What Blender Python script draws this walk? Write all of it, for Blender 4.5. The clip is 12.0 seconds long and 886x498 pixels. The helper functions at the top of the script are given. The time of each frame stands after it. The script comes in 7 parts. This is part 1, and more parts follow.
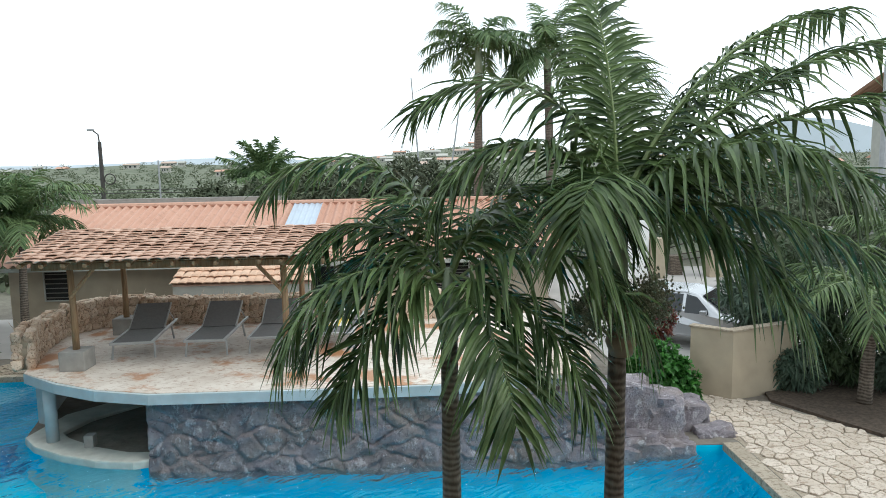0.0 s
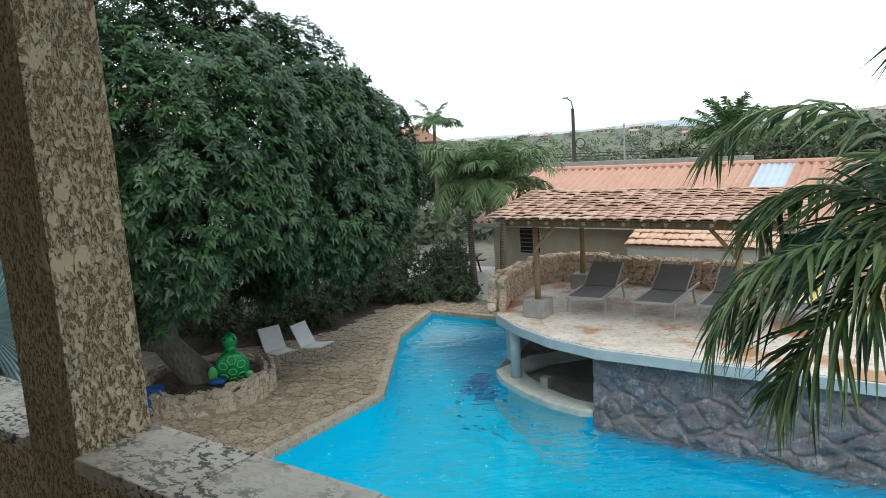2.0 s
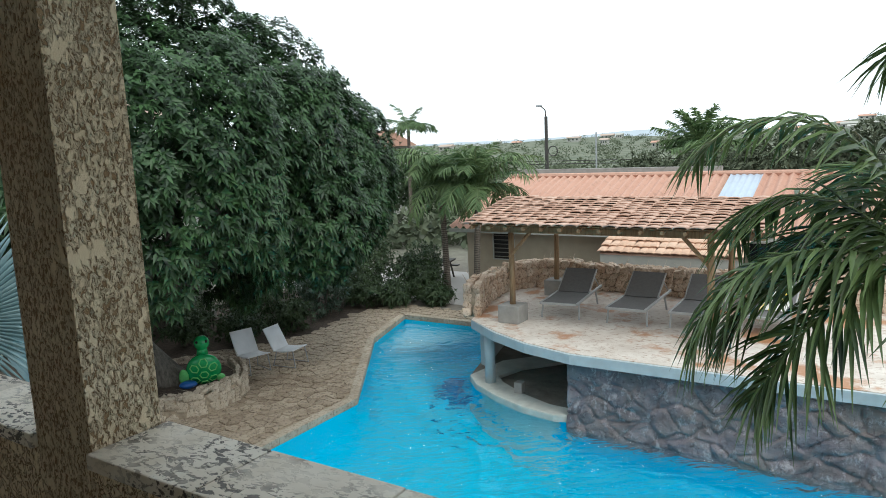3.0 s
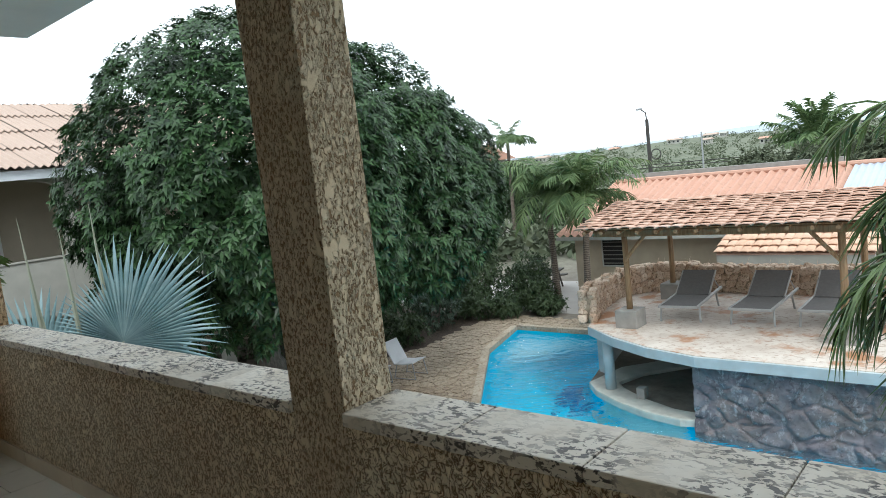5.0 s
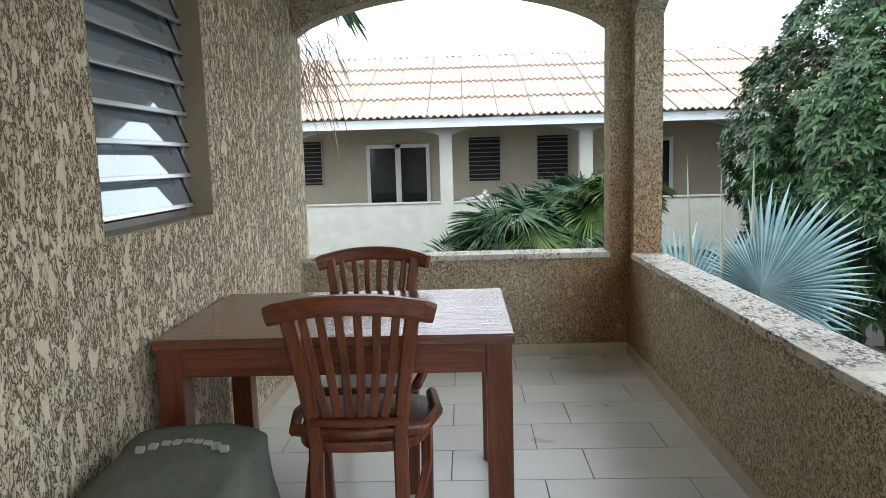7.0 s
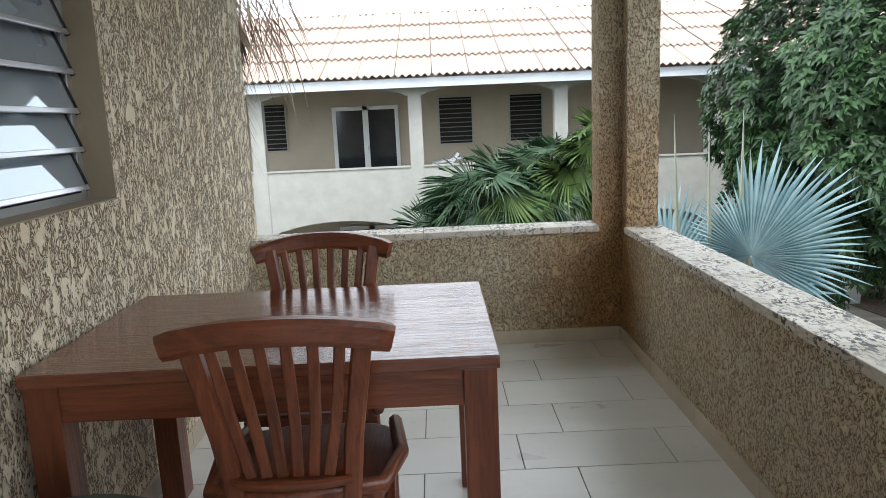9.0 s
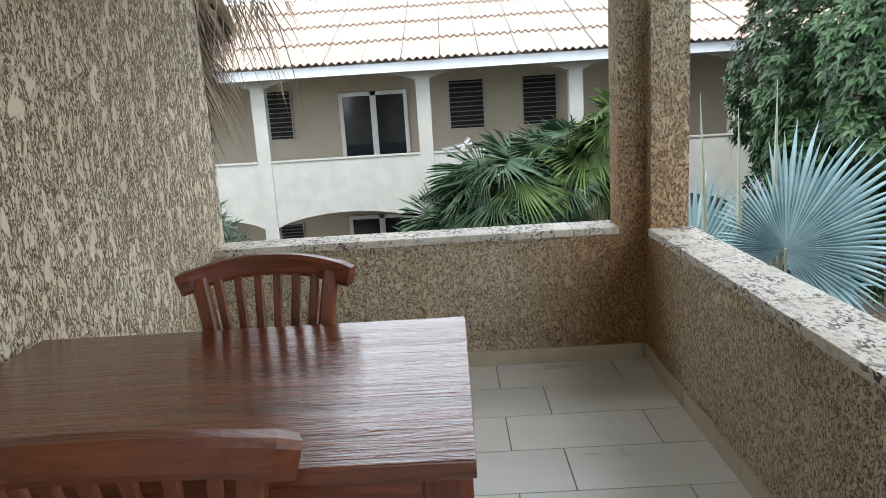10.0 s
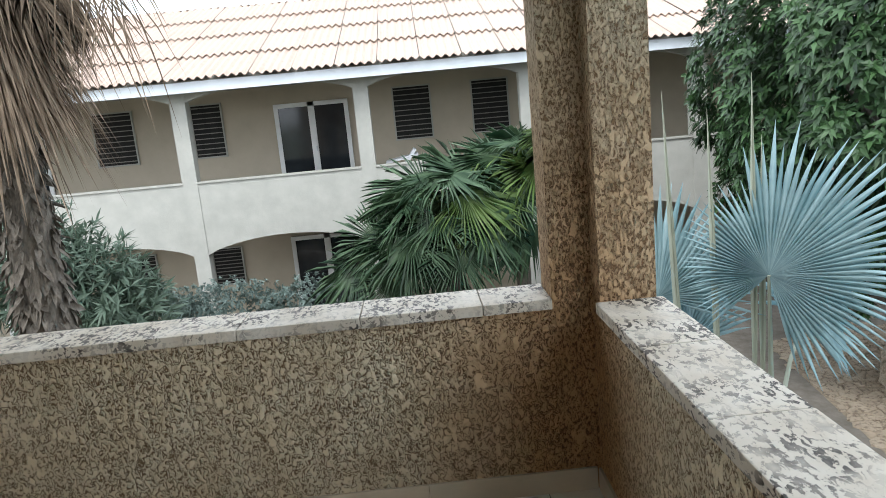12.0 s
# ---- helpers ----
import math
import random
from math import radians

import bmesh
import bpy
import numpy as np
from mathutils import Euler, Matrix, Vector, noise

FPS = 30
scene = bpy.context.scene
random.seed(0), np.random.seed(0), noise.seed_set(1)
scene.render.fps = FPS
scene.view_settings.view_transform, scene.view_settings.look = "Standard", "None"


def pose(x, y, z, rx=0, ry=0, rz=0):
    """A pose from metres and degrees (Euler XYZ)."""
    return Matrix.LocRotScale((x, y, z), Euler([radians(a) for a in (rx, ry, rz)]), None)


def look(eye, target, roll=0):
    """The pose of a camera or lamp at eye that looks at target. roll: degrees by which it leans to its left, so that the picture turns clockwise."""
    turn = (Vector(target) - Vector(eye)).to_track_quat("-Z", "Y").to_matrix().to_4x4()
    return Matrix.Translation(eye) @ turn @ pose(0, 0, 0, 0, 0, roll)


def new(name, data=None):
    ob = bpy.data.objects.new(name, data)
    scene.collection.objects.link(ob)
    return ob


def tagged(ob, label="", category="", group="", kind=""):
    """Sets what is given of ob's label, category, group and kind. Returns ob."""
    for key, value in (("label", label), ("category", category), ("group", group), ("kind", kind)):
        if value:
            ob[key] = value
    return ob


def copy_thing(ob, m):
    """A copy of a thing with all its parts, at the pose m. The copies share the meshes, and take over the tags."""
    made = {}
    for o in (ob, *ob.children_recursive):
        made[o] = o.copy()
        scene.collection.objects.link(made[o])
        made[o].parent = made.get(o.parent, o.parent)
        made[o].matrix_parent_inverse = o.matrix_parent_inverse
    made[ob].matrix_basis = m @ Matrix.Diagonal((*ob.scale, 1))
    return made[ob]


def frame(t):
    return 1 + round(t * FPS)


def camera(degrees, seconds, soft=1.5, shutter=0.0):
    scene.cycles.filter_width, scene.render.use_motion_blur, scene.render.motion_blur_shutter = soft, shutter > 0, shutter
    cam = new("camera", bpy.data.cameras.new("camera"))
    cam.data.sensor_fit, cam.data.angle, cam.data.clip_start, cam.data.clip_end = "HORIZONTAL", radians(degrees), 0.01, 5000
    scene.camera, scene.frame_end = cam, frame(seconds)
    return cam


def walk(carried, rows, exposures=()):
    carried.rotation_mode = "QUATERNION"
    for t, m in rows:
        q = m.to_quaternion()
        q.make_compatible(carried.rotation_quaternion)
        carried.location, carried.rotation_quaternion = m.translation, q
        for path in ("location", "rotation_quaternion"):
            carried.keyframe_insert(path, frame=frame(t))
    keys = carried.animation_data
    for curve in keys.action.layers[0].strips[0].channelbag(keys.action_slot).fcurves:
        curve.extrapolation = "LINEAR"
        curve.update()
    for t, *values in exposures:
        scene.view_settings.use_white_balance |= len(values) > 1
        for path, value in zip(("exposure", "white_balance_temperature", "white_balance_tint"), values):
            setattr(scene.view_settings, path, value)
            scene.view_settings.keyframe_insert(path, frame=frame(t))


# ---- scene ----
cam = camera(65.0, 12.0, 0.4)
PATH = [
    (0, (-0.018, 0.385, 1.398), (0.043, 2.368, 1.145), -1.1),
    (0.5, (0.058, 0.642, 1.334), (-0.34, 2.581, 1.046), -2.7),
    (1, (0.006, 0.755, 1.355), (-0.755, 2.58, 1.055), -3.3),
    (1.5, (0.013, 0.778, 1.348), (-0.992, 2.484, 1.064), -2.7),
    (2, (0.081, 0.739, 1.357), (-1.067, 2.349, 1.051), -3.7),
    (2.5, (0.042, 0.711, 1.351), (-1.026, 2.378, 1.065), -2.6),
    (4.5, (-0.034, 0.362, 1.363), (-1.261, 1.911, 1.058), -5.1),
    (5, (-0.049, 0.295, 1.327), (-1.357, 1.79, 1.096), -6.5),
    (5.5, (-0.049, 0.338, 1.34), (-1.5, 1.679, 1.028), -3.0),
    (6, (-0.114, 0.364, 1.376), (-1.895, 1.233, 1.104), -3.9),
    (6.5, (-0.183, 0.368, 1.35), (-2.137, 0.706, 1.097), -1.2),
    (7, (-0.177, 0.368, 1.341), (-2.16, 0.306, 1.085), -1.6),
    (7.2, (-0.148, 0.359, 1.335), (-2.129, 0.224, 1.097), -0.4),
    (8.8, (-0.642, 0.359, 1.359), (-2.605, 0.366, 0.972), -3.0),
    (9, (-0.757, 0.385, 1.351), (-2.723, 0.396, 0.985), -2.5),
    (9.5, (-1.035, 0.451, 1.353), (-2.987, 0.38, 0.927), -3.2),
    (10, (-1.343, 0.513, 1.356), (-3.301, 0.473, 0.948), -3.6),
    (10.5, (-1.643, 0.599, 1.338), (-3.583, 0.728, 0.869), -3.4),
    (11, (-1.952, 0.74, 1.367), (-3.918, 0.824, 1.009), -0.6),
    (11.5, (-2.275, 0.833, 1.35), (-4.244, 0.847, 1.002), -2.9),
    (12, (-2.593, 0.928, 1.343), (-4.552, 0.982, 0.948), -5.3),
]
EXPOSURE = [(0, 0.05, 6100, 3), (0.5, -0.17, 6100, 3), (1.3, -0.02, 6100, 3), (2.5, 0.1, 6100, 3), (5, 0.42, 6050, 4), (6.3, 1.02, 6000, 5), (9, 1.1, 6050, 8), (11, 1.14, 6050, 8), (12, 1.0, 6050, 8)]
walk(cam, [(t, look(eye, target, roll)) for t, eye, target, roll in PATH], EXPOSURE)

# ---- world and sun: a bright overcast sky ----
world = bpy.data.worlds.new("world")
scene.world = world
world.use_nodes = True
wn, wl = world.node_tree.nodes, world.node_tree.links
sky = wn.new("ShaderNodeTexSky")
sky.sky_type, sky.sun_disc = "NISHITA", False
sky.sun_elevation, sky.sun_rotation = radians(52), radians(120)
sky.dust_density = 4.0
cloud = wn.new("ShaderNodeMix")
cloud.data_type, cloud.blend_type = "RGBA", "MIX"
cloud.inputs[0].default_value = 0.86
cloud.inputs[7].default_value = (14.6, 15.0, 15.5, 1)
wl.new(sky.outputs[0], cloud.inputs[6])
wl.new(cloud.outputs[2], wn["Background"].inputs[0])
wn["Background"].inputs[1].default_value = 0.1
sun = new("sun", bpy.data.lights.new("sun", "SUN"))
sun.data.energy, sun.data.angle, sun.data.color = 0.9, radians(14), (1, 0.95, 0.88)
sun.matrix_world = look((6, -4, 9), (0, 0, 0))

G, WATER, DECK = -3.4, -3.52, -2.15


# ---- materials ----
class Nodes:
    """Short names for building one node material."""

    def __init__(self, name, rough=0.6, metal=0.0, coords="world"):
        self.mat = bpy.data.materials.new(name)
        self.mat.use_nodes = True
        self.n, self.l = self.mat.node_tree.nodes, self.mat.node_tree.links
        self.b = self.n["Principled BSDF"]
        self.b.inputs["Roughness"].default_value = rough
        self.b.inputs["Metallic"].default_value = metal
        if coords == "world":
            self.co = self.n.new("ShaderNodeNewGeometry").outputs["Position"]
        else:
            self.co = self.n.new("ShaderNodeTexCoord").outputs["Object"]

    def put(self, socket, value):
        if hasattr(value, "is_linked"):
            self.l.new(value, socket)
        else:
            socket.default_value = value

    def stretch(self, sx, sy, sz, rot=(0, 0, 0)):
        m = self.n.new("ShaderNodeMapping")
        m.inputs["Scale"].default_value = (sx, sy, sz)
        m.inputs["Rotation"].default_value = rot
        self.l.new(self.co, m.inputs["Vector"])
        return m.outputs[0]

    def noise(self, scale, detail=4, co=None, rough=0.55, warp=0.0):
        t = self.n.new("ShaderNodeTexNoise")
        t.inputs["Scale"].default_value = scale
        t.inputs["Detail"].default_value = detail
        t.inputs["Roughness"].default_value = rough
        t.inputs["Distortion"].default_value = warp
        self.l.new(co or self.co, t.inputs["Vector"])
        return t.outputs["Fac"]

    def cells(self, scale, co=None, feature="F1", out="Distance"):
        t = self.n.new("ShaderNodeTexVoronoi")
        t.feature = feature
        t.inputs["Scale"].default_value = scale
        self.l.new(co or self.co, t.inputs["Vector"])
        return t.outputs[out]

    def ramp(self, fac, *stops):
        r = self.n.new("ShaderNodeValToRGB")
        els = r.color_ramp.elements
        while len(els) < len(stops):
            els.new(0.5)
        for e, (p, c) in zip(els, stops):
            e.position = p
            e.color = (c, c, c, 1) if isinstance(c, (int, float)) else (*c, 1)
        self.put(r.inputs[0], fac)
        return r.outputs[0]

    def mix(self, fac, a, b, mode="MIX"):
        m = self.n.new("ShaderNodeMix")
        m.data_type, m.blend_type = "RGBA", mode
        for k, v in ((0, fac), (6, a), (7, b)):
            if isinstance(v, tuple):
                v = (*v, 1)
            self.put(m.inputs[k], v)
        return m.outputs[2]

    def maths(self, op, a, b=0.5):
        m = self.n.new("ShaderNodeMath")
        m.operation = op
        self.put(m.inputs[0], a)
        self.put(m.inputs[1], b)
        return m.outputs[0]

    def random(self):
        return self.n.new("ShaderNodeObjectInfo").outputs["Random"]

    def island(self):
        return self.n.new("ShaderNodeNewGeometry").outputs["Random Per Island"]

    def bump(self, height, strength=0.4, distance=0.01):
        b = self.n.new("ShaderNodeBump")
        b.inputs["Strength"].default_value = strength
        b.inputs["Distance"].default_value = distance
        self.l.new(height, b.inputs["Height"])
        self.l.new(b.outputs[0], self.b.inputs["Normal"])

    def done(self, colour, rough=None):
        self.put(self.b.inputs["Base Color"], (*colour, 1) if isinstance(colour, tuple) else colour)
        if rough is not None:
            self.put(self.b.inputs["Roughness"], rough)
        return self.mat


def plain(name, colour, rough=0.6, metal=0.0, vary=0.12, scale=6, relief=0.0):
    """A painted or moulded surface with slight unevenness."""
    k = Nodes(name, rough, metal)
    f = k.noise(scale, 5)
    dark = tuple(c * (1 - vary) for c in colour)
    light = tuple(min(1, c * (1 + vary)) for c in colour)
    if relief:
        k.bump(k.noise(scale * 12, 3), relief, 0.004)
    return k.done(k.ramp(f, (0.3, dark), (0.7, light)))


def stucco_material(name, cover, tall, scale, low, a, b, deep, pitted=False):
    """Trowelled splatter render: flattened plateaus between narrow rough hollows. cover: noise level above which it is
    trowelled flat; low: level below which it is hollow; deep: hollow colour, with the crevice shade painted in.
    """
    k = Nodes(name, 0.92)
    co = k.stretch(1, 1, tall)
    lumps = k.noise(scale, 4, co, 0.6, 0.7)
    if not pitted:
        lumps = k.maths("ABSOLUTE", k.maths("SUBTRACT", k.noise(scale, 2, co, 0.5, 0.8), 0.47))
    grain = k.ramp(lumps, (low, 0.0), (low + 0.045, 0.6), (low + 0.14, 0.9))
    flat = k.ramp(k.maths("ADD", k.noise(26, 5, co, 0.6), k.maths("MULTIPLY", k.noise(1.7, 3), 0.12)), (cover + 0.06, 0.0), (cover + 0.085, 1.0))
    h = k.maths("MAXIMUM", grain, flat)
    k.bump(k.maths("ADD", h, k.maths("MULTIPLY", k.noise(380, 2), 0.10)), 1.0, 0.016)
    base = k.ramp(k.noise(5, 4), (0.3, a), (0.7, b))
    # crevice shade is painted: hollows take the deep colour
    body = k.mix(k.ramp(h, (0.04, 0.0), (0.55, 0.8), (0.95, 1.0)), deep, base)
    body = k.mix(k.ramp(k.noise(1.1, 4), (0.52, 0.0), (0.78, 0.35)), body, (0.42, 0.285, 0.15))
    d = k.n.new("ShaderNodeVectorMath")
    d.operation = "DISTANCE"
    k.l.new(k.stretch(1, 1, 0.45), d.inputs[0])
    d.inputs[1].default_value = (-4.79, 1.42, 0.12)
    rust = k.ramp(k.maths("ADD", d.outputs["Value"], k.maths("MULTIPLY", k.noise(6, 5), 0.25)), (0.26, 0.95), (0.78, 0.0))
    # rust stain, its hollows also coloured darker as crevice shade
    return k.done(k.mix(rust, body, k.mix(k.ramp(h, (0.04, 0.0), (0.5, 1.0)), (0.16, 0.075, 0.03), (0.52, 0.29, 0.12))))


def travertine_material():
    k = Nodes("travertine", 0.55)
    base = k.ramp(k.noise(7, 5), (0.3, (0.62, 0.55, 0.44)), (0.7, (0.78, 0.73, 0.64)))
    pits = k.ramp(k.noise(62, 4, k.stretch(0.6, 1, 1), 0.65, 0.5), (0.515, 0.0), (0.545, 1.0))
    patch = k.ramp(k.noise(6, 4), (0.38, 0.12), (0.56, 1.0))
    pitted = k.maths("MULTIPLY", pits, patch)
    k.bump(k.maths("SUBTRACT", 1.0, pitted), 0.8, 0.004)
    per = k.ramp(k.random(), (0, 0.88), (1, 1.06))
    return k.done(k.mix(1.0, k.mix(pitted, base, (0.085, 0.072, 0.06)), per, "MULTIPLY"))


def floor_tile_material():
    k = Nodes("floor_tile", 0.32)
    f = k.noise(3.5, 5, k.stretch(1.0, 0.35, 1))
    base = k.ramp(f, (0.3, (0.68, 0.65, 0.59)), (0.7, (0.77, 0.745, 0.69)))
    per = k.ramp(k.random(), (0, 0.94), (1, 1.04))
    dirt = k.ramp(k.noise(14, 6), (0.62, 0.0), (0.8, 0.3))
    k.bump(k.noise(60, 2), 0.06, 0.003)
    return k.done(k.mix(dirt, k.mix(1.0, base, per, "MULTIPLY"), (0.40, 0.36, 0.30)), k.ramp(f, (0.3, 0.26), (0.7, 0.42)))


def teak_material(name, along, gloss, coat=0.15):
    k = Nodes(name, gloss)
    k.b.inputs["Coat Weight"].default_value = coat
    k.b.inputs["Coat Roughness"].default_value = 0.12
    s = [16, 16, 16]
    s[along] = 1.3
    co = k.stretch(*s)
    g = k.noise(1.0, 6, co, 0.6, 1.2)
    fine = k.noise(5.5, 4, co, 0.6, 0.4)
    colour = k.ramp(g, (0.3, (0.095, 0.025, 0.011)), (0.5, (0.185, 0.050, 0.021)), (0.72, (0.255, 0.078, 0.032)))
    k.bump(k.maths("ADD", g, k.maths("MULTIPLY", fine, 0.6)), 0.42, 0.006)
    k.l.new(k.b.inputs["Normal"].links[0].from_socket, k.b.inputs["Coat Normal"])
    return k.done(k.mix(k.ramp(fine, (0.5, 0.0), (0.68, 0.45)), colour, (0.050, 0.014, 0.008)))


def wood_post_material():
    k = Nodes("pale_wood", 0.75)
    g = k.noise(2.0, 5, k.stretch(14, 14, 1.2), 0.6, 0.6)
    k.bump(g, 0.4, 0.01)
    return k.done(k.ramp(g, (0.3, (0.21, 0.125, 0.062)), (0.7, (0.39, 0.26, 0.145))))


def paving_material(name, a, b, dirt):
    k = Nodes(name, 0.85)
    f = k.noise(3.0, 6)
    per = k.random()
    base = k.mix(k.ramp(k.maths("ADD", k.maths("MULTIPLY", f, 0.7), k.maths("MULTIPLY", per, 0.35)), (0.3, 0.0), (0.75, 1.0)), a, b)
    spots = k.ramp(k.noise(17, 6, None, 0.7), (0.50, 0.0), (0.62, 0.85))
    k.bump(k.noise(26, 6, None, 0.75), 1.0, 0.022)
    return k.done(k.mix(spots, base, dirt))


def rubble_material(name, a, b, dark):
    k = Nodes(name, 0.95)
    per = k.random()
    base = k.mix(k.maths("ADD", k.maths("MULTIPLY", k.noise(9, 5), 0.6), k.maths("MULTIPLY", per, 0.4)), a, b)
    holes = k.ramp(k.noise(24, 5, None, 0.7), (0.52, 0.0), (0.64, 0.8))
    k.bump(k.noise(26, 6, None, 0.7), 0.9, 0.025)
    return k.done(k.mix(holes, base, dark))


def cast_rock_material():
    k = Nodes("cast_rock", 0.8)
    w = k.noise(2.4, 5, None, 0.65)
    base = k.ramp(w, (0.32, (0.135, 0.120, 0.135)), (0.5, (0.235, 0.210, 0.235)), (0.68, (0.36, 0.325, 0.345)))
    base = k.mix(k.ramp(k.noise(0.9, 3), (0.45, 0.0), (0.62, 0.6)), base, (0.27, 0.215, 0.18))
    crack = k.ramp(k.noise(7, 6, None, 0.75, 1.5), (0.36, 0.6), (0.44, 0.0))
    lime = k.ramp(k.noise(6, 7, k.stretch(1, 1, 0.6), 0.75), (0.54, 0.0), (0.62, 0.8))
    k.bump(k.noise(13, 7, None, 0.75), 1.0, 0.05)
    return k.done(k.mix(crack, k.mix(lime, base, (0.50, 0.47, 0.49)), (0.06, 0.05, 0.055)))


def leaf_material(name, dark, light, rough=0.45, through_light=0.25, clump=0.9, shine=0.35):
    k = Nodes(name, rough)
    k.b.inputs["Specular IOR Level"].default_value = shine
    per = k.island()
    f = k.ramp(k.noise(clump, 3), (0.35, 0.0), (0.65, 1.0))
    colour = k.mix(k.maths("ADD", k.maths("MULTIPLY", per, 0.55), k.maths("MULTIPLY", f, 0.45)), dark, light)
    k.done(colour)
    trans = k.n.new("ShaderNodeBsdfTranslucent")
    k.l.new(colour, trans.inputs[0])
    blend = k.n.new("ShaderNodeMixShader")
    blend.inputs[0].default_value = through_light
    k.l.new(k.b.outputs[0], blend.inputs[1])
    k.l.new(trans.outputs[0], blend.inputs[2])
    k.l.new(blend.outputs[0], k.n["Material Output"].inputs[0])
    return k.mat


def bark_material(name, a, b, rings=0.0):
    k = Nodes(name, 0.9)
    f = k.noise(12, 6, k.stretch(1.6, 1.6, 0.5), 0.7)
    h = f
    if rings:
        wv = k.n.new("ShaderNodeTexWave")
        wv.bands_direction = "Z"
        wv.inputs["Scale"].default_value = rings
        wv.inputs["Distortion"].default_value = 6.0
        k.l.new(k.co, wv.inputs["Vector"])
        h = k.maths("ADD", k.maths("MULTIPLY", wv.outputs["Fac"], 0.26), k.maths("MULTIPLY", f, 0.65))
    k.bump(h, 0.9, 0.02)
    return k.done(k.ramp(h, (0.3, a), (0.75, b)))


def roof_material(name, a, b, dirt=0.25):
    k = Nodes(name, 0.75)
    f = k.noise(1.3, 6, k.stretch(1, 0.5, 1))
    per = k.random()
    c = k.mix(k.maths("ADD", k.maths("MULTIPLY", f, 0.7), k.maths("MULTIPLY", per, 0.3)), a, b)
    spots = k.ramp(k.noise(6, 6, None, 0.7), (0.52, 0.0), (0.72, dirt))
    k.bump(k.noise(40, 3), 0.3, 0.006)
    return k.done(k.mix(spots, c, (0.20, 0.13, 0.09)))


def ground_material():
    k = Nodes("earth", 0.95)
    f = k.noise(0.05, 6)
    near = k.ramp(k.noise(2.5, 7, None, 0.7), (0.3, (0.115, 0.098, 0.078)), (0.7, (0.25, 0.225, 0.19)))
    # far green is painted paler in place of distance haze
    far = k.ramp(k.noise(0.12, 6), (0.35, (0.085, 0.105, 0.062)), (0.65, (0.160, 0.170, 0.112)))
    d = k.n.new("ShaderNodeVectorMath")
    d.operation = "LENGTH"
    k.l.new(k.co, d.inputs[0])
    k.bump(k.noise(8, 6), 0.7, 0.03)
    return k.done(k.mix(k.ramp(k.maths("MULTIPLY", d.outputs["Value"], 0.01), (0.26, 0.0), (0.40, 1.0)), near, far))


def water_material():
    k = Nodes("pool_water", 0.02)
    k.b.inputs["Transmission Weight"].default_value = 1.0
    k.b.inputs["IOR"].default_value = 1.33
    k.co = k.stretch(1, 1, 1, (0, 0, radians(-128)))
    swell = k.noise(1.0, 3, k.stretch(2.4, 1.1, 1), 0.5, 0.5)
    patch = k.ramp(k.noise(0.35, 3, None, 0.6, 0.6), (0.40, 0.0), (0.54, 1.0))
    ripple = k.maths("MULTIPLY", k.noise(1.0, 3, k.stretch(5.2, 1.7, 1), 0.5, 0.9), k.maths("ADD", patch, 0.12))
    k.bump(k.maths("ADD", k.maths("MULTIPLY", swell, 0.35), ripple), 1.0, 0.75)
    return k.done((0.88, 0.98, 1.0))


def glass_material(name, tint, rough=0.03):
    """Reflective grey-blue glazing."""
    k = Nodes(name, rough, 0.28)
    k.b.inputs["Transmission Weight"].default_value = 0.55
    k.b.inputs["IOR"].default_value = 1.5
    return k.done(k.ramp(k.noise(3, 3), (0.3, tuple(c * 0.94 for c in tint)), (0.7, tint)))


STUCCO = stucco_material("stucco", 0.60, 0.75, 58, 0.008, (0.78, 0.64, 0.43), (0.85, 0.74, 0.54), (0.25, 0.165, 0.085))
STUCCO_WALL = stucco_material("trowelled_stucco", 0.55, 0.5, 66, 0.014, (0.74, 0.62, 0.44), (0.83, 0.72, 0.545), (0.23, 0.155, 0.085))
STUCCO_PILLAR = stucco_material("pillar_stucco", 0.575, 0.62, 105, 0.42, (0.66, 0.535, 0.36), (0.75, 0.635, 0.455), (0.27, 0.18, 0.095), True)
REVEAL = plain("reveal_render", (0.36, 0.29, 0.205), 0.9, 0, 0.12, 4, 0.3)
CAP = travertine_material()
TILE = floor_tile_material()
GROUT = plain("grout", (0.16, 0.145, 0.125), 0.9, 0, 0.2, 20)
CEIL = plain("ceiling_paint", (0.84, 0.82, 0.77), 0.85, 0, 0.05, 3, 0.3)
TEAK_TOP = teak_material("teak_tabletop", 1, 0.2, 0.7)
SKIRTING = plain("skirting_tile", (0.54, 0.455, 0.34), 0.4, 0, 0.1, 5)
TEAK_UP = teak_material("teak_upright", 2, 0.36)
TEAK_ACROSS = teak_material("teak_rail", 1, 0.34)
TEAK_X = teak_material("teak_side", 0, 0.36)
ALU = plain("aluminium", (0.62, 0.63, 0.65), 0.35, 0.9, 0.05, 4)
GLASS = glass_material("louvre_glass", (0.62, 0.69, 0.75), 0.03)
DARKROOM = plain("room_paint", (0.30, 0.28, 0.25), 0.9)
CANVAS = plain("green_canvas", (0.125, 0.135, 0.105), 0.85, 0, 0.18, 9, 0.5)
CANVAS_MARK = plain("grey_print", (0.42, 0.44, 0.40), 0.8)
STRAP = plain("black_webbing", (0.012, 0.012, 0.012), 0.8)
OLD_POST = wood_post_material()
PAVING = paving_material("coral_paving", (0.265, 0.205, 0.145), (0.43, 0.355, 0.265), (0.14, 0.10, 0.068))
PALE_PAVING = paving_material("pale_paving", (0.55, 0.46, 0.37), (0.70, 0.61, 0.52), (0.33, 0.24, 0.17))


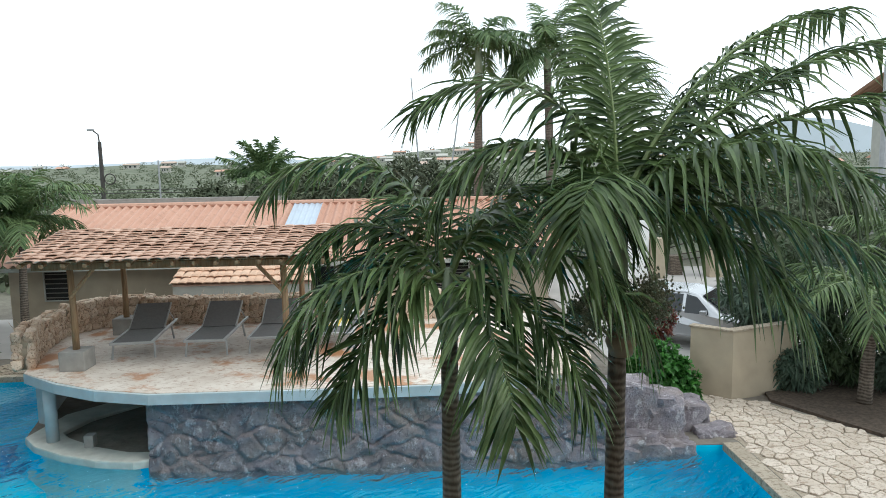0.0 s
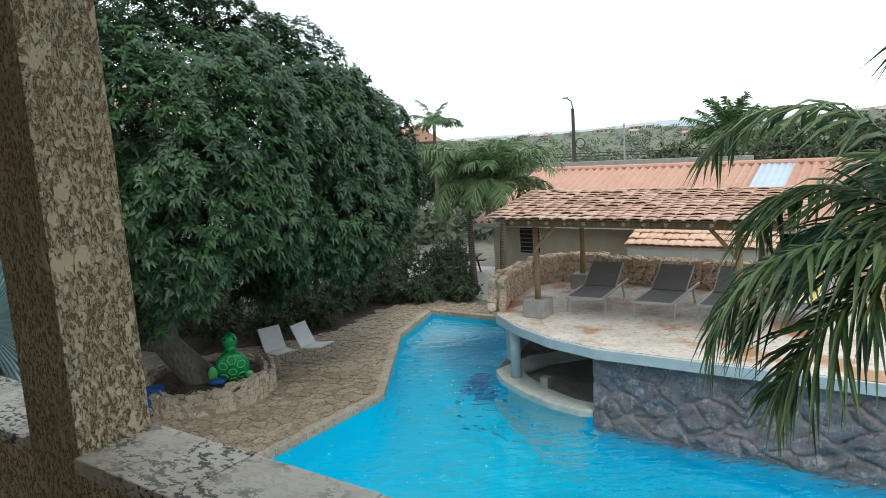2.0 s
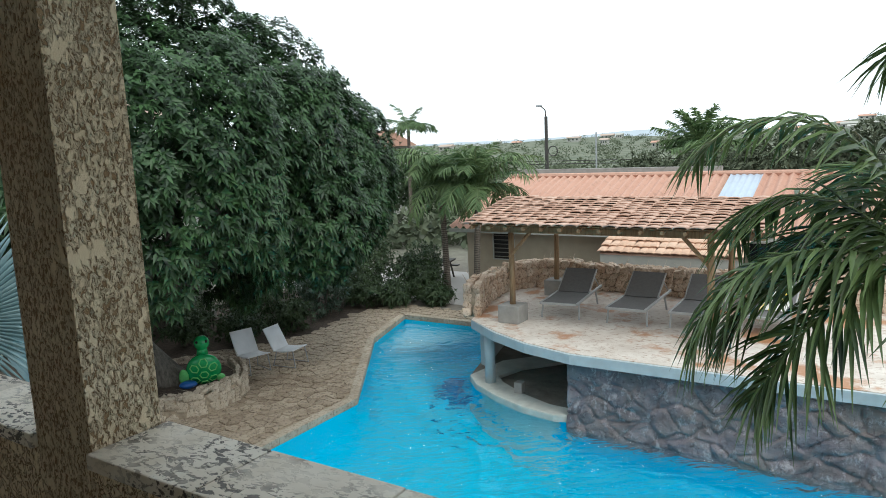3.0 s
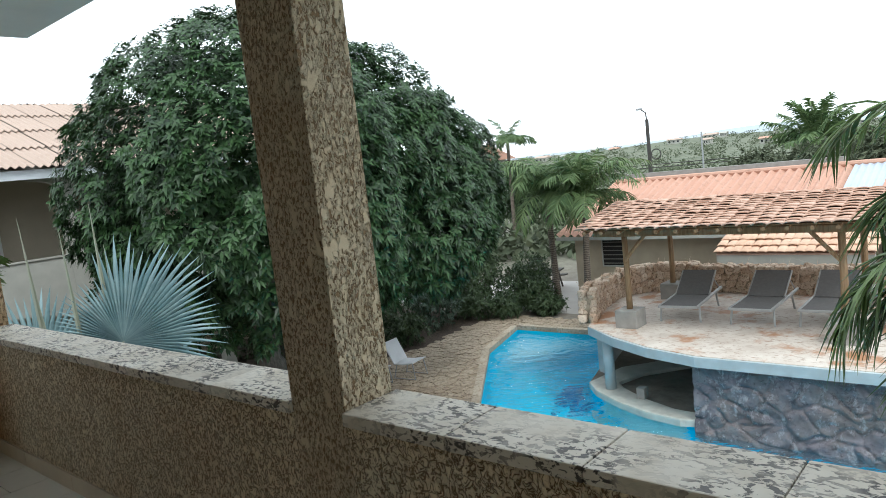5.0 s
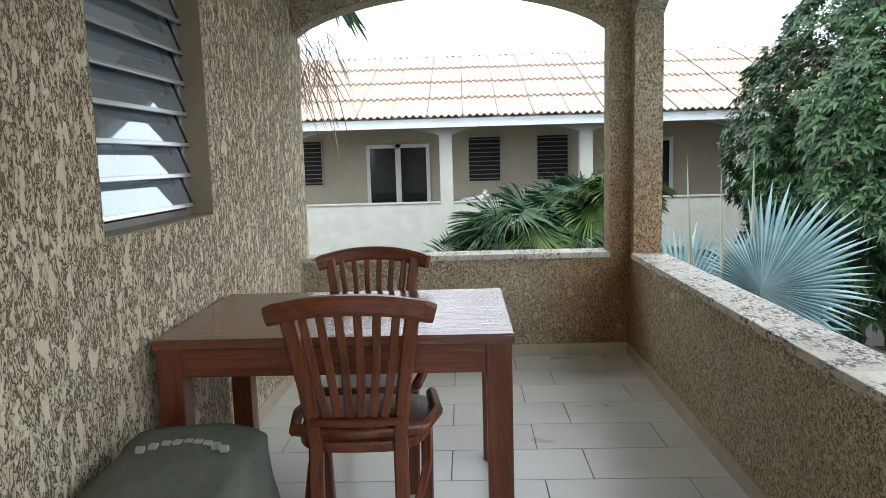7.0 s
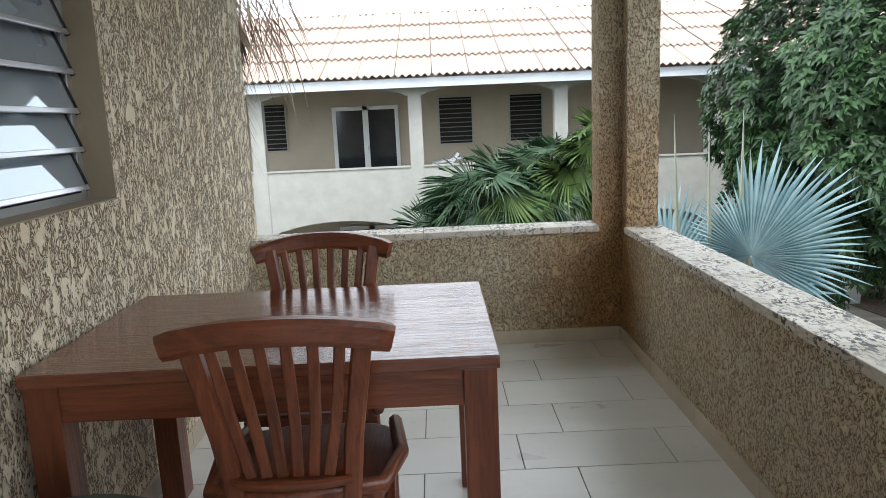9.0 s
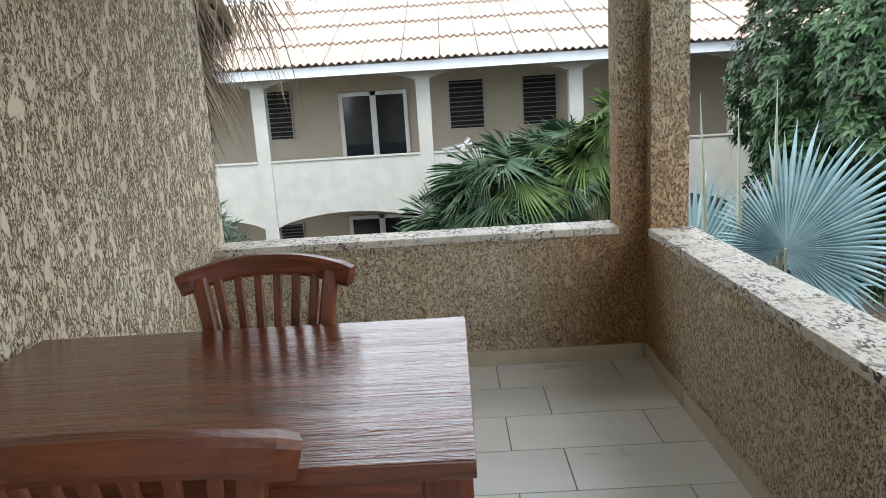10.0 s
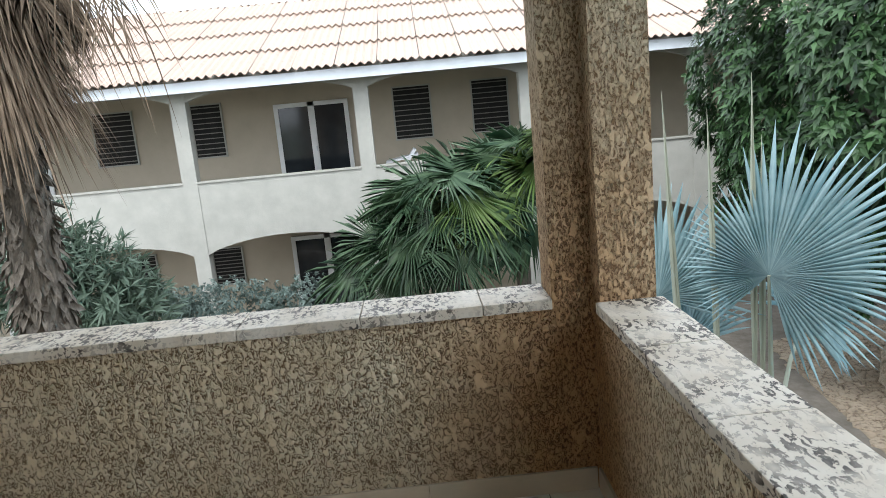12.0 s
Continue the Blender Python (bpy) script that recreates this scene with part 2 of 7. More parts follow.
def deck_material():
    k = Nodes("deck_slabs", 0.8)
    base = k.ramp(k.noise(2.0, 6), (0.3, (0.58, 0.50, 0.43)), (0.7, (0.74, 0.68, 0.61)))
    flecks = k.ramp(k.noise(9, 6, k.stretch(1, 1.8, 1), 0.7), (0.53, 0.0), (0.64, 0.8))
    rust = k.ramp(k.noise(0.9, 6, None, 0.65), (0.52, 0.0), (0.60, 0.95))
    k.bump(k.noise(25, 5), 0.5, 0.01)
    return k.done(k.mix(rust, k.mix(flecks, base, (0.36, 0.24, 0.165)), (0.43, 0.20, 0.085)), k.ramp(rust, (0, 0.8), (1, 0.45)))


DECK_TOP = deck_material()
MORTAR = plain("mortar", (0.31, 0.25, 0.18), 0.95, 0, 0.3, 9, 0.6)
COPING = paving_material("coping", (0.37, 0.31, 0.235), (0.50, 0.43, 0.34), (0.22, 0.17, 0.12))
RUBBLE = rubble_material("coral_stone", (0.46, 0.28, 0.165), (0.78, 0.68, 0.56), (0.17, 0.10, 0.06))
PLANTER = rubble_material("planter_stone", (0.40, 0.33, 0.245), (0.58, 0.50, 0.40), (0.15, 0.12, 0.085))
CASTROCK = cast_rock_material()
POOL = plain("pool_paint", (0.014, 0.60, 0.85), 0.6, 0, 0.06, 1.0)
POOL_STEP = plain("pool_step", (0.35, 0.62, 0.74), 0.6)
MOSAIC = plain("dark_mosaic", (0.02, 0.17, 0.36), 0.3, 0, 0.4, 30)
WATERM = water_material()
CONCRETE = plain("concrete", (0.30, 0.29, 0.27), 0.9, 0, 0.15, 5, 0.5)
DECK_EDGE = plain("pale_blue_render", (0.47, 0.53, 0.55), 0.8, 0, 0.12, 3, 0.3)
COUNTER = plain("counter_plaster", (0.52, 0.52, 0.47), 0.6, 0, 0.15, 4, 0.2)
BAR_INSIDE = plain("bar_plaster", (0.62, 0.62, 0.59), 0.85, 0, 0.2, 4, 0.3)
ROOF_A = roof_material("terracotta_sheet", (0.44, 0.225, 0.155), (0.58, 0.355, 0.265), 0.45)
ROOF_L = roof_material("pale_clay_tile", (0.60, 0.36, 0.235), (0.76, 0.55, 0.41), 0.3)
ROOF_B = roof_material("faded_sheet", (0.42, 0.315, 0.255), (0.51, 0.395, 0.325), 0.2)
ROOF_T = roof_material("clay_tile", (0.36, 0.19, 0.125), (0.76, 0.56, 0.45), 0.5)
SHEET = plain("clear_sheet", (0.44, 0.50, 0.58), 0.4, 0, 0.08, 2)
WALL_A = plain("beige_render", (0.41, 0.345, 0.255), 0.9, 0, 0.1, 2, 0.4)
WALL_W = plain("white_render", (0.42, 0.415, 0.375), 0.9, 0, 0.09, 3, 0.7)
WALL_IN = plain("balcony_render", (0.50, 0.435, 0.335), 0.9, 0, 0.06, 2, 0.3)
FASCIA = plain("fascia_paint", (0.72, 0.76, 0.80), 0.6, 0, 0.05, 2)
WHITE = plain("white_frame", (0.78, 0.78, 0.76), 0.45, 0, 0.04, 3)
# near-black paint in place of the shade inside rooms
INTERIOR_SHADE = plain("painted_interior_shade", (0.018, 0.017, 0.016), 0.9)
# dark glazing; also the painted shade in the low house's openings
GLASS_AND_SHADE = plain("glass_and_opening_shade", (0.020, 0.024, 0.028), 0.08, 0, 0.2, 3)
SLAT_DARK = plain("louvre_slat", (0.20, 0.185, 0.16), 0.4, 0, 0.25, 6)
MESH_GREY = plain("grey_sling", (0.165, 0.160, 0.155), 0.8, 0, 0.1, 20)
FRAME_GREY = plain("grey_frame", (0.40, 0.40, 0.39), 0.5, 0.2, 0.08, 6)
TOWEL_W = plain("white_towel", (0.78, 0.76, 0.70), 0.95, 0, 0.05, 12, 0.4)
TOWEL_Y = plain("yellow_stripe", (0.74, 0.55, 0.10), 0.95, 0, 0.05, 12, 0.4)
PLASTIC_W = plain("white_plastic", (0.72, 0.72, 0.74), 0.45, 0, 0.06, 5)
TURTLE = plain("green_vinyl", (0.020, 0.30, 0.085), 0.25, 0, 0.2, 7)
TURTLE_L = plain("light_green_vinyl", (0.16, 0.52, 0.16), 0.25, 0, 0.2, 9)
BLUE = plain("blue_plastic", (0.015, 0.09, 0.32), 0.4, 0, 0.1, 6)
SOIL = plain("mulch", (0.075, 0.055, 0.040), 0.95, 0, 0.5, 14, 0.9)
EARTH = ground_material()
ROAD = plain("pale_road", (0.42, 0.40, 0.38), 0.95, 0, 0.1, 1, 0.4)
CARPAINT = plain("silver_paint", (0.55, 0.56, 0.58), 0.25, 0.6, 0.03, 2)
TYRE = plain("tyre_rubber", (0.02, 0.02, 0.02), 0.85)
POLE = plain("dark_pole", (0.06, 0.055, 0.05), 0.8)
GALV = plain("galvanised_pole", (0.38, 0.39, 0.40), 0.6, 0.3)
MANGO = leaf_material("mango_leaf", (0.005, 0.019, 0.007), (0.072, 0.146, 0.050), 0.42, 0.13, 2.2, 0.36)
SHRUB = leaf_material("shrub_leaf", (0.022, 0.046, 0.019), (0.105, 0.150, 0.068), 0.5)
BRIGHT = leaf_material("bright_leaf", (0.035, 0.130, 0.022), (0.095, 0.26, 0.050), 0.4, 0.3)
GREYLEAF = leaf_material("grey_leaf", (0.050, 0.085, 0.055), (0.150, 0.205, 0.150), 0.55)
HEDGE = leaf_material("silver_hedge_leaf", (0.11, 0.155, 0.135), (0.24, 0.30, 0.27), 0.6)
RED = leaf_material("red_leaf", (0.11, 0.030, 0.022), (0.21, 0.070, 0.045), 0.5)
PALM = leaf_material("palm_leaflet", (0.012, 0.036, 0.015), (0.20, 0.285, 0.105), 0.34, 0.28, 3.4, 0.4)
PALM_FAR = leaf_material("far_palm_leaf", (0.045, 0.098, 0.036), (0.21, 0.29, 0.12), 0.5, 0.25)
FAN = leaf_material("fan_leaf", (0.016, 0.050, 0.024), (0.125, 0.200, 0.105), 0.4, 0.25, 2.5)
FAN_Y = leaf_material("yellow_fan_leaf", (0.075, 0.14, 0.035), (0.20, 0.29, 0.085), 0.4, 0.35)
SILVER = leaf_material("silver_leaf", (0.115, 0.215, 0.235), (0.31, 0.43, 0.45), 0.5, 0.2, 3.0)
SPEAR = leaf_material("spear_leaf", (0.30, 0.33, 0.26), (0.45, 0.47, 0.38), 0.55, 0.2)
DRY = leaf_material("dry_frond", (0.070, 0.050, 0.034), (0.42, 0.325, 0.235), 0.9, 0.2, 5.0)
# scrub green lightened to carry some distance haze in its colour
WOODS = leaf_material("woods_leaf", (0.065, 0.085, 0.050), (0.150, 0.170, 0.105), 0.8, 0.15)
BERRY = leaf_material("palm_berry", (0.22, 0.24, 0.15), (0.47, 0.46, 0.33), 0.5, 0.05, 4.0)
STALK = plain("green_stalk", (0.16, 0.21, 0.08), 0.5, 0, 0.2, 5)
SHAFT = plain("crown_shaft", (0.29, 0.34, 0.23), 0.5, 0, 0.15, 6)
BARK = bark_material("mango_bark", (0.055, 0.048, 0.040), (0.23, 0.205, 0.175))
PALMBARK = bark_material("palm_bark", (0.060, 0.045, 0.034), (0.24, 0.20, 0.16), 5)
GREY_RINGS = bark_material("grey_ringed_bark", (0.095, 0.082, 0.066), (0.31, 0.285, 0.24), 6)
GREYBARK = bark_material("grey_palm_bark", (0.06, 0.050, 0.040), (0.26, 0.23, 0.19))


# ---- building helpers ----
def mesh_of(name, bm, material):
    me = bpy.data.meshes.new(name)
    bm.to_mesh(me)
    bm.free()
    me.materials.append(material)
    return me


def thing(name, at, label, category, group="", kind="", turn=0.0):
    e = new(name)
    e.matrix_basis = pose(*at, 0, 0, turn)
    return tagged(e, label, category, group, kind)


def part(name, bm, material, parent=None, label="", smooth=False):
    me = mesh_of(name, bm, material)
    if smooth:
        me.shade_smooth()
    ob = new(name, me)
    if parent:
        ob.parent = parent
    return tagged(ob, label) if label else ob


def put_box(bm, lo, hi, bevel=0.0, m=None):
    r = bmesh.ops.create_cube(bm, size=1.0)
    c = [(a + b) / 2 for a, b in zip(lo, hi)]
    s = [b - a for a, b in zip(lo, hi)]
    for v in r["verts"]:
        v.co = Vector((c[0] + v.co.x * s[0], c[1] + v.co.y * s[1], c[2] + v.co.z * s[2]))
    if bevel:
        es = list({e for v in r["verts"] for e in v.link_edges})
        out = bmesh.ops.bevel(bm, geom=es, offset=bevel, segments=2, affect="EDGES", profile=0.6)
        vs = list({v for f in out["faces"] for v in f.verts} | {v for v in r["verts"] if v.is_valid})
    else:
        vs = r["verts"]
    if m:
        bmesh.ops.transform(bm, matrix=m, verts=[v for v in vs if v.is_valid])
    return bm


def box(lo, hi, bevel=0.0, m=None):
    return put_box(bmesh.new(), lo, hi, bevel, m)


def prism(points, z0, z1, bevel=0.0):
    """An upright prism over a plan outline."""
    bm = bmesh.new()
    f = bm.faces.new([bm.verts.new((x, y, z0)) for x, y in points])
    top = bmesh.ops.extrude_face_region(bm, geom=[f])
    for v in top["geom"]:
        if isinstance(v, bmesh.types.BMVert):
            v.co.z = z1
    bmesh.ops.recalc_face_normals(bm, faces=bm.faces)
    if bevel:
        es = [e for e in bm.edges if abs(e.verts[0].co.z - z1) < 1e-6 and abs(e.verts[1].co.z - z1) < 1e-6]
        bmesh.ops.bevel(bm, geom=es, offset=bevel, segments=2, affect="EDGES", profile=0.6)
    return bm


def slab(points, axis, a, b):
    """A prism over an outline in the plane across an axis: (u, z) pairs, from a to b along that axis."""
    bm = bmesh.new()
    turn = (lambda u, z, w: (w, u, z)) if axis == "x" else (lambda u, z, w: (u, w, z))
    n = len(points)
    va = [bm.verts.new(turn(u, z, a)) for u, z in points]
    vb = [bm.verts.new(turn(u, z, b)) for u, z in points]
    bm.faces.new(va)
    bm.faces.new(vb[::-1])
    for i in range(n):
        j = (i + 1) % n
        bm.faces.new((va[i], vb[i], vb[j], va[j]))
    bmesh.ops.recalc_face_normals(bm, faces=bm.faces)
    return bm


def put_tube(bm, pts, radii, sides=8, cap=True):
    """A tapered tube along points."""
    pts = [Vector(p) for p in pts]
    if isinstance(radii, (int, float)):
        radii = [radii] * len(pts)
    rings = []
    for i, p in enumerate(pts):
        d = (pts[min(i + 1, len(pts) - 1)] - pts[max(i - 1, 0)]).normalized()
        a = d.orthogonal().normalized() if i == 0 else (rings_a - d * rings_a.dot(d)).normalized()
        rings_a = a
        b = d.cross(a)
        rings.append([bm.verts.new(p + (a * math.cos(2 * math.pi * k / sides) + b * math.sin(2 * math.pi * k / sides)) * radii[i]) for k in range(sides)])
    for r, s in zip(rings, rings[1:]):
        for k in range(sides):
            bm.faces.new((r[k], r[(k + 1) % sides], s[(k + 1) % sides], s[k]))
    if cap:
        bm.faces.new(rings[0][::-1])
        bm.faces.new(rings[-1])
    return bm


def tube(pts, radii, sides=8):
    return put_tube(bmesh.new(), pts, radii, sides)


def lump(radius, seed, rough=0.25, flat=(1, 1, 1), detail=2):
    """An uneven boulder or stone."""
    bm = bmesh.new()
    bmesh.ops.create_icosphere(bm, subdivisions=detail, radius=1.0)
    off = Vector((seed * 7.3, seed * 3.1, seed * 1.7))
    for v in bm.verts:
        n = noise.noise(v.co * 1.6 + off) + 0.5 * noise.noise(v.co * 3.7 + off)
        q = v.co * (1 + rough * n)
        c = [max(-0.78, min(0.78, a)) for a in q]
        v.co = Vector((c[0] * flat[0], c[1] * flat[1], c[2] * flat[2])) * radius
    return bm


def raw_mesh(name, verts, faces_flat, counts, material, parent=None, smooth=False):
    """A mesh from arrays: vertices, the corners of all faces in a row, and the corners of each face."""
    me = bpy.data.meshes.new(name)
    me.vertices.add(len(verts))
    me.vertices.foreach_set("co", np.asarray(verts, dtype=np.float32).ravel())
    me.loops.add(len(faces_flat))
    me.loops.foreach_set("vertex_index", np.asarray(faces_flat, dtype=np.int32))
    starts = np.concatenate(([0], np.cumsum(counts)[:-1])).astype(np.int32)
    me.polygons.add(len(counts))
    me.polygons.foreach_set("loop_start", starts)
    me.update(calc_edges=True)
    me.validate()
    me.materials.append(material)
    ob = new(name, me)
    if parent:
        ob.parent = parent
    return ob


def unit(a):
    return a / np.maximum(np.linalg.norm(a, axis=-1, keepdims=True), 1e-9)


def leaves(base, along, up, length, width, fold=0.25, droop=0.15):
    """Pointed, folded leaves: arrays for raw_mesh. Each is a blade of four faces round a mid rib."""
    along = unit(along)
    side = unit(np.cross(along, up))
    up = np.cross(side, along)
    L, W = length[:, None], width[:, None]
    low = np.zeros_like(base)
    low[:, 2] = -1
    v = np.stack([
        base,
        base + along * L * 0.4 + side * W * 0.5 + up * W * fold + low * L * droop * 0.16,
        base + along * L * 0.45 + low * L * droop * 0.2,
        base + along * L * 0.4 - side * W * 0.5 + up * W * fold + low * L * droop * 0.16,
        base + along * L + low * L * droop,
    ], 1)
    n = len(base)
    f = np.array([0, 2, 1, 0, 3, 2, 1, 2, 4, 2, 3, 4])
    flat = (np.arange(n)[:, None] * 5 + f[None]).ravel()
    return v.reshape(-1, 3), flat, np.full(n * 4, 3)


def blades(base, along, up, length, width, droop):
    """Long ribbon leaflets that bend down: arrays for raw_mesh."""
    along = unit(along)
    side = unit(np.cross(along, up))
    L, W, Dp = length[:, None], width[:, None], droop[:, None]
    low = np.zeros_like(base)
    low[:, 2] = -1
    fold = np.cross(side, along) * W * 0.35
    rows = []
    for s, w in ((0.0, 0.45), (0.3, 1.0), (0.65, 0.8), (1.0, 0.04)):
        c = base + along * L * s + low * L * Dp * s * s
        rows += [c - side * W * w * 0.5 + fold * w, c, c + side * W * w * 0.5 + fold * w]
    v = np.stack(rows, 1)
    q = []
    for r in range(3):
        a = r * 3
        q += [a, a + 1, a + 4, a + 3, a + 1, a + 2, a + 5, a + 4]
    n = len(base)
    flat = (np.arange(n)[:, None] * 12 + np.array(q)[None]).ravel()
    return v.reshape(-1, 3), flat, np.full(n * 6, 4)


def leaf_cloud(name, rng, centres, radii, n, length, width, material, parent=None, shell=0.55, droop=0.3, gaps=0.0):
    """Leaves in rosettes scattered through lobes, thickest near the outside."""
    centres, radii = np.array(centres, float), np.array(radii, float)
    pick = rng.choice(len(centres), n, p=(radii.prod(1) ** 0.66) / (radii.prod(1) ** 0.66).sum())
    d = unit(rng.normal(size=(n, 3)))
    r = shell + (1 - shell) * rng.random(n) ** 0.5
    p = centres[pick] + d * r[:, None] * radii[pick] * (1 + 0.12 * rng.normal(size=(n, 1)))
    k = 7
    base = np.repeat(p, k, 0)
    out = np.repeat(d, k, 0)
    way = unit(out * 0.7 + rng.normal(size=base.shape) * 0.75)
    ln = length * (0.7 + 0.6 * rng.random(len(base)))
    v, f, c = leaves(base, way, unit(out + np.array([0, 0, 0.6])), ln, ln / length * width, 0.25, droop)
    return raw_mesh(name, v, f, c, material, parent)


# ---- veranda ----
X_END, Y_OUT, Y_HOUSE = -4.79, 1.465, -0.72
T = 0.18


def arch(u0, u1, spring, rise, top, n=22):
    """The outline of a wall's head above a flat arch."""
    pts = [(u0, top), (u0, spring)]
    for i in range(1, n):
        s = i / n
        pts.append((u0 + (u1 - u0) * s, spring + rise * (4 * s * (1 - s)) ** 0.8))
    return pts + [(u1, spring), (u1, top)]


def wall_piece(name, bm, label, material=STUCCO):
    return tagged(part(name, bm, material), label, "wall", kind="structure")


floor_bed = tagged(part("floor", box((-4.97, Y_HOUSE, -0.2), (6.4, Y_OUT, -0.006)), GROUT), "veranda floor of pale rectangular tiles with dark joints", "floor", kind="structure")
# the bays east of x = 1.7 are unseen, added to admit more sky light
PIL = [(-1.726, -1.49), (1.44, 1.676), (4.6, 4.836)]
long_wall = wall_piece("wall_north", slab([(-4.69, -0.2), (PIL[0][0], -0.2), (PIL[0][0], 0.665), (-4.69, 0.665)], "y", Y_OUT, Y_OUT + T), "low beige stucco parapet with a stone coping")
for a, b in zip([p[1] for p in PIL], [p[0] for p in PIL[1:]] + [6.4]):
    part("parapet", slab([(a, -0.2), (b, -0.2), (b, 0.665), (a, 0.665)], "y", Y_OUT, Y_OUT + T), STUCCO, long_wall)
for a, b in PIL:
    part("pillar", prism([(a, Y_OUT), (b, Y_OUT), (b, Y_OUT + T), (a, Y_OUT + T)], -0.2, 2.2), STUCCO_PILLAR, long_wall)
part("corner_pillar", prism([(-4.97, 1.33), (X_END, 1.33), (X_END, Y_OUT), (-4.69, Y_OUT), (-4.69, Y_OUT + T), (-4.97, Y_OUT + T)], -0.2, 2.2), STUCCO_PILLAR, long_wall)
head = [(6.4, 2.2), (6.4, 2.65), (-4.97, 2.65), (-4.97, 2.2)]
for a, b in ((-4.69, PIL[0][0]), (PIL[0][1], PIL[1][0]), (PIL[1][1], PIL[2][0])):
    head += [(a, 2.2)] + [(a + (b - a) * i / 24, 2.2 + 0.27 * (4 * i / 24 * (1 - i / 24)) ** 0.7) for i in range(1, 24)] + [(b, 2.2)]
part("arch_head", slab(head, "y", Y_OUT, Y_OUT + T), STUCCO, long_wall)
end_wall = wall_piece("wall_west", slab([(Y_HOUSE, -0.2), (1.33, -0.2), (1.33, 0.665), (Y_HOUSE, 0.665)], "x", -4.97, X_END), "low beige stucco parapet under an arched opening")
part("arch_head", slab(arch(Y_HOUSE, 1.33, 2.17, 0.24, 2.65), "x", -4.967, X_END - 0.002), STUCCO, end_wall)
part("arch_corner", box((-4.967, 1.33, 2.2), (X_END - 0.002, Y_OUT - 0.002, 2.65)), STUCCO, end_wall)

# the house wall, with the louvred window
WX0, WX1, WZ0, WZ1 = -3.17, -2.24, 1.13, 2.24
house_wall = wall_piece("wall_south", slab([(-4.97, -0.2), (WX0, -0.2), (WX0, 2.65), (-4.97, 2.65)], "y", Y_HOUSE - T, Y_HOUSE), "rough beige stucco house wall with a louvred window", STUCCO_WALL)
part("wall_run", slab([(WX1, -0.2), (6.4, -0.2), (6.4, 2.65), (WX1, 2.65)], "y", Y_HOUSE - T, Y_HOUSE), STUCCO_WALL, house_wall)
part("wall_below", slab([(WX0, -0.2), (WX1, -0.2), (WX1, WZ0), (WX0, WZ0)], "y", Y_HOUSE - T, Y_HOUSE), STUCCO_WALL, house_wall)
part("wall_above", slab([(WX0, WZ1), (WX1, WZ1), (WX1, 2.65), (WX0, 2.65)], "y", Y_HOUSE - T, Y_HOUSE), STUCCO_WALL, house_wall)
for x0, x1 in ((WX0, WX0 + 0.004), (WX1 - 0.004, WX1)):
    part("reveal", box((x0, Y_HOUSE - T + 0.002, WZ0 + 0.004), (x1, Y_HOUSE - 0.001, WZ1)), REVEAL, house_wall, "smooth grey-brown window reveal")
part("reveal", box((WX0, Y_HOUSE - T + 0.002, WZ0), (WX1, Y_HOUSE + 0.004, WZ0 + 0.004)), REVEAL, house_wall, "smooth grey-brown window reveal")
# unseen east end, added with an open middle to brighten the veranda
east_wall = wall_piece("wall_east", box((6.4, Y_HOUSE, -0.2), (6.58, Y_OUT + T, 0.665)), "added unseen stucco parapet, open above to let light in")
part("wall_head", box((6.4, Y_HOUSE, 2.3), (6.58, Y_OUT + T, 2.65)), STUCCO, east_wall)
tagged(part("ceiling", box((-5.88, -4.0, 2.65), (6.9, 2.47, 2.85), 0.01), CEIL), "plain pale veranda ceiling running out into the eaves", "ceiling", kind="structure")
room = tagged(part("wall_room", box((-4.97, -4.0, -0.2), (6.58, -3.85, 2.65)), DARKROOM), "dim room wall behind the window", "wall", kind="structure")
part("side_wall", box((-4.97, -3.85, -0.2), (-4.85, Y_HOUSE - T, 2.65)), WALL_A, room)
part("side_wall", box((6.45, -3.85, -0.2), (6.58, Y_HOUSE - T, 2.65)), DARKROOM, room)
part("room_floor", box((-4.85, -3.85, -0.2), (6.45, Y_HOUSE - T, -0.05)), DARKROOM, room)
wall_piece("wall_below", box((-4.96, -3.99, G - 0.2), (6.57, 1.63, -0.2)), "plain beige wall of the storey below", WALL_A)

# coping slabs
rng = random.Random(4)


def coping_run(parent, axis, a, b, lo, hi, step):
    n = max(1, round(abs(b - a) / step))
    for i in range(n):
        p, q = a + (b - a) * i / n, a + (b - a) * (i + 1) / n
        j = rng.uniform(-0.0015, 0.0015)
        if axis == "x":
            bm = box((p + 0.0012, lo, 0.665), (q - 0.0012, hi, 0.702 + j), 0.004)
        else:
            bm = box((lo, p + 0.0012, 0.665), (hi, q - 0.0012, 0.702 + j), 0.004)
        part("coping_slab", bm, CAP, parent)


coping_run(long_wall, "x", -4.69, PIL[0][0], Y_OUT - 0.016, Y_OUT + T + 0.02, 0.42)
coping_run(long_wall, "x", PIL[0][1], PIL[1][0], Y_OUT - 0.016, Y_OUT + T + 0.02, 0.366)
coping_run(end_wall, "y", -0.51, 1.10, -4.99, X_END + 0.016, 0.4)
coping_run(end_wall, "y", Y_HOUSE, -0.51, -4.99, X_END + 0.016, 0.3)
coping_run(end_wall, "y", 1.10, 1.33, -4.99, X_END + 0.016, 0.3)

# skirting tiles
skirt = tagged(part("baseboard", box((-4.79, 1.3, 0.0), (-4.789, 1.301, 0.01)), SKIRTING), "low skirting of pale tiles along the parapets", "skirting", kind="structure")
for i in range(18):
    x0 = X_END + i * 0.613
    part("skirting_tile", box((max(x0, X_END + 0.012) + 0.001, Y_OUT - 0.011, 0.0), (x0 + 0.611, Y_OUT, 0.082), 0.002), SKIRTING, skirt)
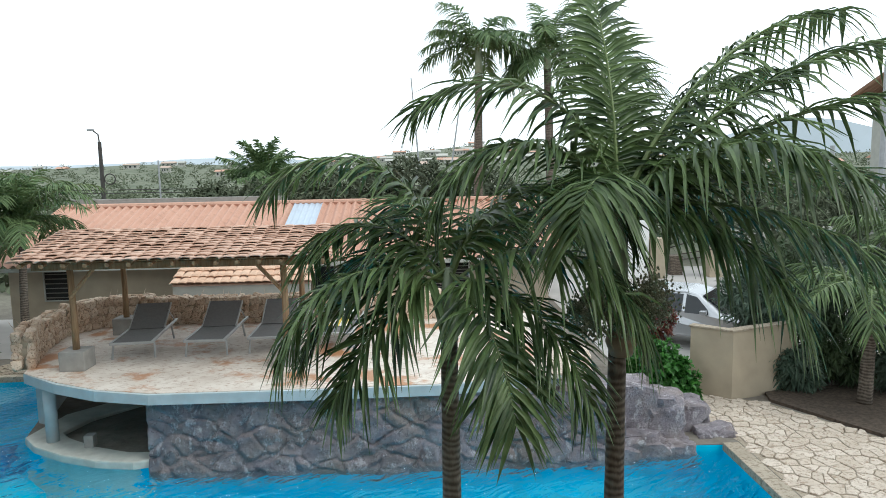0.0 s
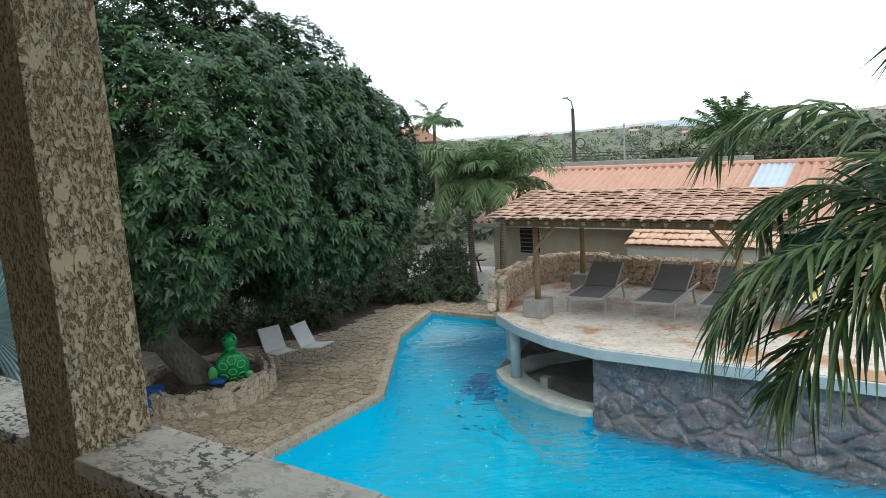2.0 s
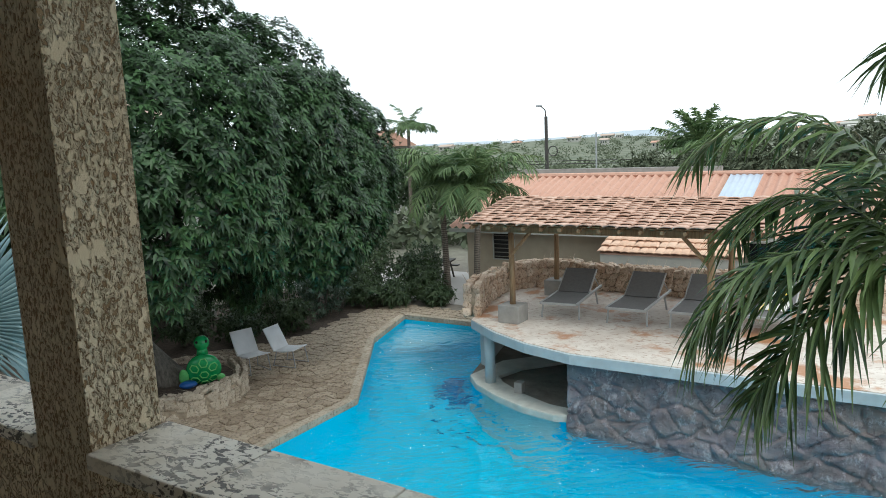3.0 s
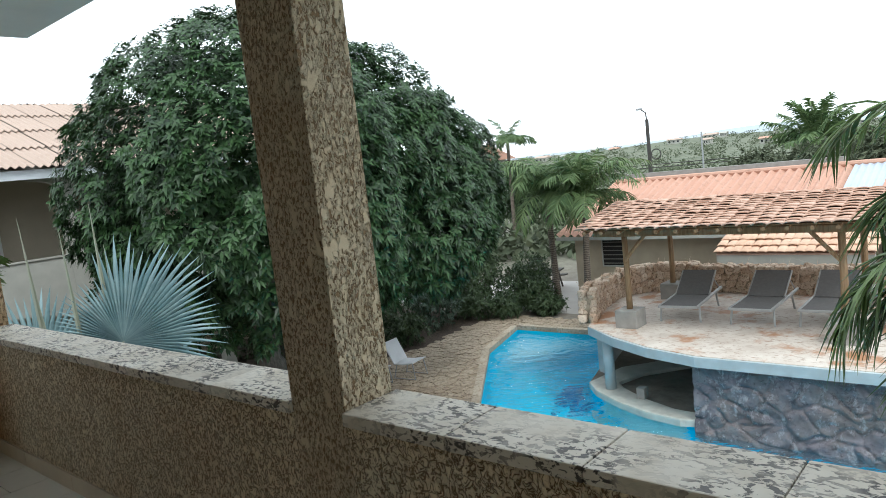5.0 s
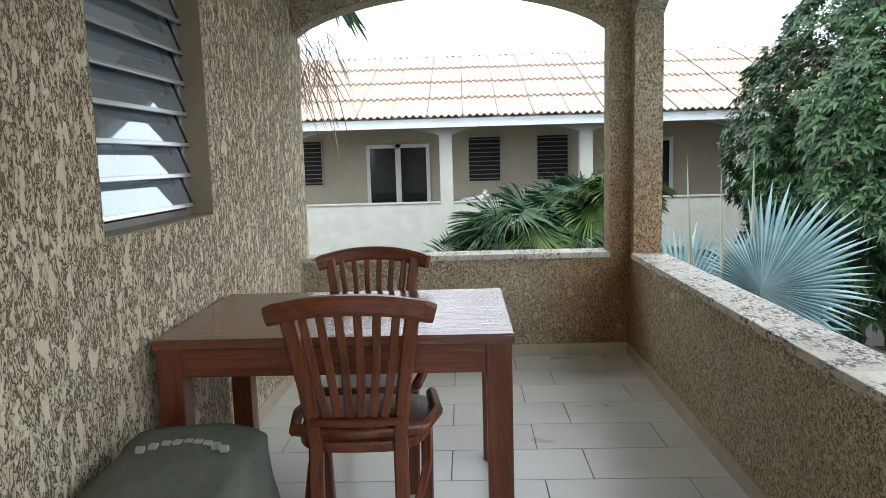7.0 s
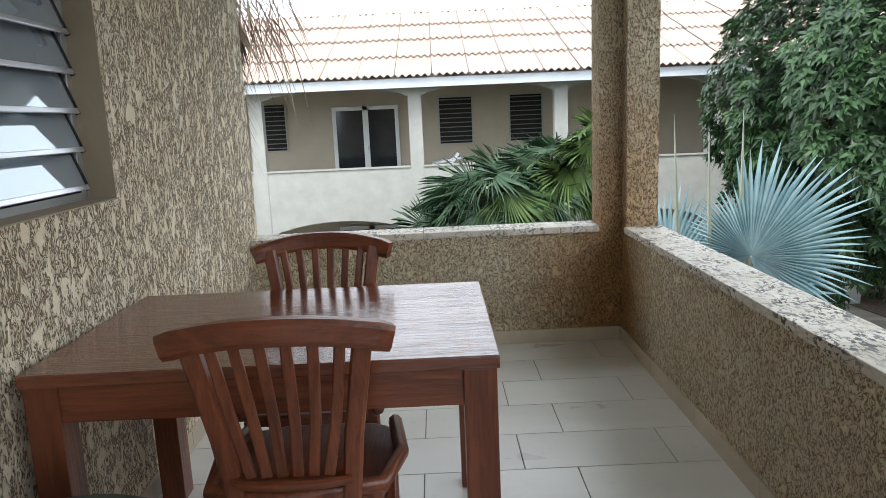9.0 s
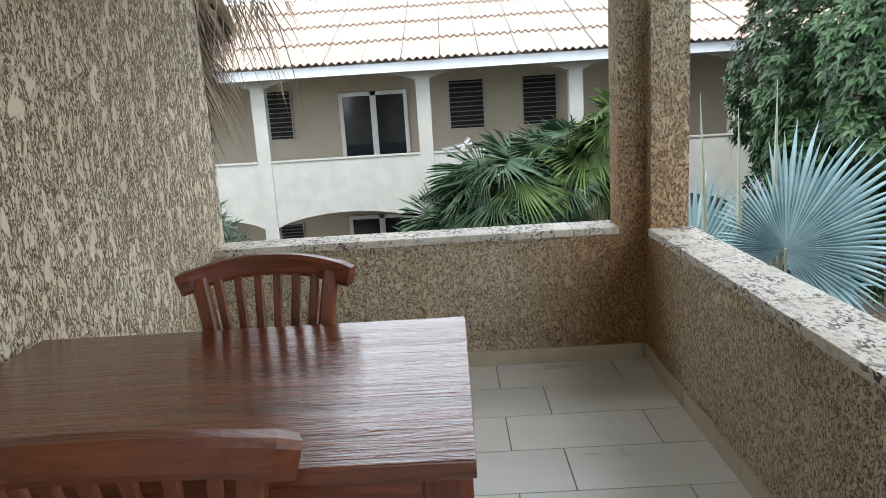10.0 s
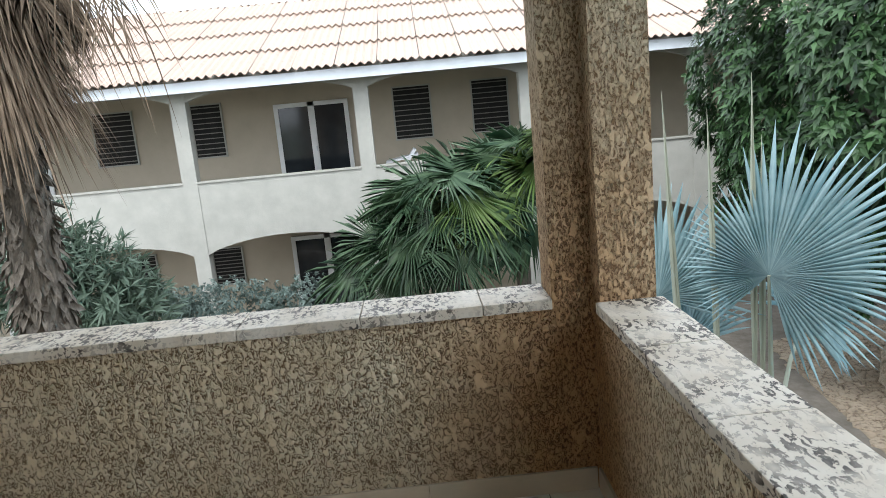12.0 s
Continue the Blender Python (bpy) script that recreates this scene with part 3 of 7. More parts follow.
for a, b in ((-0.70, -0.33), (-0.33, 0.267), (0.267, 0.865), (0.865, Y_OUT - 0.012)):
    part("skirting_tile", box((X_END, a + 0.001, 0.0), (X_END + 0.011, b - 0.001, 0.082), 0.002), SKIRTING, skirt)
for i in range(18):
    x0 = X_END + i * 0.613
    part("skirting_tile", box((max(x0, X_END + 0.012) + 0.001, Y_HOUSE, 0.0), (x0 + 0.611, Y_HOUSE + 0.011, 0.082), 0.002), SKIRTING, skirt)


# louvred window
def louvre_window():
    w = thing("window_1", (0, 0, 0), "open aluminium louvre window with tilted glass slats", "window", kind="structure")
    y0, y1 = Y_HOUSE - 0.15, Y_HOUSE - 0.10
    part("window_frame", box((WX0 + 0.002, y0, WZ0 + 0.002), (WX0 + 0.035, y1, WZ1 - 0.002), 0.003), ALU, w)
    part("window_frame", box((WX1 - 0.035, y0, WZ0 + 0.002), (WX1 - 0.002, y1, WZ1 - 0.002), 0.003), ALU, w)
    part("window_frame", box((WX0 + 0.035, y0, WZ0 + 0.002), (WX1 - 0.035, y1, WZ0 + 0.03), 0.003), ALU, w)
    part("window_frame", box((WX0 + 0.035, y0, WZ1 - 0.03), (WX1 - 0.035, y1, WZ1 - 0.002), 0.003), ALU, w)
    n = 8
    for i in range(n):
        z = WZ0 + 0.075 + i * (WZ1 - WZ0 - 0.1) / n
        m = pose((WX0 + WX1) / 2, Y_HOUSE - 0.105, z + 0.045, 20)
        half = (WX1 - WX0) / 2 - 0.045
        slat = part("slat", box((-half, -0.004, -0.085), (half, 0.002, 0.085), 0, m), GLASS, w)
        part("clip", box((-half - 0.012, -0.007, -0.088), (-half, 0.006, 0.075), 0, m), STRAP, slat)
        part("clip", box((half, -0.007, -0.088), (half + 0.012, 0.006, 0.075), 0, m), STRAP, slat)
        part("rail", box((-half, 0.003, -0.088), (half, 0.011, -0.070), 0.002, m), ALU, slat)
    return w


louvre_window()


# teak table
def dining_table():
    t = thing("dining_table", (-2.826, -0.082, 0), "heavy red-brown teak dining table with a worn glossy top", "table")
    hx, hy, z = 0.407, 0.607, 0.765
    part("tabletop", box((-hx, -hy, z - 0.035), (hx, hy, z), 0.004), TEAK_TOP, t, "glossy teak tabletop with open grain")
    for sx in (-1, 1):
        for sy in (-1, 1):
            cx, cy = sx * (hx - 0.05), sy * (hy - 0.05)
            part("leg", box((cx - 0.043, cy - 0.043, 0), (cx + 0.043, cy + 0.043, z - 0.035), 0.004), TEAK_UP, t)
    for s in (-1, 1):
        part("apron", box((s * (hx - 0.030) - 0.013, -hy + 0.093, z - 0.135), (s * (hx - 0.030) + 0.013, hy - 0.093, z - 0.035), 0.002), TEAK_ACROSS, t)
        part("apron", box((-hx + 0.093, s * (hy - 0.030) - 0.013, z - 0.135), (hx - 0.093, s * (hy - 0.030) + 0.013, z - 0.035), 0.002), TEAK_X, t)
    return t


dining_table()


def bent_bar(path, wide, thick, material, name, parent):
    """A bar of rectangular section along a path; wide and thick may vary along it."""
    bm = bmesh.new()
    rings = []
    pts = [Vector(p) for p in path]
    for i, p in enumerate(pts):
        d = (pts[min(i + 1, len(pts) - 1)] - pts[max(i - 1, 0)]).normalized()
        w = wide[i] if isinstance(wide, (list, tuple)) else wide
        h = thick[i] if isinstance(thick, (list, tuple)) else thick
        side = d.cross(Vector((1, 0, 0)))
        if abs(d.y) > 0.8:
            side = Vector((0, 0, 1)).cross(d)
        side = side.normalized() if side.length > 0.2 else Vector((0, 1, 0))
        n = side.cross(d).normalized()
        ring = []
        for a, b in ((-1, -0.6), (-0.7, -1), (0.7, -1), (1, -0.6), (1, 0.6), (0.7, 1), (-0.7, 1), (-1, 0.6)):
            ring.append(bm.verts.new(p + side * a * w / 2 + n * b * h / 2))
        rings.append(ring)
    for r, s in zip(rings, rings[1:]):
        for k in range(8):
            bm.faces.new((r[k], r[(k + 1) % 8], s[(k + 1) % 8], s[k]))
    bm.faces.new(rings[0][::-1])
    bm.faces.new(rings[-1])
    bmesh.ops.recalc_face_normals(bm, faces=bm.faces)
    return part(name, bm, material, parent)


def teak_chair(at, turn):
    """The chair faces -x at turn 0; its back stands at +x."""
    c = thing("dining_chair", at, "dark teak armless chair with curved top rail and slatted back", "chair", "chairs at the table", turn=turn)
    top, seat = 0.945, 0.455
    # seat: a dished board with rounded sides
    out = []
    for i in range(28):
        a = 2 * math.pi * i / 28
        x = -0.20 + 0.235 * math.copysign(abs(math.cos(a)) ** 0.55, math.cos(a))
        y = 0.225 * math.copysign(abs(math.sin(a)) ** 0.55, math.sin(a)) * (1 - 0.12 * math.cos(a))
        out.append((x, y))
    part("seat", prism(out, seat - 0.035, seat, 0.01), TEAK_X, c, "dished dark teak seat")
    rim = [(-0.42, -0.215, seat + 0.004), (-0.2, -0.245, seat + 0.012), (0.0, -0.21, seat + 0.03), (0.045, 0.0, seat + 0.035), (0.0, 0.21, seat + 0.03), (-0.2, 0.245, seat + 0.012), (-0.42, 0.215, seat + 0.004)]
    part("seat_rim", tube(rim, 0.021, 8), TEAK_X, c, smooth=True)
    for s in (-1, 1):
        leg = [(0.09, s * 0.145, 0.0), (0.035, s * 0.138, 0.22), (0.02, s * 0.136, seat), (0.045, s * 0.155, 0.64), (0.085, s * 0.195, top - 0.05)]
        bent_bar(leg, 0.045, 0.036, TEAK_UP, "back_post", c)
        bent_bar([(-0.40, s * 0.19, 0.0), (-0.385, s * 0.195, 0.25), (-0.38, s * 0.195, seat - 0.03)], 0.045, 0.042, TEAK_UP, "leg", c)
        bent_bar([(-0.37, s * 0.20, 0.36), (-0.2, s * 0.205, 0.27), (0.02, s * 0.175, 0.2)], 0.03, 0.024, TEAK_X, "stretcher", c)
    # top rail bows back in the middle and rolls at its ends
    path = [(0.068 + 0.055 * (1 - (u / 0.258) ** 2), u, top - 0.026 - 0.042 * abs(u / 0.258) ** 2.2) for u in [0.255 * k / 8 for k in range(-8, 9)]]
    bent_bar(path, [0.040, 0.044] + [0.038] * 13 + [0.044, 0.040], [0.060, 0.066] + [0.062] * 13 + [0.066, 0.060], TEAK_ACROSS, "top_rail", c)
    low = [(0.035 + 0.02 * (1 - (u / 0.138) ** 2), u, 0.53) for u in [0.138 * k / 4 for k in range(-4, 5)]]
    bent_bar(low, 0.055, 0.024, TEAK_ACROSS, "lower_rail", c)
    for k in range(6):
        f = (k - 2.5) / 2.5
        ya, yb = 0.092 * f, 0.147 * f
        bent_bar([(0.05, ya, 0.545), (0.062, (ya + yb) / 2, 0.69), (0.118 - 0.022 * f * f, yb, top - 0.045)], 0.026, 0.014, TEAK_UP, "slat", c)
    return c


first_chair = teak_chair((-2.32, 0.013, 0), 0)
copy_thing(first_chair, pose(-3.25, -0.055, 0, 0, 0, 181))


# canvas bag on the floor
def canvas_bag():
    b = thing("canvas_bag", (-1.98, -0.44, 0), "faded green canvas bag slumped against the wall", "bag")
    bm = bmesh.new()
    bmesh.ops.create_cube(bm, size=1.0)
    bmesh.ops.subdivide_edges(bm, edges=bm.edges, cuts=9, use_grid_fill=True)
    for v in bm.verts:
        x, y, z = v.co * 2
        k = 1 - 0.055 * (x ** 4 + y ** 4) * (0.6 + 0.4 * z) - 0.09 * (z + 1) * 0.5
        top = 1.0 - 0.16 * (1 + x) * 0.5 - 0.05 * (x * x + y * y) if z > 0 else 1
        v.co = Vector((x * 0.25 * k, y * 0.25 * k, 0.285 + 0.285 * z * top * (1 - 0.04 * (x ** 6 + y ** 6))))
        v.co += Vector((noise.noise(v.co * 7), noise.noise(v.co * 7 + Vector((9, 0, 0))), noise.noise(v.co * 6 + Vector((0, 5, 0))))) * 0.03
        v.co.z = max(0.0, v.co.z)
    part("body", bm, CANVAS, b, smooth=True)
    part("strap", slab([(0.175, 0.47), (0.262, 0.40), (0.285, 0.28), (0.270, 0.06), (0.262, 0.06), (0.274, 0.28), (0.25, 0.39), (0.17, 0.455)], "y", 0.105, 0.145), STRAP, b, "black webbing strap")
    part("strap", slab([(0.175, 0.47), (0.262, 0.40), (0.285, 0.28), (0.270, 0.06), (0.262, 0.06), (0.274, 0.28), (0.25, 0.39), (0.17, 0.455)], "y", -0.145, -0.105), STRAP, b, "black webbing strap")
    for k in range(9):
        part("print", box((-0.10 + 0.003 * (k - 4) ** 2, -0.13 + k * 0.03, 0.545), (-0.082 + 0.003 * (k - 4) ** 2 + 0.006 * (k % 2), -0.108 + k * 0.03, 0.5605)), CANVAS_MARK, b, "pale worn printed mark")
    return b


canvas_bag()


# ---- garden: ground, pool ----
POOL_EDGE = [(-8.45, 7.5), (-8.45, 10.4), (-10.79, 13.9), (-11.5, 16.2), (-8.2, 16.3), (-7.2, 12.6), (-6.0, 11.9), (-4.5, 11.35), (-2.1, 11.3), (1.0, 11.3), (3.6, 11.4), (4.95, 11.35), (4.95, 9.4), (5.0, 5.6), (-9.6, 5.6)]


def ring_ground():
    """The ground: a far-reaching sheet with the pool cut out of it."""
    bm = bmesh.new()
    n = 48
    inner = [bm.verts.new((x, y, G)) for x, y in POOL_EDGE]
    rings = []
    for r in (40, 90, 200, 600, 3200):
        z = G - (0.0 if r < 50 else min(8.0, (r - 40) * 0.012))
        rings.append([bm.verts.new((-3 + r * math.cos(2 * math.pi * i / n), 10 + r * math.sin(2 * math.pi * i / n), z)) for i in range(n)])
    loops = []
    for loop in (inner, rings[0]):
        loops += [bm.edges.new((loop[i], loop[(i + 1) % len(loop)])) for i in range(len(loop))]
    bmesh.ops.triangle_fill(bm, use_beauty=True, edges=loops)
    for f in list(bm.faces):
        c = f.calc_center_median()
        inside = False
        for i in range(len(POOL_EDGE)):
            (x1, y1), (x2, y2) = POOL_EDGE[i], POOL_EDGE[i - 1]
            if (y1 > c.y) != (y2 > c.y) and c.x < (x2 - x1) * (c.y - y1) / (y2 - y1) + x1:
                inside = not inside
        if inside:
            bm.faces.remove(f)
    for a, b in zip(rings, rings[1:]):
        for i in range(n):
            j = (i + 1) % n
            bm.faces.new((a[i], a[j], b[j], b[i]))
    bmesh.ops.recalc_face_normals(bm, faces=bm.faces)
    return bm


tagged(part("ground", ring_ground(), EARTH), "dry brown garden soil running out to scrubby green land", "ground", kind="structure")
pool = bmesh.new()
top = [pool.verts.new((x, y, G - 0.012)) for x, y in POOL_EDGE]
bot = [pool.verts.new((x, y, -4.85)) for x, y in POOL_EDGE]
for i in range(len(top)):
    j = (i + 1) % len(top)
    pool.faces.new((top[i], top[j], bot[j], bot[i]))
pool.faces.new(bot)
bmesh.ops.recalc_face_normals(pool, faces=pool.faces)
basin = tagged(part("pool_basin", pool, POOL), "angular swimming pool painted bright blue", "pool", kind="structure")
part("pool_step", prism([(-11.4, 16.15), (-10.75, 14.1), (-9.6, 14.8), (-8.6, 16.2)], -4.8, -3.85), POOL_STEP, basin, "pale blue shallow ledge under the water")
wat = bmesh.new()
wat.faces.new([wat.verts.new((x, y, WATER)) for x, y in POOL_EDGE])
bmesh.ops.recalc_face_normals(wat, faces=wat.faces)
water = tagged(part("water", wat, WATERM), "clear rippled blue pool water", "water", kind="structure")
water.visible_shadow = False


def inset_polygon(pts, d):
    """Moves each corner of an outline towards its middle by d."""
    c = Vector((sum(p[0] for p in pts) / len(pts), sum(p[1] for p in pts) / len(pts)))
    out = []
    for p in pts:
        v = Vector(p) - c
        out.append(tuple(c + v * max(0.2, 1 - d / max(v.length, 1e-6))))
    return out


def clip(poly, a, b, inside):
    """Cuts a convex outline by the line a-b, keeping the side of the point inside."""
    nx, ny = b[1] - a[1], a[0] - b[0]
    s = 1 if (inside[0] - a[0]) * nx + (inside[1] - a[1]) * ny > 0 else -1
    out = []
    for i, p in enumerate(poly):
        q = poly[(i + 1) % len(poly)]
        dp = s * ((p[0] - a[0]) * nx + (p[1] - a[1]) * ny)
        dq = s * ((q[0] - a[0]) * nx + (q[1] - a[1]) * ny)
        if dp >= 0:
            out.append(p)
        if (dp > 0) != (dq > 0) and abs(dp - dq) > 1e-9:
            t = dp / (dp - dq)
            out.append((p[0] + (q[0] - p[0]) * t, p[1] + (q[1] - p[1]) * t))
    return out


def crazy_cells(bounds, step, seed, keep):
    """Irregular flagstone outlines: cells round scattered points, cut by their neighbours."""
    r = random.Random(seed)
    pts = {}
    nx, ny = int((bounds[2] - bounds[0]) / step) + 1, int((bounds[3] - bounds[1]) / step) + 1
    for i in range(-1, nx + 1):
        for j in range(-1, ny + 1):
            pts[i, j] = (bounds[0] + (i + 0.5 + r.uniform(-0.42, 0.42)) * step, bounds[1] + (j + 0.5 + r.uniform(-0.42, 0.42)) * step)
    cells = []
    for i in range(nx):
        for j in range(ny):
            p = pts[i, j]
            if not keep(*p):
                continue
            poly = [(p[0] - step * 1.2, p[1] - step * 1.2), (p[0] + step * 1.2, p[1] - step * 1.2), (p[0] + step * 1.2, p[1] + step * 1.2), (p[0] - step * 1.2, p[1] + step * 1.2)]
            for di in (-1, 0, 1):
                for dj in (-1, 0, 1):
                    if di or dj:
                        q = pts.get((i + di, j + dj))
                        if q:
                            m = ((p[0] + q[0]) / 2, (p[1] + q[1]) / 2)
                            poly = clip(poly, m, (m[0] - (q[1] - p[1]), m[1] + (q[0] - p[0])), p)
            if len(poly) > 2:
                cells.append((p, poly))
    return cells


def flag_bm(poly, z, thick, gap, tilt):
    q = inset_polygon(poly, gap)
    qq = inset_polygon(poly, gap + 0.018)
    bm = bmesh.new()
    n = len(q)
    lo = [bm.verts.new((x, y, z - thick)) for x, y in q]
    mid = [bm.verts.new((x, y, z - 0.006 + tilt)) for x, y in q]
    up = [bm.verts.new((x, y, z + tilt)) for x, y in qq]
    for a, b in ((lo, mid), (mid, up)):
        for i in range(n):
            j = (i + 1) % n
            bm.faces.new((a[i], a[j], b[j], b[i]))
    bm.faces.new(up)
    bmesh.ops.recalc_face_normals(bm, faces=bm.faces)
    return bm


def paving(name, outline, bounds, step, seed, material, label, z, cutters, near, limit=260, joint=MORTAR):
    """A paved area: a mortar bed with flagstones of their own, the rest joined."""
    bed = tagged(part(name, prism(outline, z - 0.06, z + 0.004), joint), label, "paving", kind="structure")
    r = random.Random(seed + 1)

    def inside(x, y):
        hit = False
        for i in range(len(outline)):
            (x1, y1), (x2, y2) = outline[i], outline[i - 1]
            if (y1 > y) != (y2 > y) and x < (x2 - x1) * (y - y1) / (y2 - y1) + x1:
                hit = not hit
        return hit

    cells = crazy_cells(bounds, step, seed, inside)
    cells.sort(key=lambda c: (c[0][0] - near[0]) ** 2 + (c[0][1] - near[1]) ** 2)
    rest = bmesh.new()
    made = 0
    for p, poly in cells:
        for a, b, keep in cutters:
            if poly:
                poly = clip(poly, a, b, keep)
        if len(poly) < 3:
            continue
        bm = flag_bm(poly, z + 0.028, 0.03, 0.007 + r.random() ** 2 * 0.022, r.uniform(-0.008, 0.010))
        if made < limit:
            part("flagstone", bm, material, bed)
        else:
            me = mesh_of("tmp", bm, material)
            rest.from_mesh(me)
            bpy.data.meshes.remove(me)
        made += 1
    if made > limit:
        tagged(part("flagstones", rest, material, bed), kind="stuff")
    else:
        rest.free()
    return bed


LEFT = [(-8.63, 6.2), (-8.63, 10.35), (-10.97, 13.85), (-11.70, 16.42), (-9.2, 16.5), (-8.5, 17.3), (-12.5, 17.25), (-13.0, 15.9), (-12.6, 13.3), (-13.4, 11.9), (-15.0, 9.0), (-14.4, 7.0)]

# coping round the pool
coping = tagged(part("pool_coping", box((-8.70, 5.0, G - 0.1), (-8.43, 7.0, G + 0.03), 0.01), COPING), "worn pale stone coping round the pool", "coping", kind="structure")
edge_run = [(-8.45, 7.0), (-8.45, 10.4), (-10.79, 13.9), (-11.5, 16.2), (-8.2, 16.3)]
for (x0, y0), (x1, y1) in zip(edge_run, edge_run[1:]):
    d = Vector((x1 - x0, y1 - y0))
    k = max(1, round(d.length / 0.7))
    a = math.atan2(d.y, d.x)
    for i in range(k):
        m = Matrix.Translation((x0 + d.x * i / k, y0 + d.y * i / k, G)) @ Matrix.Rotation(a, 4, "Z")
        part("coping_stone", box((0.004, -0.015, -0.1), (d.length / k - 0.004, 0.17, 0.034 + 0.003 * math.sin(i * 5 + x0)), 0.010, m), COPING, coping)
for (x0, y0), (x1, y1) in (((4.95, 5.6), (4.95, 8.0)), ((4.95, 8.0), (4.95, 11.35))):
    k = 5
    for i in range(k):
        part("coping_stone", box((4.93, y0 + (y1 - y0) * i / k + 0.004, G - 0.1), (5.2, y0 + (y1 - y0) * (i + 1) / k - 0.004, G + 0.034), 0.010), COPING, coping)

# ---- bar deck in the pool ----
DECK_OUT = [(-7.0, 12.35), (-6.15, 11.72), (-5.3, 11.28), (-4.35, 11.02), (-2.1, 11.03), (0.2, 11.08), (2.2, 11.4), (2.6, 16.1), (-7.9, 16.2), (-7.75, 15.0)]
deck = tagged(part("bar_deck", prism(DECK_OUT, DECK - 0.17, DECK, 0.008), DECK_EDGE), "raised concrete terrace slab over the swim-up bar", "terrace", kind="structure")
part("deck_paving", prism([(x * 0.994 - 0.014, y + (0.05 if y < 12 else -0.02)) for x, y in DECK_OUT], DECK + 0.001, DECK + 0.012), DECK_TOP, deck, "pale stained stone paving of the terrace")



def rock_wall():
    """The cast rock face under the terrace: uneven courses of broken blocks."""
    bm = bmesh.new()
    nx, nz = 260, 56
    rows = []
    for j in range(nz + 1):
        z = -3.75 + (DECK - 0.17 + 3.75) * j / nz
        row = []
        for i in range(nx + 1):
            x = -4.5 + 7.6 * i / nx
            y = 11.30 - 0.10 * min(1, max(0, (x + 4.5) / 2)) + 0.02 * math.sin(x * 2.1)
            p = Vector((x * 1.0 + 0.10 * noise.noise(Vector((x * 3, 1, z * 3))), 0, z * 1.25 + 0.10 * noise.noise(Vector((x * 3, 7, z * 3)))))
            d, pts = noise.voronoi(p * 2.3)
            cell = noise.noise(pts[0] * 5.1) + 0.4 * noise.noise(pts[0] * 2.3)
            crack = min(1.0, (d[1] - d[0]) * 7.0)
            y -= 0.035 * cell + 0.045 * crack + 0.035 * noise.fractal(Vector((x, 0, z)) * 4, 1.0, 2.0, 5)
            y -= 0.10 * max(0, (-3.3 - z)) * 1.2
            row.append(bm.verts.new((x, y, z)))
        rows.append(row)
    for a, b in zip(rows, rows[1:]):
        for i in range(nx):
            bm.faces.new((a[i], a[i + 1], b[i + 1], b[i]))
    back = [bm.verts.new((-4.5, 11.75, z)) for z in (-3.75, DECK - 0.17)]
    side = [r[0] for r in rows]
    bm.faces.new([back[0]] + side + [back[1]])
    return bm


tagged(part("rock_wall", rock_wall(), CASTROCK, smooth=True), "grey-purple cast rock face rising from the pool", "rock wall", kind="structure")

bar = thing("swim_up_bar", (0, 0, 0), "sunken swim-up bar with a pale curved counter", "bar", kind="structure")
counter = [(-7.12, 12.42), (-6.75, 12.02), (-6.1, 11.62), (-5.4, 11.33), (-4.75, 11.22), (-4.5, 11.3), (-4.5, 11.62), (-5.0, 11.66), (-5.7, 11.95), (-6.3, 12.35), (-6.55, 12.62), (-6.35, 13.3), (-5.6, 14.2), (-6.1, 14.55), (-6.95, 13.55)]
part("counter", prism(counter, -3.46, -3.33, 0.03), COUNTER, bar, "worn pale plaster counter")
part("counter_wall", prism([(-6.9, 12.45), (-6.1, 11.8), (-5.3, 11.48), (-4.6, 11.42), (-4.6, 11.58), (-5.2, 11.62), (-6.0, 11.98), (-6.6, 12.55)], -4.8, -3.46), BAR_INSIDE, bar)
part("back_wall", box((-6.6, 14.6, -4.6), (-3.6, 14.75, DECK - 0.17)), BAR_INSIDE, bar)
part("end_wall", box((-3.9, 11.75, -4.6), (-3.75, 14.6, DECK - 0.17)), BAR_INSIDE, bar)
part("bar_floor", prism([(-6.6, 12.55), (-4.6, 11.58), (-3.9, 11.6), (-3.9, 14.6), (-6.1, 14.6), (-6.4, 13.2)], -4.4, -4.1), BAR_INSIDE, bar)
part("shelf", box((-5.0, 14.1, -3.2), (-3.9, 14.6, -3.13), 0.01), COUNTER, bar)
part("shelf", box((-5.0, 14.1, -2.75), (-3.9, 14.6, -2.68), 0.01), COUNTER, bar)
part("step", box((-4.9, 12.6, -4.1), (-3.9, 13.5, -3.8), 0.02), COUNTER, bar)
part("column", tube([(-6.52, 12.22, -3.33), (-6.52, 12.22, DECK - 0.17)], 0.105, 16), DECK_EDGE, bar, "grey-blue plastered column", smooth=True)
part("tap_block", box((-5.82, 11.86, -3.33), (-5.66, 12.02, -3.12), 0.012), CONCRETE, bar)
part("deck_leg", prism([(-7.35, 13.3), (-7.15, 13.2), (-7.9, 16.1), (-8.1, 16.1)], -4.8, DECK - 0.17), DECK_EDGE, bar)

for x, y in ((-7.6, 12.55),):
    st = tagged(part("pool_stool", box((x - 0.17, y - 0.17, -4.85), (x + 0.17, y + 0.17, -3.63), 0.02), MOSAIC), "dark blue mosaic stool standing under the water", "stool", "stools in the pool")


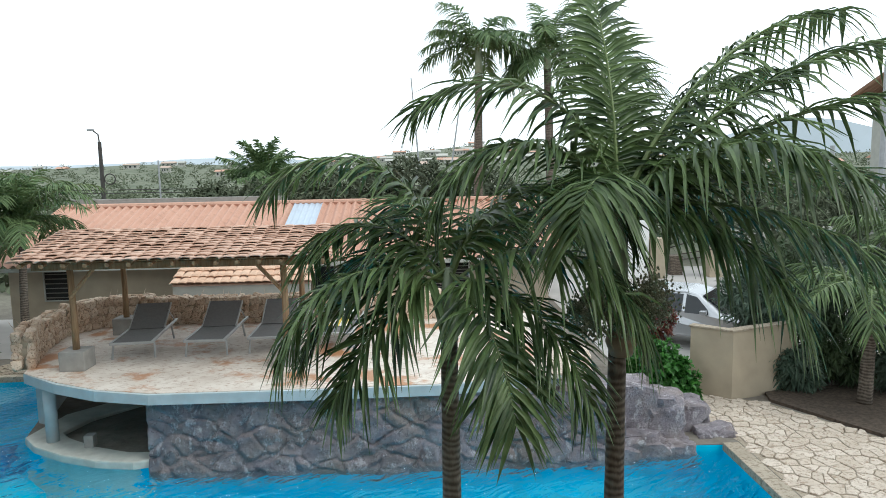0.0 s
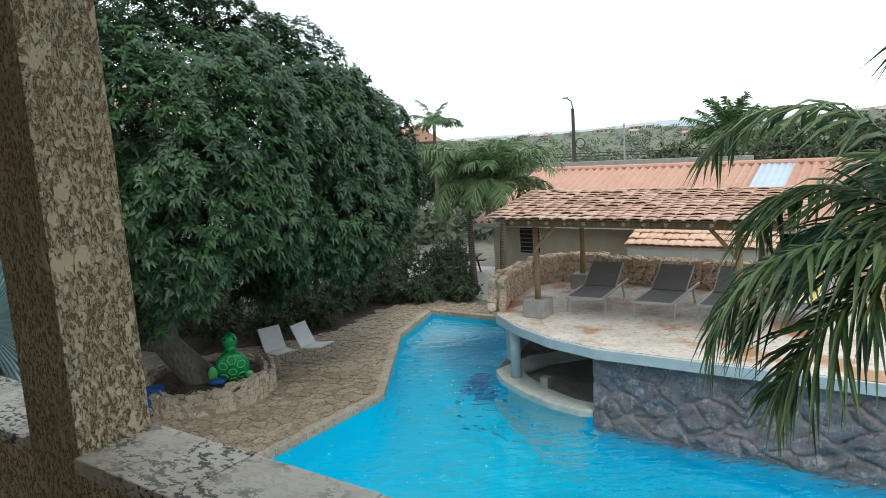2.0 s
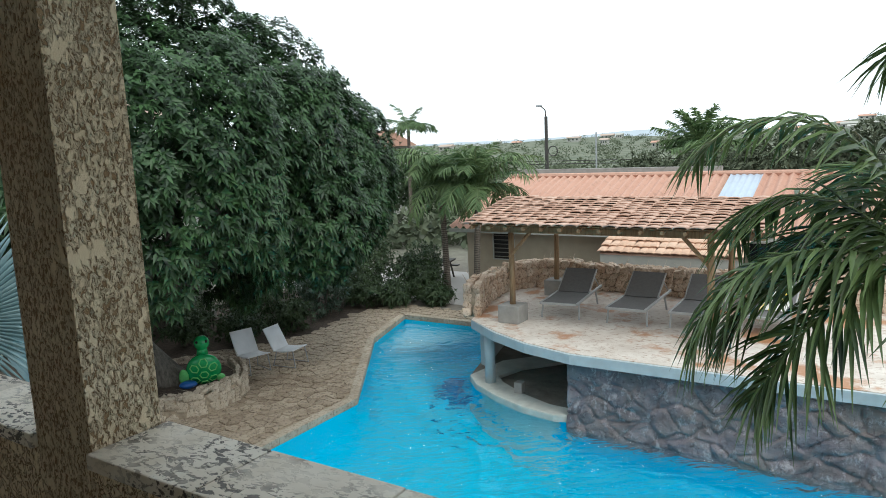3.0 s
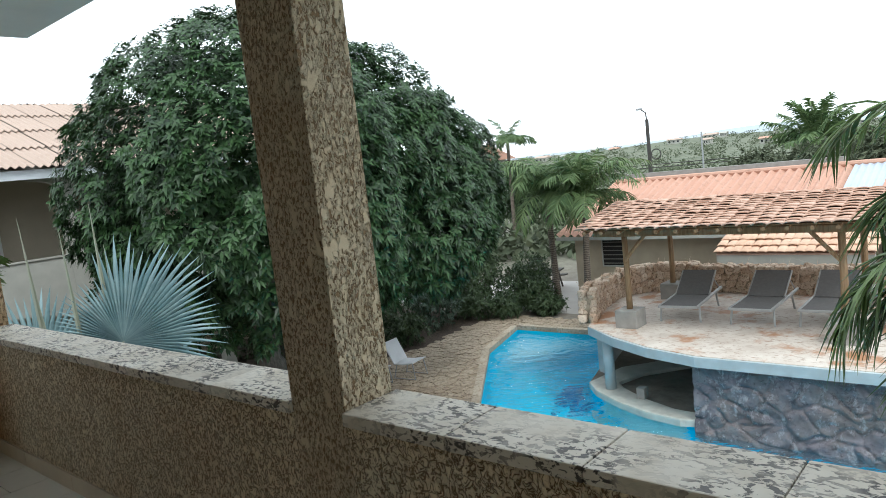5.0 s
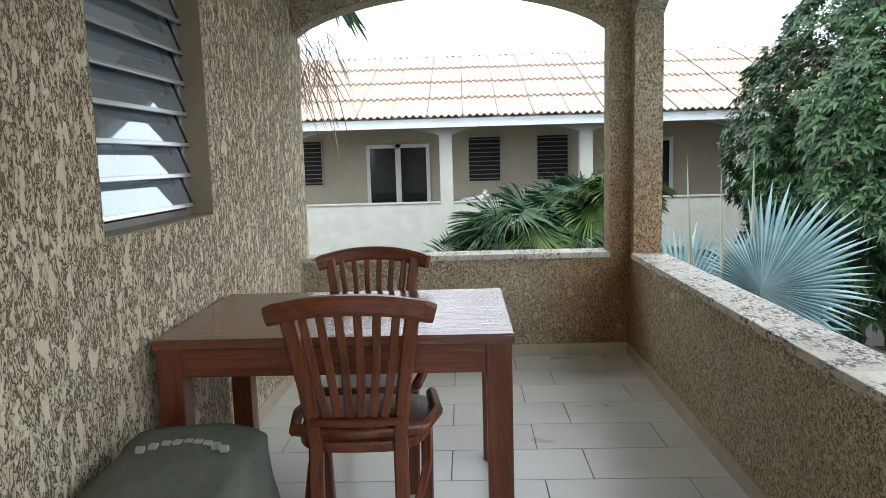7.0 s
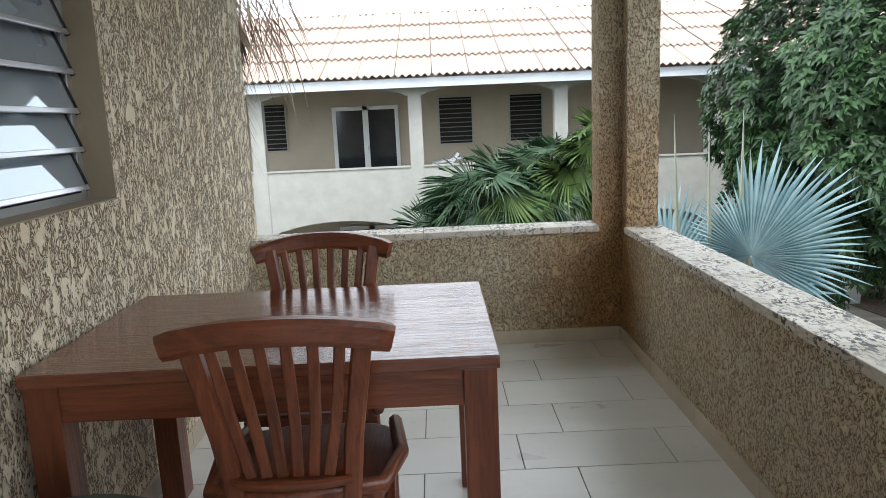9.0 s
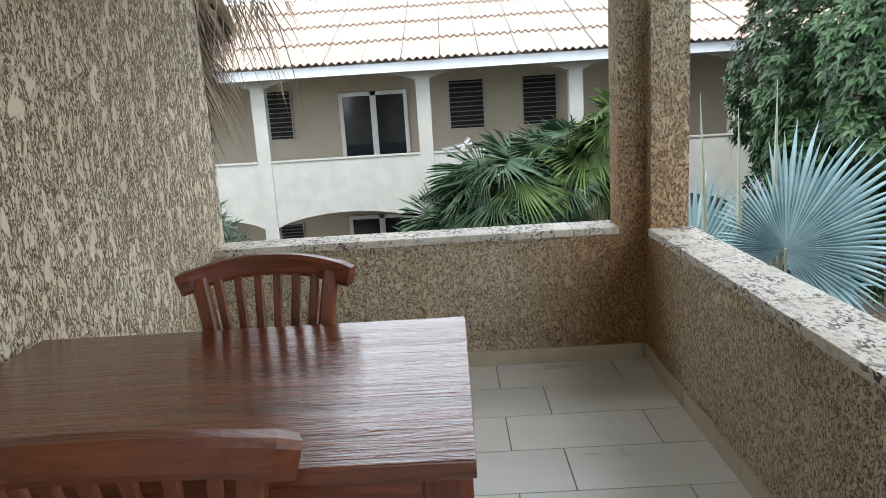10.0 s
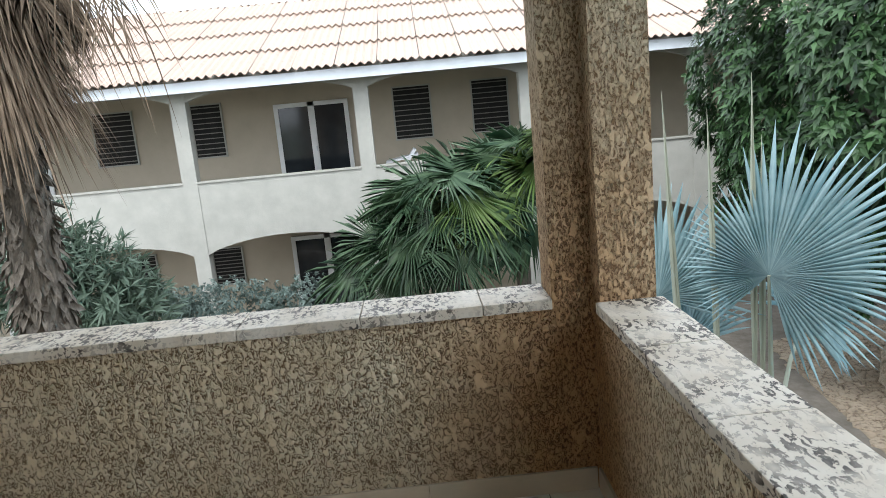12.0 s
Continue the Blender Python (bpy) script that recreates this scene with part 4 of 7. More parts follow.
# rubble wall round the terrace
def rubble_run(parent, path, height, half, size, seed, material, z0):
    """Stones piled in courses along a path, both faces and top."""
    r = random.Random(seed)
    kinds = []
    for i in range(9):
        bm = bmesh.new()
        for k in range(26):
            q = Vector((r.uniform(-1, 1), r.uniform(-1, 1), r.uniform(-1, 1)))
            big = max(abs(q.x), abs(q.y), abs(q.z))
            bm.verts.new(q / big * r.uniform(0.92, 1.06))
        hull = bmesh.ops.convex_hull(bm, input=bm.verts)
        bmesh.ops.delete(bm, geom=[g for g in hull["geom_interior"] if isinstance(g, bmesh.types.BMVert)], context="VERTS")
        bmesh.ops.bevel(bm, geom=list(bm.edges), offset=0.10, segments=1, affect="EDGES")
        me = mesh_of("stone", bm, material)
        kinds.append(me)
    for (x0, y0), (x1, y1) in zip(path, path[1:]):
        d = Vector((x1 - x0, y1 - y0, 0))
        n = Vector((-d.y, d.x, 0)).normalized()
        z = z0
        while z < z0 + height - 0.04:
            s = size * r.uniform(0.75, 1.2)
            u = r.uniform(0, size)
            while u < d.length:
                w = size * r.uniform(0.7, 1.5)
                for side in (-1, 1):
                    ob = new("stone", r.choice(kinds))
                    ob.parent = parent
                    p = Vector((x0, y0, 0)) + d.normalized() * min(u + w / 2, d.length) + n * side * (half * 0.62)
                    ob.matrix_basis = Matrix.LocRotScale(Vector((p.x, p.y, z + s / 2)), Euler((r.uniform(-0.12, 0.12), r.uniform(-0.35, 0.35), math.atan2(d.y, d.x) + r.uniform(-0.12, 0.12))), Vector((w * 0.55, half * 0.5 * r.uniform(0.9, 1.1), s * 0.57)))
                u += w
            z += s * 0.92


WALLP = [(-7.08, 12.5), (-7.5, 13.7), (-7.72, 15.0), (-7.2, 15.85), (-6.2, 16.0), (-2.5, 15.95), (0.6, 15.9)]


def path_outline(path, half):
    """A strip's outline on both sides of a path."""
    left, right = [], []
    for i, p in enumerate(path):
        a, b = Vector(path[max(i - 1, 0)]), Vector(path[min(i + 1, len(path) - 1)])
        d = (b - a).normalized()
        left.append((p[0] - d.y * half, p[1] + d.x * half))
        right.append((p[0] + d.y * half, p[1] - d.x * half))
    return left + right[::-1]


terrace_wall = tagged(part("wall_terrace", prism(path_outline([(-7.13, 12.68)] + WALLP[1:], 0.145), DECK - 0.02, DECK + 0.57), MORTAR), "low wall of rough orange coral stones", "wall", kind="structure")
rubble_run(terrace_wall, WALLP, 0.62, 0.17, 0.17, 11, RUBBLE, DECK)


# ---- pavilion on the terrace ----
def pavilion():
    p = thing("pavilion", (0, 0, 0), "open wooden pavilion with a clay tile roof on concrete footings", "pavilion")
    for x, y in ((-6.16, 12.57), (-2.45, 12.5), (-6.35, 15.15), (-2.62, 15.2)):
        part("footing", box((x - 0.22, y - 0.22, DECK + 0.012), (x + 0.22, y + 0.22, DECK + 0.36), 0.015), CONCRETE, p, "grey concrete footing")
        rear = y > 14
        part("post", tube([(x, y, DECK + 0.36), (x + 0.01, y, -1.2), (x, y, -0.28 if not rear else -0.2)], [0.062, 0.058, 0.055], 10), OLD_POST, p, "weathered pale wooden post", smooth=True)
    part("beam", box((-6.75, 12.44, -0.36), (-1.62, 12.56, -0.24), 0.008), OLD_POST, p)
    part("beam", box((-7.4, 15.1, -0.24), (-1.75, 15.22, -0.12), 0.008), OLD_POST, p)
    for x, s in ((-6.16, 1), (-2.45, -1)):
        part("brace", tube([(x, 12.5, -0.85), (x + s * 0.45, 12.5, -0.34)], 0.038, 6), OLD_POST, p)
    n = 15
    for i in range(n):
        f = i / (n - 1)
        xa, xb = -6.66 + f * 5.0, -7.6 + f * 5.65
        part("rafter", tube([(xa, 11.93, -0.215), (xb, 15.75, -0.045)], 0.04, 6), OLD_POST, p)
    return p


pav = pavilion()


def clay_tile(material):
    """One curved clay tile, 0.24 wide and 0.34 long, lying along +y."""
    bm = bmesh.new()
    rows = []
    for y, k in ((0, 1.0), (0.34, 0.86)):
        row = []
        for i in range(7):
            a = math.pi * i / 6
            row.append((-math.cos(a) * 0.115 * k, y, math.sin(a) * 0.030 * k))
        rows.append(row)
    lo = [[bm.verts.new(c) for c in r] for r in rows]
    hi = [[bm.verts.new((c[0] * 1.1, c[1], c[2] + 0.024)) for c in r] for r in rows]
    for g in (lo, hi):
        for i in range(6):
            bm.faces.new((g[0][i], g[0][i + 1], g[1][i + 1], g[1][i]))
    for i in range(6):
        bm.faces.new((lo[0][i], hi[0][i], hi[0][i + 1], lo[0][i + 1]))
    bmesh.ops.recalc_face_normals(bm, faces=bm.faces)
    me = mesh_of("clay_tile", bm, material)
    me.shade_smooth()
    return me


def tile_roof(parent, corners, cols, rows, material, seed, limit=290):
    """Clay tiles over a four-cornered plane: front left, front right, rear right, rear left."""
    a, b, c, d = [Vector(q) for q in corners]
    me = clay_tile(material)
    r = random.Random(seed)
    rest, made = bmesh.new(), 0
    for j in range(rows):
        for i in range(cols):
            u, v = (i + 0.5) / cols, j / rows
            p = (a.lerp(b, u)).lerp(d.lerp(c, u), v)
            q = (a.lerp(b, u)).lerp(d.lerp(c, u), v + 0.01)
            along = (q - p).normalized()
            across = (b - a).normalized()
            up = across.cross(along).normalized()
            m = Matrix((across, along, up)).transposed().to_4x4()
            size = (b.lerp(c, v) - a.lerp(d, v)).length / cols / 0.225
            m = Matrix.Translation(p + up * (0.020 + r.uniform(-0.006, 0.012))) @ m @ Matrix.Rotation(r.uniform(-0.07, 0.07), 4, "Z") @ Matrix.Rotation(-0.11 + r.uniform(-0.04, 0.04), 4, "X") @ Matrix.Diagonal((size, 1.12 * (d - a).length / rows / 0.34, 1, 1))
            if made < limit:
                ob = new("clay_tile", me)
                ob.parent = parent
                ob.matrix_basis = m
            else:
                n0 = len(rest.verts)
                rest.from_mesh(me)
                rest.verts.ensure_lookup_table()
                for k in range(n0, len(rest.verts)):
                    rest.verts[k].co = m @ rest.verts[k].co
            made += 1
    if made > limit:
        tagged(part("clay_tiles", rest, material, parent, smooth=True), kind="stuff")
    else:
        rest.free()


bd = bmesh.new()
under = [bd.verts.new(c) for c in ((-6.72, 11.95, -0.165), (-1.62, 11.95, -0.165), (-1.82, 15.8, 0.0), (-7.8, 15.8, 0.0))]
over = [bd.verts.new(v.co + Vector((0, 0, 0.02))) for v in under]
bd.faces.new(under[::-1])
bd.faces.new(over)
for i in range(4):
    bd.faces.new((under[i], under[(i + 1) % 4], over[(i + 1) % 4], over[i]))
part("roof_deck", bd, OLD_POST, pav, "boards under the roof tiles")
tile_roof(pav, [(-6.82, 11.85, -0.165), (-1.52, 11.85, -0.165), (-1.76, 15.85, 0.01), (-7.9, 15.85, 0.01)], 23, 13, ROOF_T, 3, 300)


# ---- sun loungers ----
def lounger(at, turn):
    c = thing("sun_lounger", at, "grey mesh sun lounger with a raised backrest", "sun lounger", "loungers on the terrace", turn=turn)
    w, h = 0.36, 0.32
    for s in (-1, 1):
        part("side_rail", box((s * w - 0.022, 0.0, h - 0.025), (s * w + 0.022, 1.95, h + 0.02), 0.008), FRAME_GREY, c)
        for y, lean in ((0.18, -0.06), (1.45, 0.10)):
            part("leg", tube([(s * (w + 0.02), y + lean, 0.0), (s * w, y, h)], 0.022, 6), FRAME_GREY, c)
        part("back_rail", tube([(s * (w - 0.03), 1.05, h + 0.02), (s * (w - 0.03), 1.70, h + 0.40)], 0.018, 6), FRAME_GREY, c)
        part("prop", tube([(s * (w - 0.03), 1.45, h + 0.30), (s * (w - 0.02), 1.85, h)], 0.012, 6), FRAME_GREY, c)
    part("foot_rail", box((-w, -0.01, h - 0.025), (w, 0.04, h + 0.02), 0.008), FRAME_GREY, c)
    part("seat", slab([(0.04, h + 0.004), (0.6, h - 0.012), (1.15, h + 0.004), (1.15, h + 0.018), (0.6, h + 0.002), (0.04, h + 0.018)], "x", -w + 0.022, w - 0.022), MESH_GREY, c, "dark grey mesh sling")
    part("backrest", slab([(1.05, h + 0.02), (1.37, h + 0.20), (1.70, h + 0.40), (1.690, h + 0.413), (1.358, h + 0.214), (1.038, h + 0.034)], "x", -w + 0.045, w - 0.045), MESH_GREY, c, "dark grey mesh backrest")
    return c


one = lounger((-5.38, 12.98, DECK + 0.012), 6)
copy_thing(one, pose(-4.07, 13.02, DECK + 0.012, 0, 0, 1))
copy_thing(one, pose(-2.92, 13.12, DECK + 0.012, 0, 0, 1))
copy_thing(one, pose(-1.75, 13.3, DECK + 0.012, 0, 0, -3))
tw = thing("beach_towel", (-1.75, 13.3, DECK + 0.012), "yellow and white striped towel draped over a lounger", "towel", turn=-3)
for k in range(7):
    x0 = -0.24 + k * 0.0686
    part("stripe", slab([(0.55, 0.345), (1.03, 0.366), (1.335, 0.575), (1.64, 0.795), (1.69, 0.785), (1.76, 0.50), (1.75, 0.50), (1.68, 0.772), (1.652, 0.780), (1.347, 0.563), (1.045, 0.352), (0.55, 0.336)], "x", x0, x0 + 0.0686), TOWEL_Y if k % 2 else TOWEL_W, tw)


# ---- low house behind the terrace ----
def corrugated(x0, x1, y0, z0, y1, z1, pitch, depth, axis="x", rows=1, lap=0.02, lip=0.0):
    """A ribbed roof sheet: ribs run from (y0, z0) up to (y1, z1), repeated along the axis."""
    bm = bmesh.new()
    per = 8
    n = max(2, int((x1 - x0) / pitch * per))
    for r in range(rows):
        fa, fb = r / rows, (r + 1) / rows
        va, vb, vc = [], [], []
        for i in range(n + 1):
            u = x0 + (x1 - x0) * i / n
            h = depth * math.cos(2 * math.pi * i / per)
            pa = (y0 + (y1 - y0) * max(0, fa - 0.01), z0 + (z1 - z0) * max(0, fa - 0.01) + h + lap)
            pb = (y0 + (y1 - y0) * fb, z0 + (z1 - z0) * fb + h)
            if axis == "x":
                va.append(bm.verts.new((u, *pa)))
                vb.append(bm.verts.new((u, *pb)))
            else:
                va.append(bm.verts.new((pa[0], u, pa[1])))
                vc.append(bm.verts.new((pa[0] - 0.004, u, pa[1] - lip)) if lip else va[-1])
                vb.append(bm.verts.new((pb[0], u, pb[1])))
        for i in range(n):
            bm.faces.new((va[i], va[i + 1], vb[i + 1], vb[i]))
            if lip:
                bm.faces.new((vc[i], vc[i + 1], va[i + 1], va[i]))
    bmesh.ops.recalc_face_normals(bm, faces=bm.faces)
    return bm


def slat_window(parent, axis, at, u0, u1, z0, z1, n, face):
    """A louvre window with a pale frame, its dark inside a painted sheet, on a wall across the axis; face is the side
    it shows to.
    """
    def bx(a0, a1, w0, w1, lo, hi, name, mat, par, bevel=0.004):
        lo_, hi_ = min(w0, w1), max(w0, w1)
        if axis == "x":
            return part(name, box((lo_, a0, lo), (hi_, a1, hi), bevel), mat, par)
        return part(name, box((a0, lo_, lo), (a1, hi_, hi), bevel), mat, par)
    # flat near-black sheet painted as the shade behind the slats
    w = bx(u0, u1, at + face * 0.004, at + face * 0.02, z0, z1, "window", INTERIOR_SHADE, parent, 0)
    f = 0.035
    for a0, a1, lo, hi in ((u0 - f, u0, z0 - f, z1 + f), (u1, u1 + f, z0 - f, z1 + f), (u0, u1, z1, z1 + f), (u0, u1, z0 - f, z0)):
        bx(a0, a1, at + face * 0.002, at + face * 0.06, lo, hi, "frame", WALL_W, w)
    for i in range(n):
        z = z0 + (z1 - z0) * (i + 0.5) / n
        h = (z1 - z0) / n
        bx(u0, u1, at + face * 0.022, at + face * 0.052, z - h * 0.06, z + h * 0.12, "slat", SLAT_DARK, w, 0)
    return w


def low_house():
    h = thing("low_house", (0, 0, 0), "low beige house with a ribbed terracotta roof", "house")
    part("wall", box((-11.6, 20.0, G), (3.6, 20.2, -1.28)), WALL_A, h)
    part("wall", box((-11.6, 20.2, G), (-11.4, 27.6, -1.28)), WALL_A, h)
    part("wall", box((3.4, 20.2, G), (3.6, 27.6, -1.28)), WALL_A, h)
    part("gable", slab([(20.0, -1.28), (27.6, -1.28), (24.0, -0.05)], "x", 3.4, 3.6), WALL_A, h)
    part("gable", slab([(20.0, -1.28), (27.6, -1.28), (24.0, -0.05)], "x", -11.6, -11.4), WALL_A, h)
    part("roof", corrugated(-12.0, -4.25, 19.55, -1.30, 24.0, 0.06, 0.27, 0.05), ROOF_A, h)
    part("roof_sheet", corrugated(-4.25, -3.3, 19.55, -1.29, 24.0, 0.07, 0.19, 0.02), SHEET, h, "pale translucent roof sheet")
    part("roof", corrugated(-3.3, 4.0, 19.55, -1.30, 24.0, 0.06, 0.27, 0.05), ROOF_A, h)
    part("roof", corrugated(-12.0, 4.0, 28.2, -1.30, 24.0, 0.06, 0.27, 0.035), ROOF_A, h)
    part("ridge", tube([(-12.0, 24.0, 0.08), (4.0, 24.0, 0.08)], 0.09, 8), ROOF_A, h)
    part("parapet", box((-12.0, 24.4, -0.2), (-4.6, 24.55, 0.30), 0.01), CONCRETE, h, "grey concrete wall behind the ridge")
    part("fascia", box((-12.0, 19.52, -1.43), (4.0, 19.56, -1.32), 0.004), WALL_W, h)
    slat_window(h, "y", 20.0, -2.29, -1.46, -2.24, -1.45, 8, -1)
    # solid near-black sheet for the shade inside the doorway
    d = part("door", box((-3.05, 19.98, G), (-2.52, 20.0, -1.52)), GLASS_AND_SHADE, h, "near-black sheet as the shade of an open doorway")
    part("frame", box((-2.52, 19.94, G), (-2.44, 20.0, -1.44), 0.004), WHITE, d)
    part("frame", box((-3.13, 19.94, -1.52), (-2.52, 20.0, -1.44), 0.004), WHITE, d)
    slat_window(h, "y", 20.0, -10.6, -9.9, -2.3, -1.5, 6, -1)
    slat_window(h, "y", 20.0, 0.3, 1.3, -2.24, -1.45, 8, -1)
    k = part("kitchen_wall", box((-6.45, 18.7, G), (-3.25, 18.85, -2.25)), WALL_W, h)
    part("kitchen_wall", box((-6.5, 18.36, -2.06), (-2.95, 18.48, -1.72), 0.006), WALL_W, h, "white fascia under the lean-to roof")
    # near-black block painted as the dark behind the piers
    part("opening", box((-6.4, 18.9, -2.25), (-3.5, 19.9, -1.98)), GLASS_AND_SHADE, h)
    for x in (-6.42, -5.2, -3.35):
        part("pier", box((x, 18.7, -2.25), (x + 0.12, 18.85, -1.98)), WALL_W, h)
    lean = part("lean_to_roof", slab([(18.35, -1.72), (20.0, -1.18), (20.0, -1.14), (18.35, -1.68)], "x", -6.5, -2.95), ROOF_T, h)
    tile_roof(lean, [(-6.55, 18.3, -1.67), (-2.9, 18.3, -1.67), (-2.9, 20.0, -1.12), (-6.55, 20.0, -1.12)], 17, 5, ROOF_L, 8)
    return h


low_house()


# ---- two-storey apartment building ----
FX, WX = -16.69, -19.49
COLS = [-14.2, -10.7, -7.15, -3.6, -0.02, 3.27, 6.75, 10.2, 13.7]


def apartment_building():
    b = thing("apartment_building", (0, 0, G), "two-storey white apartment house with arched balconies and a ribbed roof", "building")
    b.location = (0, 0, 0)
    y0, y1 = COLS[0] - 0.14, COLS[-1] + 0.14
    part("inner_wall", box((WX - 0.2, y0, G), (WX, y1, 2.35)), WALL_IN, b)
    part("back_wall", box((WX - 6.0, y0, G), (WX - 5.8, y1, 2.35)), WALL_IN, b)
    part("end_wall", box((WX - 5.8, y0, G), (FX, y0 + 0.14, 2.1)), WALL_W, b)
    part("end_wall", box((WX - 5.8, y1 - 0.14, G), (FX, y1, 2.1)), WALL_W, b)
    part("balcony_floor", box((WX, y0 + 0.14, -0.5), (FX - 0.16, y1 - 0.14, -0.32)), CONCRETE, b)
    part("ceiling", box((WX, y0 + 0.14, 2.2), (FX + 0.4, y1 - 0.14, 2.26)), WALL_W, b)
    for a, c in zip(COLS, COLS[1:]):
        l, r = a + 0.15, c - 0.15
        # parapet with the lower arch cut from its underside
        low = [(l, 0.31), (l, -1.15)] + [(l + (r - l) * i / 16, -1.15 + 0.29 * (4 * i / 16 * (1 - i / 16)) ** 0.8) for i in range(1, 16)] + [(r, -1.15), (r, 0.31)]
        p = part("balcony", slab(low, "x", FX - 0.16, FX), WALL_W, b, "white rendered balcony front")
        part("sill", box((FX - 0.2, l, 0.31), (FX + 0.03, r, 0.345), 0.005), WALL_W, p)
        up = [(l, 2.2), (l, 1.9)] + [(l + (r - l) * i / 16, 1.9 + 0.24 * (4 * i / 16 * (1 - i / 16)) ** 0.8) for i in range(1, 16)] + [(r, 1.9), (r, 2.2)]
        part("arch_head", slab(up, "x", FX - 0.16, FX), WALL_W, b)
    for y in COLS:
        part("column", prism([(FX - 0.25, y - 0.15), (FX + 0.012, y - 0.15), (FX + 0.012, y + 0.15), (FX - 0.25, y + 0.15)], G, 2.2), WALL_W, b, "white square column")
    part("roof_lining", slab([(FX + 0.40, 2.27), (-21.95, 4.37), (-21.95, 4.34), (FX + 0.40, 2.24)], "y", y0 - 0.28, y1 + 0.28), WALL_W, b, "pale boarded underside of the roof")
    part("fascia", box((FX + 0.42, y0 - 0.3, 2.06), (FX + 0.47, y1 + 0.3, 2.26), 0.005), FASCIA, b, "pale blue fascia board")
    rows, run, top = 4, -5.92, 2.27 + 2.18
    for i in range(rows):
        xa, xb = FX + 0.6 + run * (i - 0.03 * (i > 0)) / rows, FX + 0.6 + run * (i + 1) / rows
        za, zb = 2.27 + 2.18 * (i - 0.03 * (i > 0)) / rows + 0.045, 2.27 + 2.18 * (i + 1) / rows
        for k in range(36):
            ya = -14.81 + 0.8 * k
            lift = 0.008 * (k % 2)
            part("roof_sheet", corrugated(ya + 0.008, ya + 0.792, xa, za + lift, xb, zb + lift, 0.16, 0.026, "y", 1, 0.0, 0.014), ROOF_B, b)
    part("roof", corrugated(y0 - 0.3, y1 + 0.3, -27.9, 2.27, -22.0, top, 0.2, 0.030, "y", 1), ROOF_B, b)
    for z, lo, hi in ((0.0, 0.72, 1.91), (-3.17, -2.40, -1.52)):
        for u0, u1 in ((-6.5, -5.6), (-4.2, -3.52), (0.55, 1.4), (2.42, 3.25), (-13.5, -12.6), (-11.3, -10.6), (8.9, 9.7)):
            slat_window(b, "x", WX, u0, u1, lo, hi, 10, 1)
        for u0, wide in ((-2.28, 1.75), (5.35, 0.75), (-9.4, 1.75)):
            u1, top = u0 + wide, z + 1.78
            d = part("door", box((WX + 0.002, u0, z - 0.32 if z else -0.32), (WX + 0.03, u1, top)), GLASS_AND_SHADE, b, "white-framed glazed double door")
            for f0, f1 in ((u0, u0 + 0.1), (u1 - 0.1, u1)) + (((u0 + 0.80, u0 + 0.95),) if wide > 1 else ()):
                part("frame", box((WX + 0.03, f0, z - 0.3), (WX + 0.07, f1, top), 0.004), WHITE, d)
            part("frame", box((WX + 0.03, u0 + 0.1, top - 0.1), (WX + 0.07, u1 - 0.1, top), 0.004), WHITE, d)
            part("handle", box((WX + 0.07, u1 - 0.85 if wide > 1 else u0 + 0.12, z + 0.62), (WX + 0.12, u1 - 0.82 if wide > 1 else u0 + 0.15, z + 0.74), 0.004), ALU, d)
    return b


apartment_building()
fl = thing("folded_lounger", (-17.6, 0.55, -0.32), "folded white lounger leaning on the balcony", "lounger")
part("frame", slab([(-0.3, 0.0), (-0.22, 0.0), (0.42, 0.86), (0.36, 0.90)], "x", -0.3, 0.3), PLASTIC_W, fl)
part("seat", slab([(-0.24, 0.62), (0.45, 0.74), (0.45, 0.79), (-0.24, 0.67)], "x", -0.28, 0.28), PLASTIC_W, fl)


# ---- palms and trees ----
def frond(parent, origin, azimuth, rise, length, bend, leaflet, material, rng, name="frond", n=58, width=0.028, twist=0.0, droop=0.35):
    """A feather leaf: a curved rib with leaflets on both sides. rise: degrees above level at the start; bend: degrees lost along it."""
    seg = 22
    p = np.array(origin, float)
    pts, ways = [p.copy()], []
    for i in range(seg):
        e = radians(rise - bend * (i / seg) ** 1.25)
        a = radians(azimuth + twist * i / seg)
        d = np.array([math.cos(a) * math.cos(e), math.sin(a) * math.cos(e), math.sin(e)])
        ways.append(d)
        p = p + d * length / seg
        pts.append(p.copy())
    ways.append(ways[-1])
    pts, ways = np.array(pts), np.array(ways)
    bm = tube([tuple(q) for q in pts[::2]], [0.017 * (1 - 0.85 * i / 11) * length / 1.8 + 0.002 for i in range(12)], 5)
    rib = part(name, bm, STALK, parent)
    s = np.linspace(0.10, 0.995, n)
    s = np.repeat(s, 2)
    side_sign = np.tile([1.0, -1.0], n)
    idx = s * seg
    i0 = np.minimum(idx.astype(int), seg - 1)
    f = (idx - i0)[:, None]
    base = pts[i0] * (1 - f) + pts[i0 + 1] * f
    w = ways[i0]
    side = unit(np.cross(w, np.array([0, 0, 1.0]) + 1e-6))
    up = np.cross(side, w)
    along = side * side_sign[:, None] * 0.85 + w * (0.45 + 0.5 * s[:, None] ** 2) + up * (0.08 + 0.14 * rng.normal(size=(2 * n, 1))) + rng.normal(size=(2 * n, 3)) * 0.15
    ln = leaflet * (0.45 + 0.55 * np.sin(np.pi * np.clip(s * 0.80 + 0.16, 0, 1))) * (0.88 + 0.24 * rng.random(2 * n))
    v, fl, c = blades(base, along, up, ln, np.full(2 * n, width) * (0.85 + 0.3 * rng.random(2 * n)), droop * (0.6 + 0.8 * rng.random(2 * n)))
    raw_mesh("blade", v, fl, c, material, rib)
    return rib


